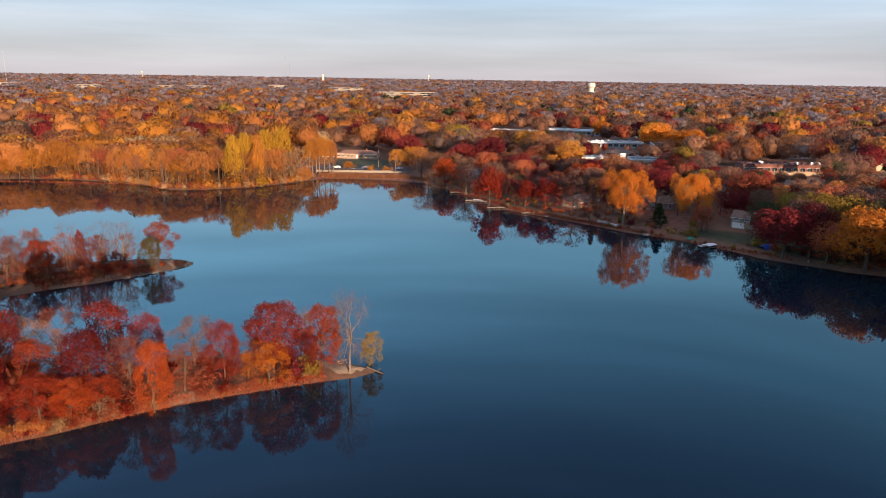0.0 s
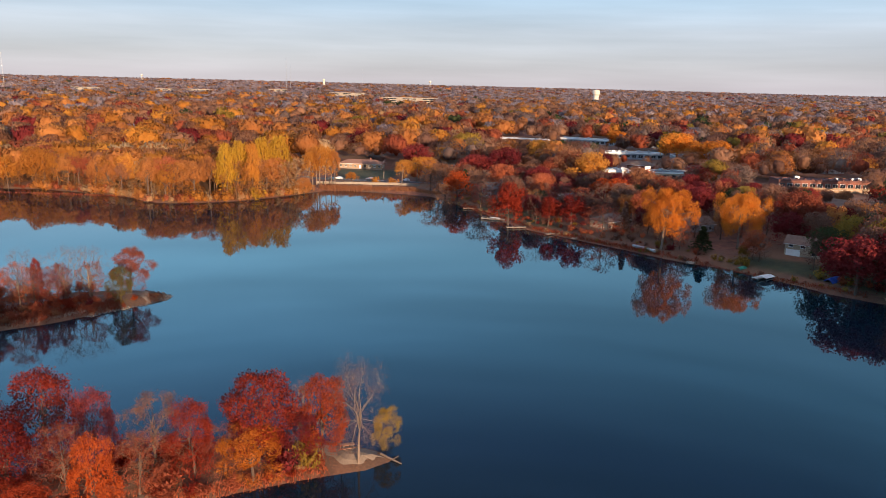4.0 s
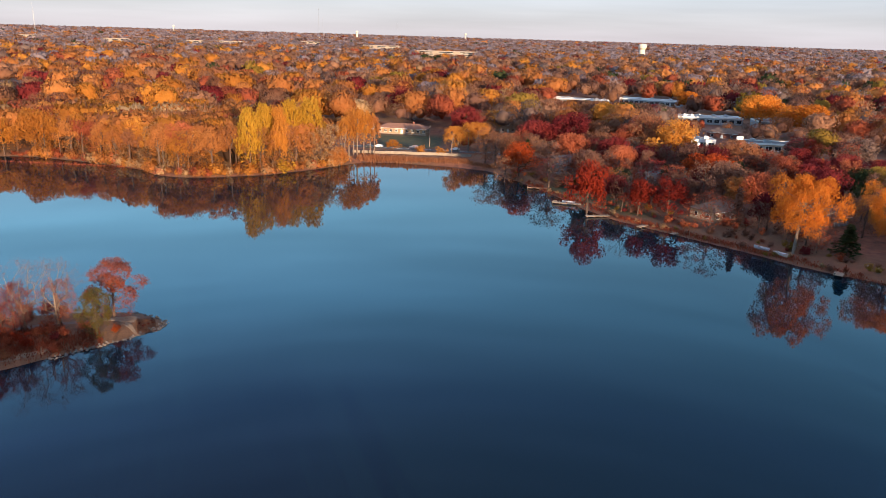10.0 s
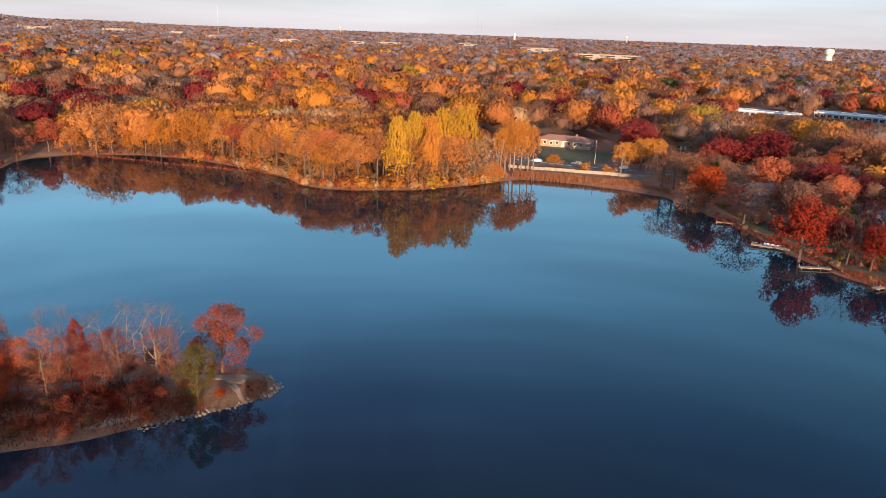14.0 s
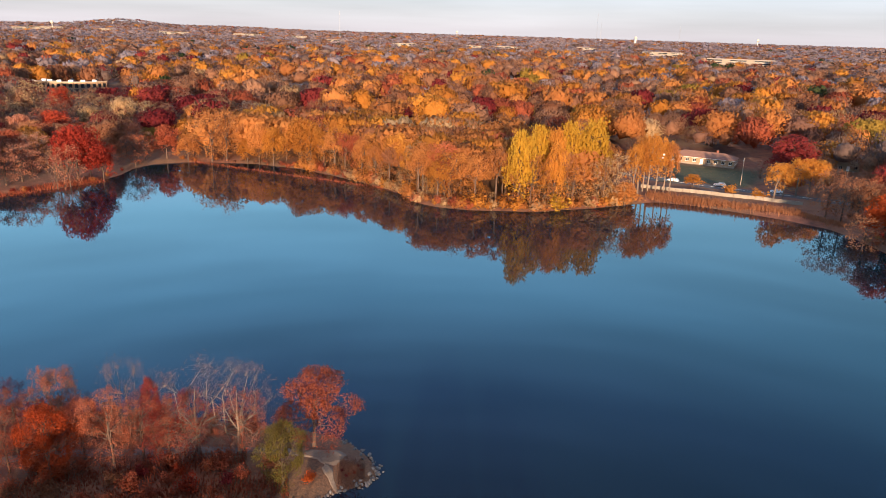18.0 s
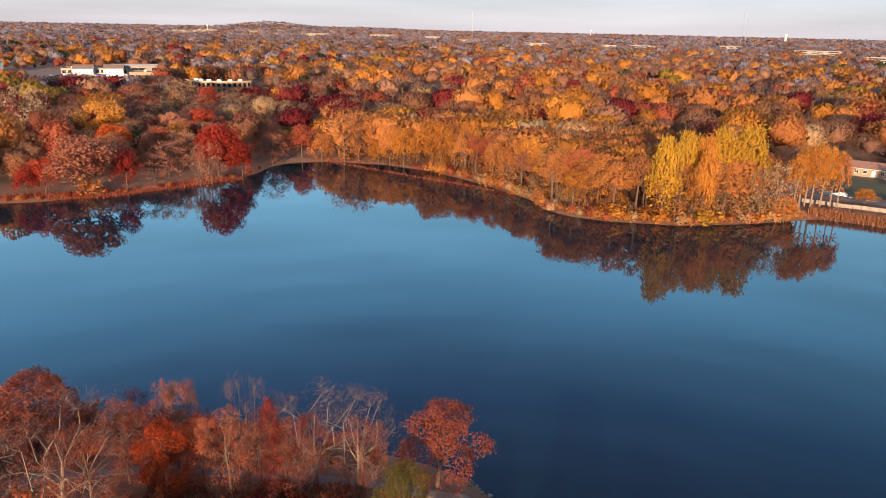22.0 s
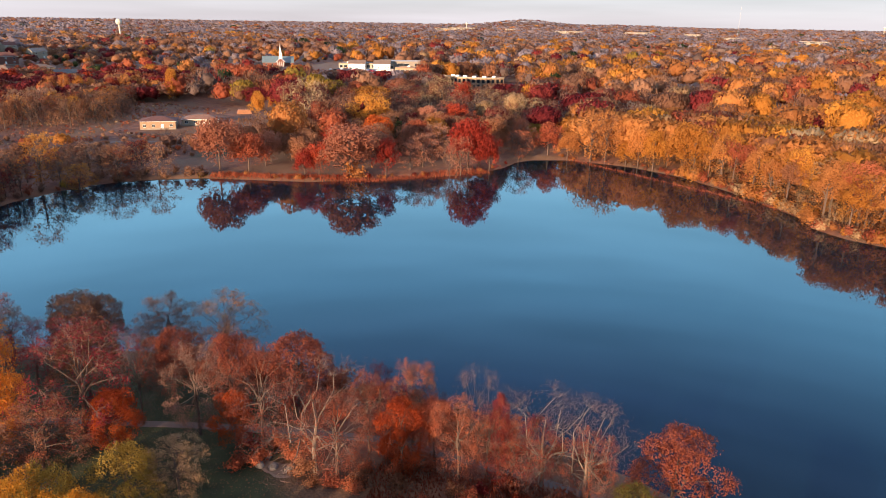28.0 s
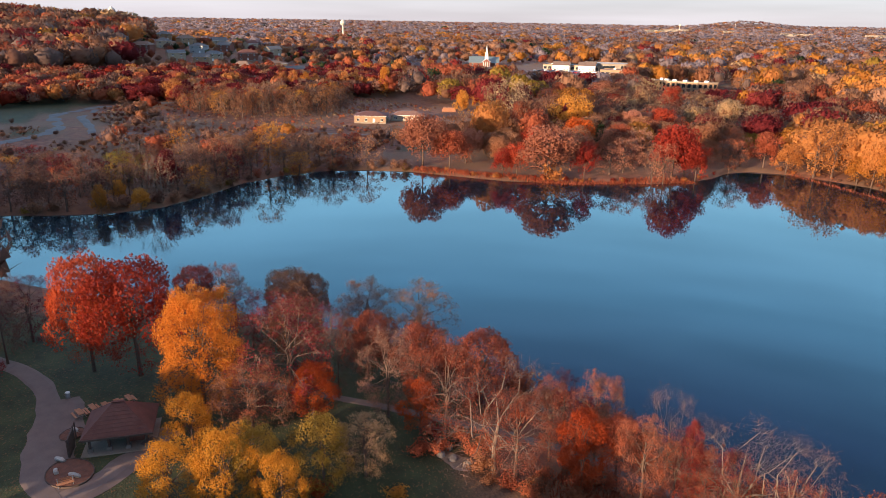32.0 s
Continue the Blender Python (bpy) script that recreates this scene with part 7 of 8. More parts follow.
def is_free(q, own=0.0, margin=0.0):
    ok = np.ones(len(q), bool)
    for x, y, r in CLEAR:
        ok &= np.hypot(q[:, 0] - x, q[:, 1] - y) > r + margin
    if own:
        for x, y, w in PLANTED:
            ok &= np.hypot(q[:, 0] - x, q[:, 1] - y) > w * own
    return ok


def choose(rng, mix):
    names = list(mix)
    w = np.array([mix[k] for k in names], float)
    return names[rng.choice(len(names), p=w / w.sum())]


def thicket(seed, poly, step, mix, kinds, heights, level=1, where="in the lakeside wood", group="lakeside wood", own=0.35, joined=""):
    rng = np.random.default_rng(seed)
    q = scatter(rng, poly, step)
    q = q[is_free(q, own)]
    for x, y in q:
        k = choose(rng, kinds)
        h = float(under_view(x, y, rng.uniform(*heights) * (0.28 if k == "shrub" else 1)))
        plant(k, choose(rng, mix), x, y, h, rng.uniform(0.9, 1.2), level, where, group=group, joined=joined)


def fringe(seed, line, step, reach, mix, heights, level=1, where="along the bank", group="bank shrubs", kind="shrub", joined="bank_shrubs"):
    """Shrubs in a loose row along a stretch of bank."""
    rng = np.random.default_rng(seed)
    p = np.array(line, float)
    s = np.r_[0, np.cumsum(np.hypot(*np.diff(p, axis=0).T))]
    for t in np.arange(0, s[-1], step):
        x, y = np.interp(t, s, p[:, 0]) + rng.uniform(-reach, reach), np.interp(t, s, p[:, 1]) + rng.uniform(-reach, reach)
        q = np.array([[x, y]])
        if poly_distance(q[:, 0], q[:, 1], LAKE)[0] > 0.15 and is_free(q)[0]:
            plant(kind, choose(rng, mix), x, y, rng.uniform(*heights), rng.uniform(0.9, 1.4), level, where, group=group, joined="" if level == 0 else joined)


def stand(seed, name, words, mix, poly, step, heights, sprays=120, own=0.35):
    """A wood seen from far or hidden behind the shore, one mesh for each of its colours."""
    rng = np.random.default_rng(seed)
    q = scatter(rng, poly, step)
    q = q[is_free(q, own)]
    crowns = [clump(300 + seed + j, sprays, rng.uniform(0.95, 1.3)) for j in range(4)]
    twigs = [clump(340 + seed + j, sprays, rng.uniform(0.9, 1.2), True, True) for j in range(3)]
    hue = np.array([choose(rng, mix) for _ in q])
    for nm in mix:
        m = hue == nm
        wood_mesh(name, f"{WORD[nm]} {words}", nm, np.column_stack([q[m], lie(q[m, 0], q[m, 1]) - 0.2, rng.uniform(*heights, m.sum())]),
                  twigs[:2] if nm == "ash" else twigs + crowns if nm in ("mauve", "copper") else crowns, rng.uniform(0, 1, m.sum()))


# the wooded hill, the scrub of the meadow and the streets below the hill
stand(50, "hill_wood", "trees of the wooded hill", {"mauve": 3, "ash": 2, "crimson": 1.4, "rust": 2, "dusk": 4, "orange": 0.8, "gold": 0.4}, [(-620, -60), (-600, 40), (-640, 110), (-720, 100), (-800, 112), (-900, 110), (-1080, 60), (-1100, -160), (-800, -200)], 11.5, (14, 19.5), 80)
BELT = [(-480, 40), (-500, 80), (-498, 130), (-476, 160), (-478, 200), (-500, 235), (-500, 270), (-540, 310), (-640, 300), (-640, 200), (-620, 110), (-600, 20)]
stand(51, "belt_wood", "trees in the belt behind the dry meadow", {"crimson": 4, "red": 1.2, "rust": 2.4, "mauve": 2.2, "dusk": 2, "orange": 0.9, "copper": 1}, BELT, 7.6, (7.5, 11.5), 130)
# slender trees along the front of the belt
SLIM = [
    ("tall", "orange", -530, 205, 15, 6, 1), ("tall", "orange", -526, 212, 16, 6, 1), ("tall", "gold", -522, 219, 15, 6, 1), ("tall", "orange", -526, 226, 14, 6, 1),
    ("tall", "orange", -505, 229, 12, 6, 1), ("tall", "rust", -520, 236, 14, 6, 1), ("tall", "orange", -522, 245, 15, 7, 1), ("tall", "orange", -526, 253, 14, 6, 1),
    ("tall", "gold", -538, 277, 16, 6, 1), ("sparse", "copper", -480, 164, 13, 7, 0), ("sparse", "orange", -468, 164, 10, 7, 0), ("sparse", "rust", -466, 174, 10, 7, 0),
    ("sparse", "dusk", -478, 180, 13, 7, 1), ("bare", "gold", -486, 190, 14, 7, 1), ("sparse", "dusk", -490, 198, 14, 7, 1), ("maple", "orange", -492, 138, 15, 12, 0),
    ("maple", "crimson", -484, 141, 12, 12, 0), ("oak", "crimson", -518, 125, 13, 13, 0), ("maple", "crimson", -500, 118, 11, 12, 0), ("sparse", "dusk", -500, 150, 13, 9, 0),
    ("oak", "crimson", -447, 300, 12, 14, 0), ("sparse", "copper", -436, 320, 15, 11, 1), ("sparse", "dusk", -424, 330, 15, 11, 1), ("maple", "gold", -430, 303, 10, 7, 0),
]
plant_row(SLIM, 1, "in the belt behind the dry meadow", "belt trees")
stand(52, "meadow_scrub", "low scrub of the dry meadow", {"rust": 2, "dusk": 5, "mauve": 3}, [(-296, 70), (-290, 120), (-300, 150), (-330, 178), (-330, 215), (-352, 240), (-392, 220), (-402, 150), (-420, 128), (-500, 125), (-500, 108), (-410, 78), (-400, 50), (-340, 40)], 5.5, (0.9, 2.4), 38, 0.0)
stand(54, "meadow_scrub", "thin trees standing in the dry meadow", {"rust": 3, "copper": 3, "mauve": 3, "gold": 0.4}, [(-300, 80), (-300, 150), (-330, 178), (-330, 215), (-345, 235), (-372, 225), (-385, 150), (-400, 128), (-480, 130), (-490, 112), (-410, 110), (-360, 110), (-340, 60)], 19, (5, 8), 150, 0.1)
stand(53, "hill_wood", "trees between the hill houses", {"mauve": 3, "dusk": 3, "crimson": 1.6, "rust": 2, "copper": 1, "green": 1.6, "orange": 0.8}, [(-640, 110), (-640, 280), (-900, 300), (-950, 120), (-800, 112)], 13, (4.5, 8), 90)
stand(58, "meadow_scrub", "knee-high dry weeds of the western meadow", {"dusk": 4, "copper": 2, "rust": 2, "mauve": 3, "straw": 1}, [(-330, 60), (-330, 215), (-352, 240), (-385, 262), (-440, 285), (-498, 255), (-478, 195), (-474, 160), (-496, 128), (-500, 100), (-410, 78), (-400, 50)], 3.4, (0.5, 1.5), 8, 0.0)
# the wooded point across the lake, its trunks and the low growth at the water
POINT = [(-262, 350), (-228, 371), (-187, 367), (-150, 353), (-130, 341), (-98, 353), (-73, 382), (-84, 398), (-110, 418), (-150, 424), (-200, 420), (-262, 400)]
FRONT = [(-205, 371.5), (-187, 367), (-150, 353), (-130, 341), (-98, 353), (-73, 382), (-86, 386), (-104, 370), (-130, 357), (-152, 368), (-190, 381), (-205, 382)]
FLANK = [(-262, 350), (-228, 371), (-205, 371.5), (-205, 382), (-230, 384), (-262, 368)]
BACK = [(-262, 368), (-230, 384), (-190, 381), (-152, 368), (-130, 357), (-104, 370), (-86, 386), (-84, 398), (-110, 418), (-150, 424), (-200, 420), (-262, 400)]
FALL = {"gold": 3.6, "orange": 5, "rust": 0.8, "straw": 0.4, "copper": 1.4}
thicket(1, FRONT, 6.0, FALL, {"canopy": 6, "tall": 1.2, "sparse": 1.4}, (13, 18), where="on the wooded point", group="wooded point trees", own=0.3)
stand(10, "point_wood", "trees in the heart of the wooded point", FALL, BACK, 8.0, (14, 19), 640, 0.3)
thicket(60, FLANK, 7.2, {"orange": 3, "gold": 1.6, "rust": 2.2, "copper": 2, "salmon": 2, "straw": 0.8}, {"canopy": 2.5, "maple": 2, "sparse": 3.5}, (8, 15), where="on the flank of the wooded point", group="wooded point trees", own=0.4)
fringe(61, [(-256, 357.5), (-240, 366), (-228, 370.8), (-207, 371.8)], 2.4, 1.2, {"rust": 3, "orange": 2, "mauve": 2}, (0.8, 2.2), where="at the foot of the wooded point")
fringe(11, [(-207, 371.8), (-187, 367.2), (-165, 359.8), (-150, 352.8), (-140, 343.8), (-130, 341.3), (-120, 342.8), (-108, 348.3), (-98, 352.8), (-93, 358.8), (-83, 367.8), (-73.5, 380.5)], 1.5, 0.9, {"orange": 4, "gold": 3, "straw": 2, "rust": 2}, (2.2, 5.0), where="at the foot of the wooded point")
fringe(12, [(-205, 374), (-187, 373), (-150, 359), (-130, 347), (-100, 358), (-80, 380)], 3.0, 2.5, {"orange": 3, "gold": 4, "straw": 2}, (3.5, 8.0), where="at the foot of the wooded point", kind="sparse")
# western shore
thicket(2, [(-300, 236), (-252, 300), (-251, 315), (-262, 345), (-290, 372), (-350, 350), (-350, 290), (-332, 262)], 11, {"scarlet": 0.8, "rust": 2.5, "copper": 4, "salmon": 4, "dusk": 3, "orange": 1},
        {"oak": 2, "maple": 1, "sparse": 5}, (9, 14), where="on the western shore", group="western shore trees", own=0.45)
WEST = [(-352, 290), (-352, 350), (-292, 374), (-300, 420), (-370, 440), (-440, 410), (-446, 330), (-400, 305)]
thicket(59, WEST, 12.5, {"rust": 1.5, "copper": 3, "mauve": 2, "dusk": 5, "salmon": 3.5, "crimson": 1.8, "scarlet": 0.6, "straw": 1.2}, {"sparse": 5, "bare": 1.5, "oak": 0.8}, (11, 16), where="in the wood behind the western shore", own=0.4, joined="west_wood")
fringe(13, [(-298, 222), (-272, 252), (-260, 285), (-251, 300), (-252, 316), (-262, 340)], 3.2, 1.6, {"rust": 4, "red": 2, "orange": 3}, (0.8, 2.2), where="on the western shore")
fringe(14, [(-272, 88), (-268, 106), (-266, 121), (-270, 135), (-282, 149), (-296, 161), (-305, 176), (-309, 190), (-306, 205), (-299, 221)], 2.2, 2.2, {"mauve": 4, "dusk": 3, "olive": 0.8, "rust": 2}, (1.8, 4.2), where="on the shaded inlet shore")
thicket(15, [(-262, 60), (-270, 120), (-284, 148), (-306, 176), (-310, 205), (-326, 205), (-322, 165), (-300, 130), (-296, 80), (-280, 50)], 6.6, {"mauve": 5, "dusk": 2, "rust": 2, "olive": 0.5, "crimson": 1.2},
        {"sparse": 5, "bare": 2}, (8, 13), where="on the shaded inlet shore", own=0.3, joined="inlet_wood")
thicket(62, [(-428, 150), (-420, 195), (-422, 215), (-470, 240), (-500, 232), (-478, 198), (-476, 160), (-490, 138), (-460, 138)], 6.5, {"copper": 3, "dusk": 4, "mauve": 3, "gold": 0.7, "orange": 1, "rust": 1}, {"sparse": 4, "bare": 3, "tall": 0.6}, (7, 13),
        where="along the back of the dry meadow", own=0.3, joined="meadow_edge_trees")
thicket(16, MEADOW, 22, {"rust": 3, "copper": 4, "olive": 1, "mauve": 3}, {"sparse": 2, "shrub": 5}, (6, 9), where="in the dry western meadow", own=0.3, joined="meadow_shrubs")
# eastern shore
thicket(3, [(-2, 372), (16, 345), (32, 312), (62, 280), (98, 250), (142, 212), (200, 200), (230, 300), (160, 400), (20, 440), (-10, 400)], 10.5,
        {"red": 0.5, "crimson": 2, "rust": 3, "copper": 1.2, "mauve": 6, "ash": 0.9, "orange": 1.0, "olive": 0.4, "green": 0.9, "gold": 0.3}, {"oak": 3, "maple": 2, "sparse": 4, "spruce": 0.5}, (9, 15),
        where="behind the eastern shore", group="eastern shore trees", own=0.5)
fringe(17, [(-4, 369), (4, 353), (15, 331), (29, 302.5), (50, 281.5), (69, 261.5), (93, 240), (112, 217.5), (134, 203.5)], 3.4, 0.9, {"rust": 3, "straw": 3, "mauve": 2, "olive": 1.5}, (0.6, 1.9), where="on the eastern bank")
thicket(55, [(20, 348), (36, 312), (66, 282), (98, 250), (118, 228), (124, 234), (104, 256), (72, 290), (46, 316), (30, 350)], 6.5, {"rust": 3, "mauve": 4, "crimson": 1.5, "olive": 1}, {"sparse": 3, "shrub": 4}, (6, 9), where="behind the eastern bank", group="eastern shore trees", own=0.3)
fringe(56, [(0, 372), (9, 355), (21, 333), (35, 306), (55, 286), (74, 266), (98, 244), (117, 222), (139, 208)], 2.2, 2.6, {"mauve": 3, "rust": 3, "olive": 1.5, "crimson": 1}, (1.0, 2.8), where="behind the eastern bank")
stand(57, "hill_wood", "tall trees round the hill tank", {"mauve": 2, "dusk": 3, "straw": 1}, [(-845, 60), (-850, 105), (-885, 115), (-885, 55)], 9, (18, 23), 200)
# unseen woods added south-east of the lake to shade its corner
stand(18, "south_wood", "unseen shade trees added behind the south-east bank", {"mauve": 2, "rust": 1, "crimson": 1}, [(135, 200), (165, 185), (200, 140), (260, 120), (270, 230), (200, 260)], 9.0, (13, 18), 60)
stand(17, "south_wood", "tall unseen trees added to shade the south-east bank", {"mauve": 2, "rust": 2, "crimson": 1, "olive": 1}, [(136, 201), (140, 192), (133, 172), (118, 148), (105, 122), (100, 92), (130, 60), (190, 60), (200, 190), (150, 205)], 8.0, (16, 21), 60)
stand(19, "south_wood", "unseen shade woods added beyond the south-east bank", {"mauve": 1, "rust": 1}, [(192, -10), (240, -40), (260, 110), (205, 130), (195, 60)], 11, (14, 19), 60)
thicket(42, [(112, 224), (118, 215), (134, 206), (165, 190), (195, 185), (195, 240), (150, 262), (126, 250)], 8.0, {"mauve": 4, "copper": 2, "rust": 2, "crimson": 1.5, "olive": 1.5, "green": 1}, {"oak": 3, "sparse": 3, "maple": 1}, (13, 19),
        where="on the south-east bank", group="eastern shore trees", own=0.4)
# low growth on the two near points
fringe(20, [(-74, 95.5), (-61, 102), (-47, 112), (-30, 120), (-23, 123)], 1.25, 1.0, {"orange": 3, "rust": 4, "red": 2, "straw": 1}, (0.8, 2.4), 0, "on the near wooded point", "near point shrubs")
fringe(21, [(-84, 112), (-66, 116), (-50, 121), (-36, 127), (-28, 129)], 2.2, 1.5, {"red": 3, "rust": 4, "crimson": 2}, (1.8, 4.5), 0, "on the near wooded point", "near point shrubs")
fringe(22, [(-70, 105), (-55, 111), (-40, 119)], 2.4, 3.0, {"red": 4, "rust": 3}, (2.0, 4.0), 0, "on the near wooded point", "near point shrubs")
thicket(41, [(-112, 172), (-92, 190), (-86, 200), (-104, 200), (-130, 186), (-140, 172), (-124, 166)], 3.3, {"rust": 5, "copper": 2, "red": 1.5, "crimson": 1}, {"shrub": 1}, (5, 10), 0, "on the second point", "second point shrubs", 0.1)
fringe(23, [(-108, 176), (-98, 182), (-90, 189), (-85, 194)], 2.2, 2.6, {"rust": 5, "copper": 3, "crimson": 1}, (0.6, 1.8), 0, "on the second point", "second point shrubs")
fringe(24, [(-158, 168), (-146, 179), (-132, 188), (-118, 196), (-104, 201), (-92, 205)], 2.6, 1.6, {"rust": 5, "copper": 4, "crimson": 1, "red": 1}, (1.2, 4.0), 0, "on the second point", "second point shrubs")
fringe(25, [(-77.6, 203.0), (-79.3, 200.8)], 0.4, 0.8, {"rust": 2, "crimson": 1}, (0.35, 0.6), 0, "on the second point", "second point shrubs")
thicket(26, [(-170, 158), (-150, 178), (-136, 187), (-128, 182), (-142, 164), (-160, 145), (-180, 130), (-186, 140)], 8.5, {"rust": 3, "copper": 4, "red": 1.5, "crimson": 1.5, "mauve": 1}, {"sparse": 4, "oak": 1}, (9, 13), 0,
        "on the park shore", "park trees", 0.5)
thicket(27, [(-118, 166), (-112, 150), (-104, 125), (-118, 112), (-124, 135), (-124, 160)], 7.5, {"olive": 3, "gold": 2, "straw": 2, "copper": 1}, {"maple": 2, "sparse": 2, "shrub": 3}, (7, 10), 0, "in the park", "park trees", 0.5)
# added out of view to throw shade on the inlet and the park
stand(29, "south_wood", "unseen woods added south of the park for shade", {"rust": 1, "mauve": 1}, [(-300, 20), (-240, 40), (-226, 86), (-200, 108), (-150, 84), (-150, 20), (-240, -30)], 11, (14, 18), 60)

# two more added stands, out of view, that keep the park ground shaded
stand(28, "south_wood", "low unseen shade trees added by the near point", {"rust": 1, "mauve": 1}, [(-112, 118), (-112, 100), (-90, 98), (-76, 100), (-70, 106), (-80, 116), (-96, 117)], 5.5, (7.5, 9), 40)
stand(30, "south_wood", "unseen trees added to shade the picnic shelter", {"mauve": 1, "rust": 1}, [(-160, 55), (-132, 58), (-118, 82), (-121, 106), (-150, 100), (-172, 80)], 6.4, (11.5, 13.5), 60)


def blades(name, label, colour, lines, seed):
    """Reeds and tall dry grass: thin bent blades along stretches of bank. Each row: x0 y0 x1 y1 width count height."""
    rng = np.random.default_rng(seed)
    vs, n = [], 0
    for x0, y0, x1, y1, w, k, h in lines:
        t = rng.uniform(0, 1, k)
        off = rng.normal(0, w / 2, k)
        L = math.hypot(x1 - x0, y1 - y0)
        x, y = x0 + (x1 - x0) * t - (y1 - y0) / L * off, y0 + (y1 - y0) * t + (x1 - x0) / L * off
        z = np.maximum(lie(x, y), -0.3)
        hh = h * rng.uniform(0.6, 1.2, k)
        a, b = rng.uniform(0, 6.28, k), rng.uniform(0.05, 0.3, k) * hh
        ux, uy = np.cos(a) * 0.09, np.sin(a) * 0.09
        c, d = rng.uniform(0, 6.28, k), hh
        vs.append(np.stack([np.stack([x - ux, y - uy, z], 1), np.stack([x + ux, y + uy, z], 1), np.stack([x + ux * 0.6 + np.cos(c) * b * 0.4, y + uy * 0.6 + np.sin(c) * b * 0.4, z + d * 0.6], 1),
                            np.stack([x + np.cos(c) * b, y + np.sin(c) * b, z + d], 1)], 1).reshape(-1, 3))
        n += k
    v = np.concatenate(vs)
    me = bpy.data.meshes.new(name)
    me.from_pydata(v.tolist(), [], np.arange(4 * n).reshape(-1, 4).tolist())
    me.materials.append(LEAF[colour])
    return tagged(new(name, me), label, "reeds", kind="stuff")


blades("shore_reeds", "dry copper reeds below the retaining wall", "copper", [(-70, 391, -45, 391.5, 3.2, 1900, 1.9), (-45, 391.5, -20, 389.5, 3.2, 1700, 1.7), (-22, 389, -8, 380, 2.2, 700, 1.4)], 31)
blades("bank_grass", "rusty dry grass on the banks of the near point", "rust", [(-72, 96, -46, 112.5, 1.8, 2600, 0.5), (-46, 112.5, -22, 123.5, 1.6, 1800, 0.45)], 32)
blades("point_grass", "dry brown grass on the second point", "rust", [(-108, 177, -84, 196, 3.0, 4200, 0.5), (-112, 181, -92, 198, 3.0, 2000, 0.5)], 33)
blades("bed_grass", "low reddish grass on the round bed at the tip", "mauve", [(-80, 201.2, -77, 202.8, 2.2, 2600, 0.22)], 36)
blades("east_grass", "dry rusty grass along the eastern bank", "rust", [(30, 301.5, 69, 262, 1.4, 1800, 0.9), (69, 262, 112, 218, 1.2, 1300, 0.7), (3, 354, 30, 301.5, 1.2, 900, 0.7)], 34)
blades("west_grass", "rusty dry grass along the western shore", "rust", [(-298, 222, -262, 268, 2.5, 2400, 1.0), (-262, 268, -252, 314, 2.5, 2000, 1.0), (-255, 360, -150, 356, 1.5, 1000, 1.0)], 35)


def shore_stones():
    """Rounded stones round the tip of the second point."""
    r = root_at("shore_stones", -78, 203, 0, z=0)
    rng = random.Random(9)
    protos = []
    for k in range(4):
        bm = bmesh.new()
        bmesh.ops.create_icosphere(bm, subdivisions=1, radius=1)
        for v in bm.verts:
            v.co *= 1 + 0.3 * noise.noise(v.co * 1.3 + Vector((k * 5, 0, 0)))
        me = bpy.data.meshes.new("stone")
        bm.to_mesh(me)
        bm.free()
        me.materials.append(STONE)
        protos.append(me)
    tip = [(-89, 187), (-83.7, 192.7), (-79.6, 197.1), (-76.1, 201.7), (-75.6, 204.5), (-78.5, 207), (-84, 209)]
    for i in range(150):
        s = rng.uniform(0, len(tip) - 1.01)
        a, b, t = tip[int(s)], tip[int(s) + 1], s % 1
        x, y = a[0] + (b[0] - a[0]) * t + rng.gauss(0, 0.35), a[1] + (b[1] - a[1]) * t + rng.gauss(0, 0.35)
        k = rng.uniform(0.14, 0.42)
        o = new("stone", rng.choice(protos))
        o.parent = r
        o.matrix_local = Matrix.LocRotScale((x + 78, y - 203, max(float(lie(x, y)), -0.1) + 0.05), Euler((rng.uniform(0, 3), rng.uniform(0, 3), rng.uniform(0, 3))), (k, k * 0.8, k * 0.6))
    return tagged(r, "line of rounded pale shore stones at the second point", "stones")


shore_stones()


def fallen_log(x, y, rz, L):
    r = root_at("fallen_trunk", x, y, rz, z=0.25)
    part("trunk", rod((0, 0, 0.1), (L, 0, -0.15), 0.2, 0.1, 7), BARK_PALE, r)
    part("stub", rod((L * 0.6, 0, 0), (L * 0.75, 0.7, 0.5), 0.07, 0.03, 5), BARK_PALE, r)
    return tagged(r, "pale fallen tree trunk lying at the water", "log")


fallen_log(-14.5, 128, -35, 4.0)


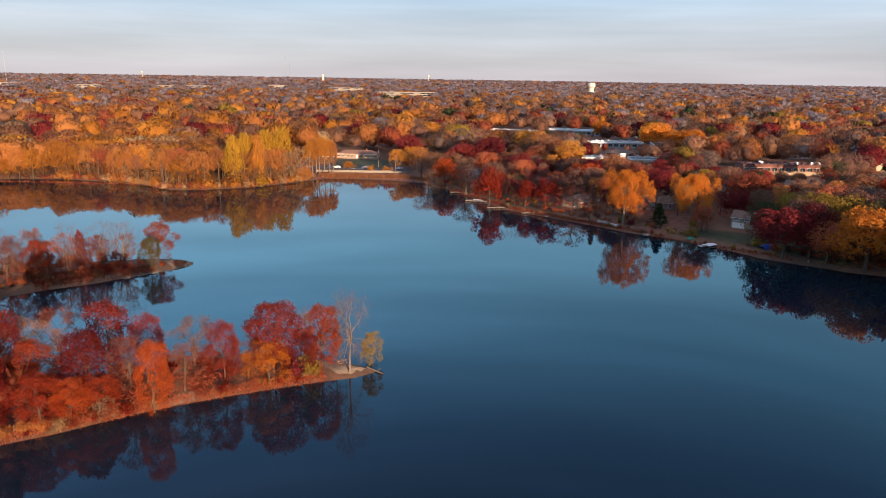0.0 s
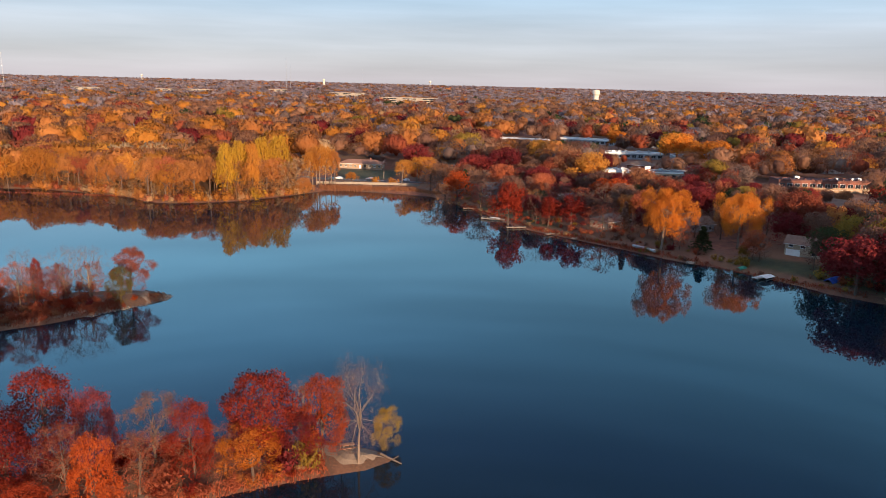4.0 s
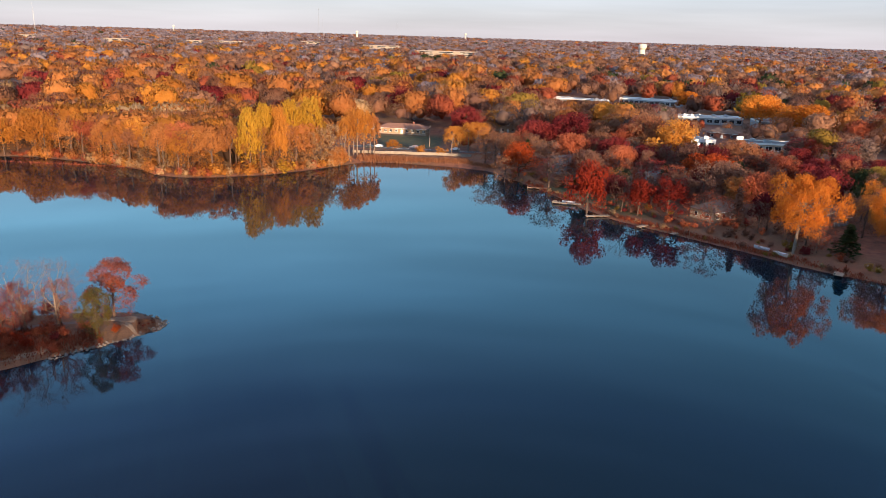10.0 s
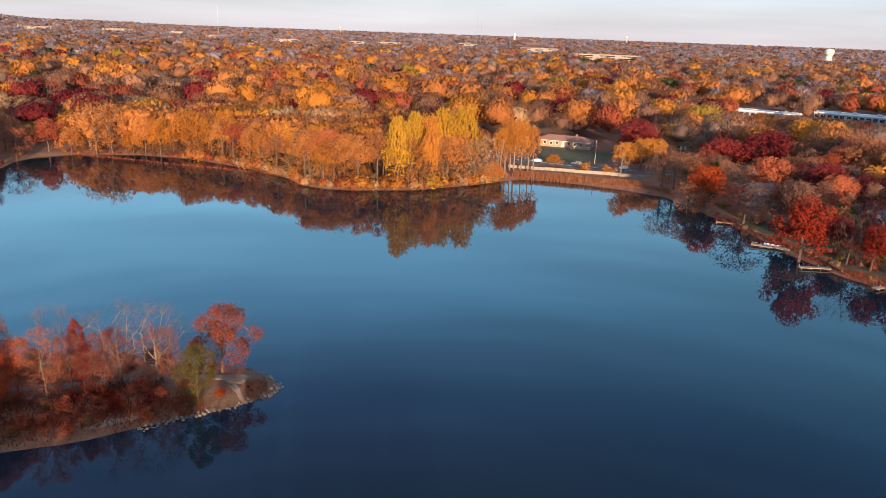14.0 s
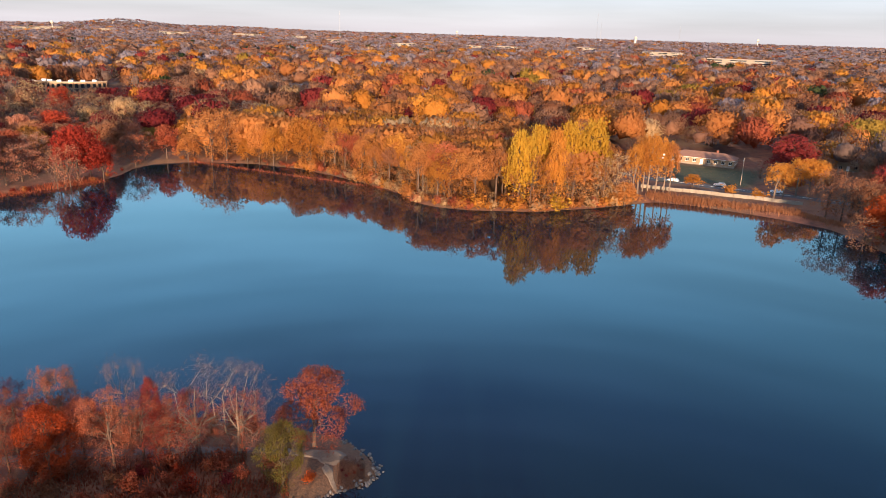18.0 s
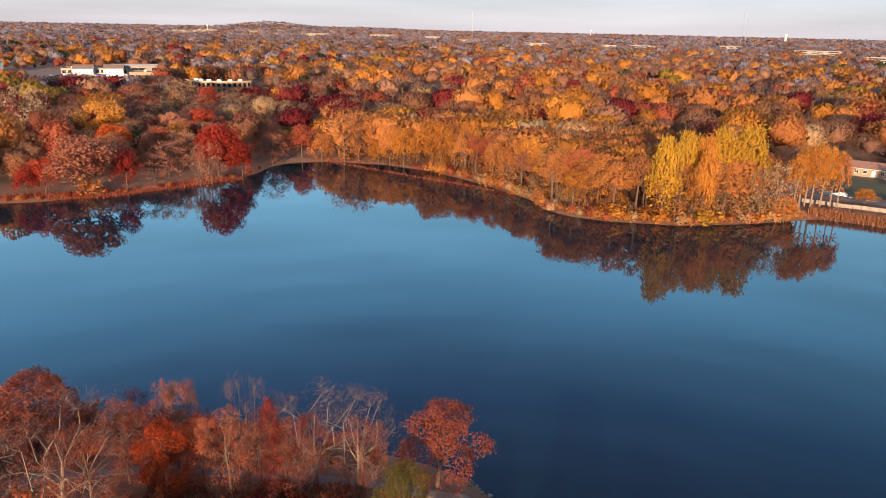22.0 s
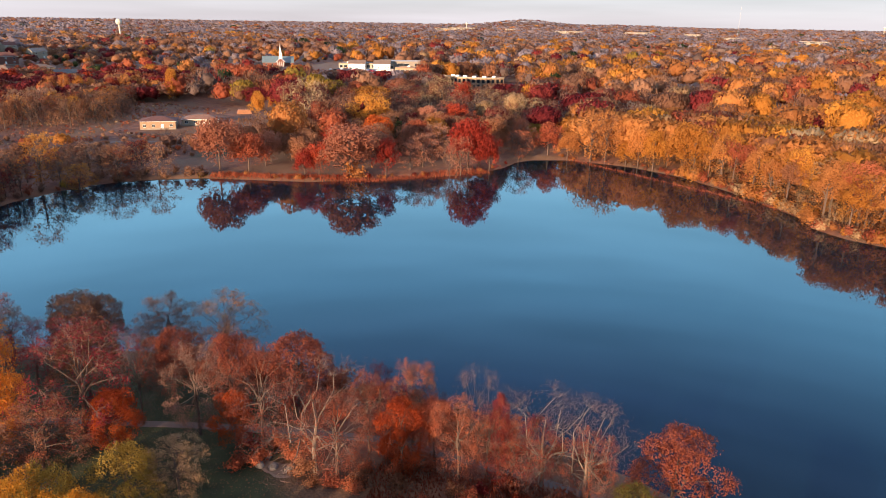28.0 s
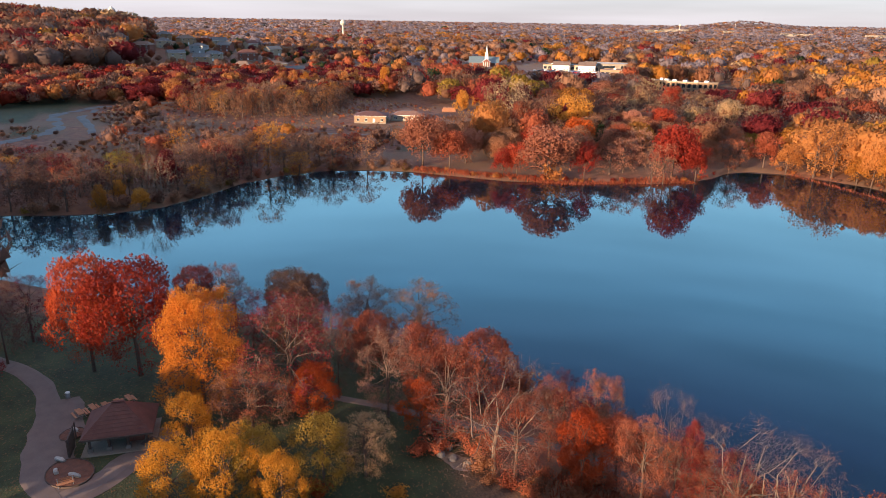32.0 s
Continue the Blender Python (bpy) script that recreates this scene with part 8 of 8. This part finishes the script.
def far_woods():
    """All the woods and street trees beyond the shores, in bands of lessening detail; haze is put into the far colours.
    """
    rng = np.random.default_rng(77)
    bands = [(170, 430, 13.5, 760, (12, 19.0)), (430, 640, 14.0, 250, (12, 18.5)), (640, 1250, 19.0, 60, (12, 17)), (1250, 2500, 26.0, 18, (12, 16)), (2500, 4900, 46.0, 12, (12, 15))]
    names = ["gold", "orange", "rust", "copper", "mauve", "crimson", "olive", "straw", "green", "ash", "dusk", "slate"]
    # east: dull mauve trees, the mix darkened further to imitate shade there
    north, east = np.array([2.2, 3.4, 2.0, 4.5, 2.0, 0.7, 0.3, 0.6, 0.2, 0.3, 6.0, 0]), np.array([0.5, 1.1, 2.6, 1.2, 7.0, 0.9, 0.5, 0.1, 0.9, 2.0, 2.0, 0])
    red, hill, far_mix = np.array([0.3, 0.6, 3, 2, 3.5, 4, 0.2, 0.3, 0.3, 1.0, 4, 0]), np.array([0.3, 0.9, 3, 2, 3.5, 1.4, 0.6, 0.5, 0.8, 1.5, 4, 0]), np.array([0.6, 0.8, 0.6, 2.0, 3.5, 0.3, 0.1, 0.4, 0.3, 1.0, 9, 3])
    # far_mix and rim lean to grey and mauve to imitate haze
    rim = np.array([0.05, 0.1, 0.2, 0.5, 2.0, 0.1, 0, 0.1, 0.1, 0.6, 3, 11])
    for bi, (r0, r1, step, sprays, hs) in enumerate(bands):
        g = np.arange(-r1, r1, step)
        gx, gy = np.meshgrid(g, g)
        q = np.stack([gx.ravel() - 40, gy.ravel() + 140], 1) + rng.uniform(-0.45, 0.45, (gx.size, 2)) * step
        r, az = np.hypot(q[:, 0] + 40, q[:, 1] - 140), np.degrees(np.arctan2(-(q[:, 0] + 40), q[:, 1] - 140))
        q = q[(r > r0) & (r < r1) & (az > -50) & (az < 118)]
        if bi < 2:
            q = q[poly_distance(q[:, 0], q[:, 1], LAKE) > 30]
            q = q[poly_distance(q[:, 0], q[:, 1], MEADOW) > 0]
            q = q[poly_distance(q[:, 0], q[:, 1], np.array([(-395, 40), (-510, 40), (-510, 130), (-470, 165), (-480, 200), (-500, 235), (-500, 262), (-430, 290), (-385, 290), (-360, 262)], float)) > 4]
            q = q[poly_distance(q[:, 0], q[:, 1], np.array(BELT, float)) > 0]
            q = q[poly_distance(q[:, 0], q[:, 1], np.array(WEST, float)) > 0]
        if bi < 3:
            q = q[poly_distance(q[:, 0], q[:, 1], np.array([(-470, 20), (-505, 130), (-470, 190), (-480, 250), (-540, 300), (-620, 280), (-900, 300), (-950, 120), (-1080, 60), (-1100, -160), (-800, -200), (-600, -60)], float)) > 0]
        if bi < 2:
            q = q[poly_distance(q[:, 0], q[:, 1], np.array(POINT, float)) > 2]
            q = q[poly_distance(q[:, 0], q[:, 1], np.array([(-2, 372), (62, 280), (142, 212), (200, 200), (230, 300), (160, 400), (20, 440), (-10, 400)], float)) > 0]
        q = q[is_free(q, 0.4 if bi < 2 else 0, 4.0)]
        gap = bumpy(q[:, 0] * 1.7 + 40, q[:, 1] * 1.7) + rng.normal(0, 0.25, len(q))
        q = q[gap > (-1.05 if bi < 3 else -1.5)]
        z = lie(q[:, 0], q[:, 1]) - 0.2
        tint = bumpy(q[:, 0] * 0.55, q[:, 1] * 0.55 + 90) + rng.normal(0, 0.6, len(q))
        x, y = q[:, :1], q[:, 1:]
        w = north[None] + smooth(-40, 120, x) * (east - north)[None]
        k = smooth(-255, -320, x) * smooth(560, 470, y)
        w = w * (1 - k) + k * red[None]
        k = smooth(-380, -460, x) * smooth(210, 120, y)
        w = w * (1 - k) + k * hill[None]
        # colours grey with distance, standing in for haze in the air
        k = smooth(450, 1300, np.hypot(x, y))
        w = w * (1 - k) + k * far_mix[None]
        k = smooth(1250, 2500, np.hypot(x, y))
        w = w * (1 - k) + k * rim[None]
        w[:, 0] *= np.exp(0.7 * tint)
        w[:, 1] *= np.exp(0.5 * tint)
        w[:, 4] *= np.exp(-0.6 * tint)
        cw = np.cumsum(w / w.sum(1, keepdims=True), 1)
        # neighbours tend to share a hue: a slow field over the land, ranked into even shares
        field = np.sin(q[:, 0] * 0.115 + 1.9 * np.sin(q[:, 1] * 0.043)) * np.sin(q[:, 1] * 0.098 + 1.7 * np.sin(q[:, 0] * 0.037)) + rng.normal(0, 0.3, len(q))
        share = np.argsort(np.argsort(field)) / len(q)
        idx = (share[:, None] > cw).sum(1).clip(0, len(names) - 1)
        town = smooth(-560, -620, q[:, 0]) * smooth(620, 560, q[:, 1])
        keep = rng.uniform(0, 1, len(q)) > 0.2 * town
        q, z, idx, town = q[keep], z[keep], idx[keep], town[keep]
        h = rng.uniform(*hs, len(q)) * (1 - 0.3 * town * (bi < 3)) * np.where(rng.uniform(0, 1, len(q)) < 0.12, 0.6, 1.0)
        h *= np.where(np.isin(idx, (0, 1)), 1.12, np.where(np.isin(idx, (3, 4, 7)), 0.9, 1.0))
        h *= np.where(idx == 9, 1.1, 1.0)
        h = under_view(q[:, 0], q[:, 1], h)
        keep = h > 3.0
        q, z, idx, h = q[keep], z[keep], idx[keep], h[keep]
        round_ones = [clump(200 + 10 * bi + j, sprays, rng.uniform(1.0, 1.35)) for j in range(7)]
        brushes = [clump(260 + 10 * bi + j, int(sprays * 1.5), rng.uniform(0.85, 1.2), True, True) for j in range(7)]
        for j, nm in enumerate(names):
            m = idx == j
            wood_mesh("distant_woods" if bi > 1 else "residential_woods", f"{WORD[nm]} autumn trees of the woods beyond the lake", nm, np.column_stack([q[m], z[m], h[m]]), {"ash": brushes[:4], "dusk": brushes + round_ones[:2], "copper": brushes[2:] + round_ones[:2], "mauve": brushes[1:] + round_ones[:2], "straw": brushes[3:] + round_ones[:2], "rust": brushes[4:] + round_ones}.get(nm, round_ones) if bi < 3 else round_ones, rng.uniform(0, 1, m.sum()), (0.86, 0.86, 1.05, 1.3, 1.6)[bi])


far_woods()
build_joined()
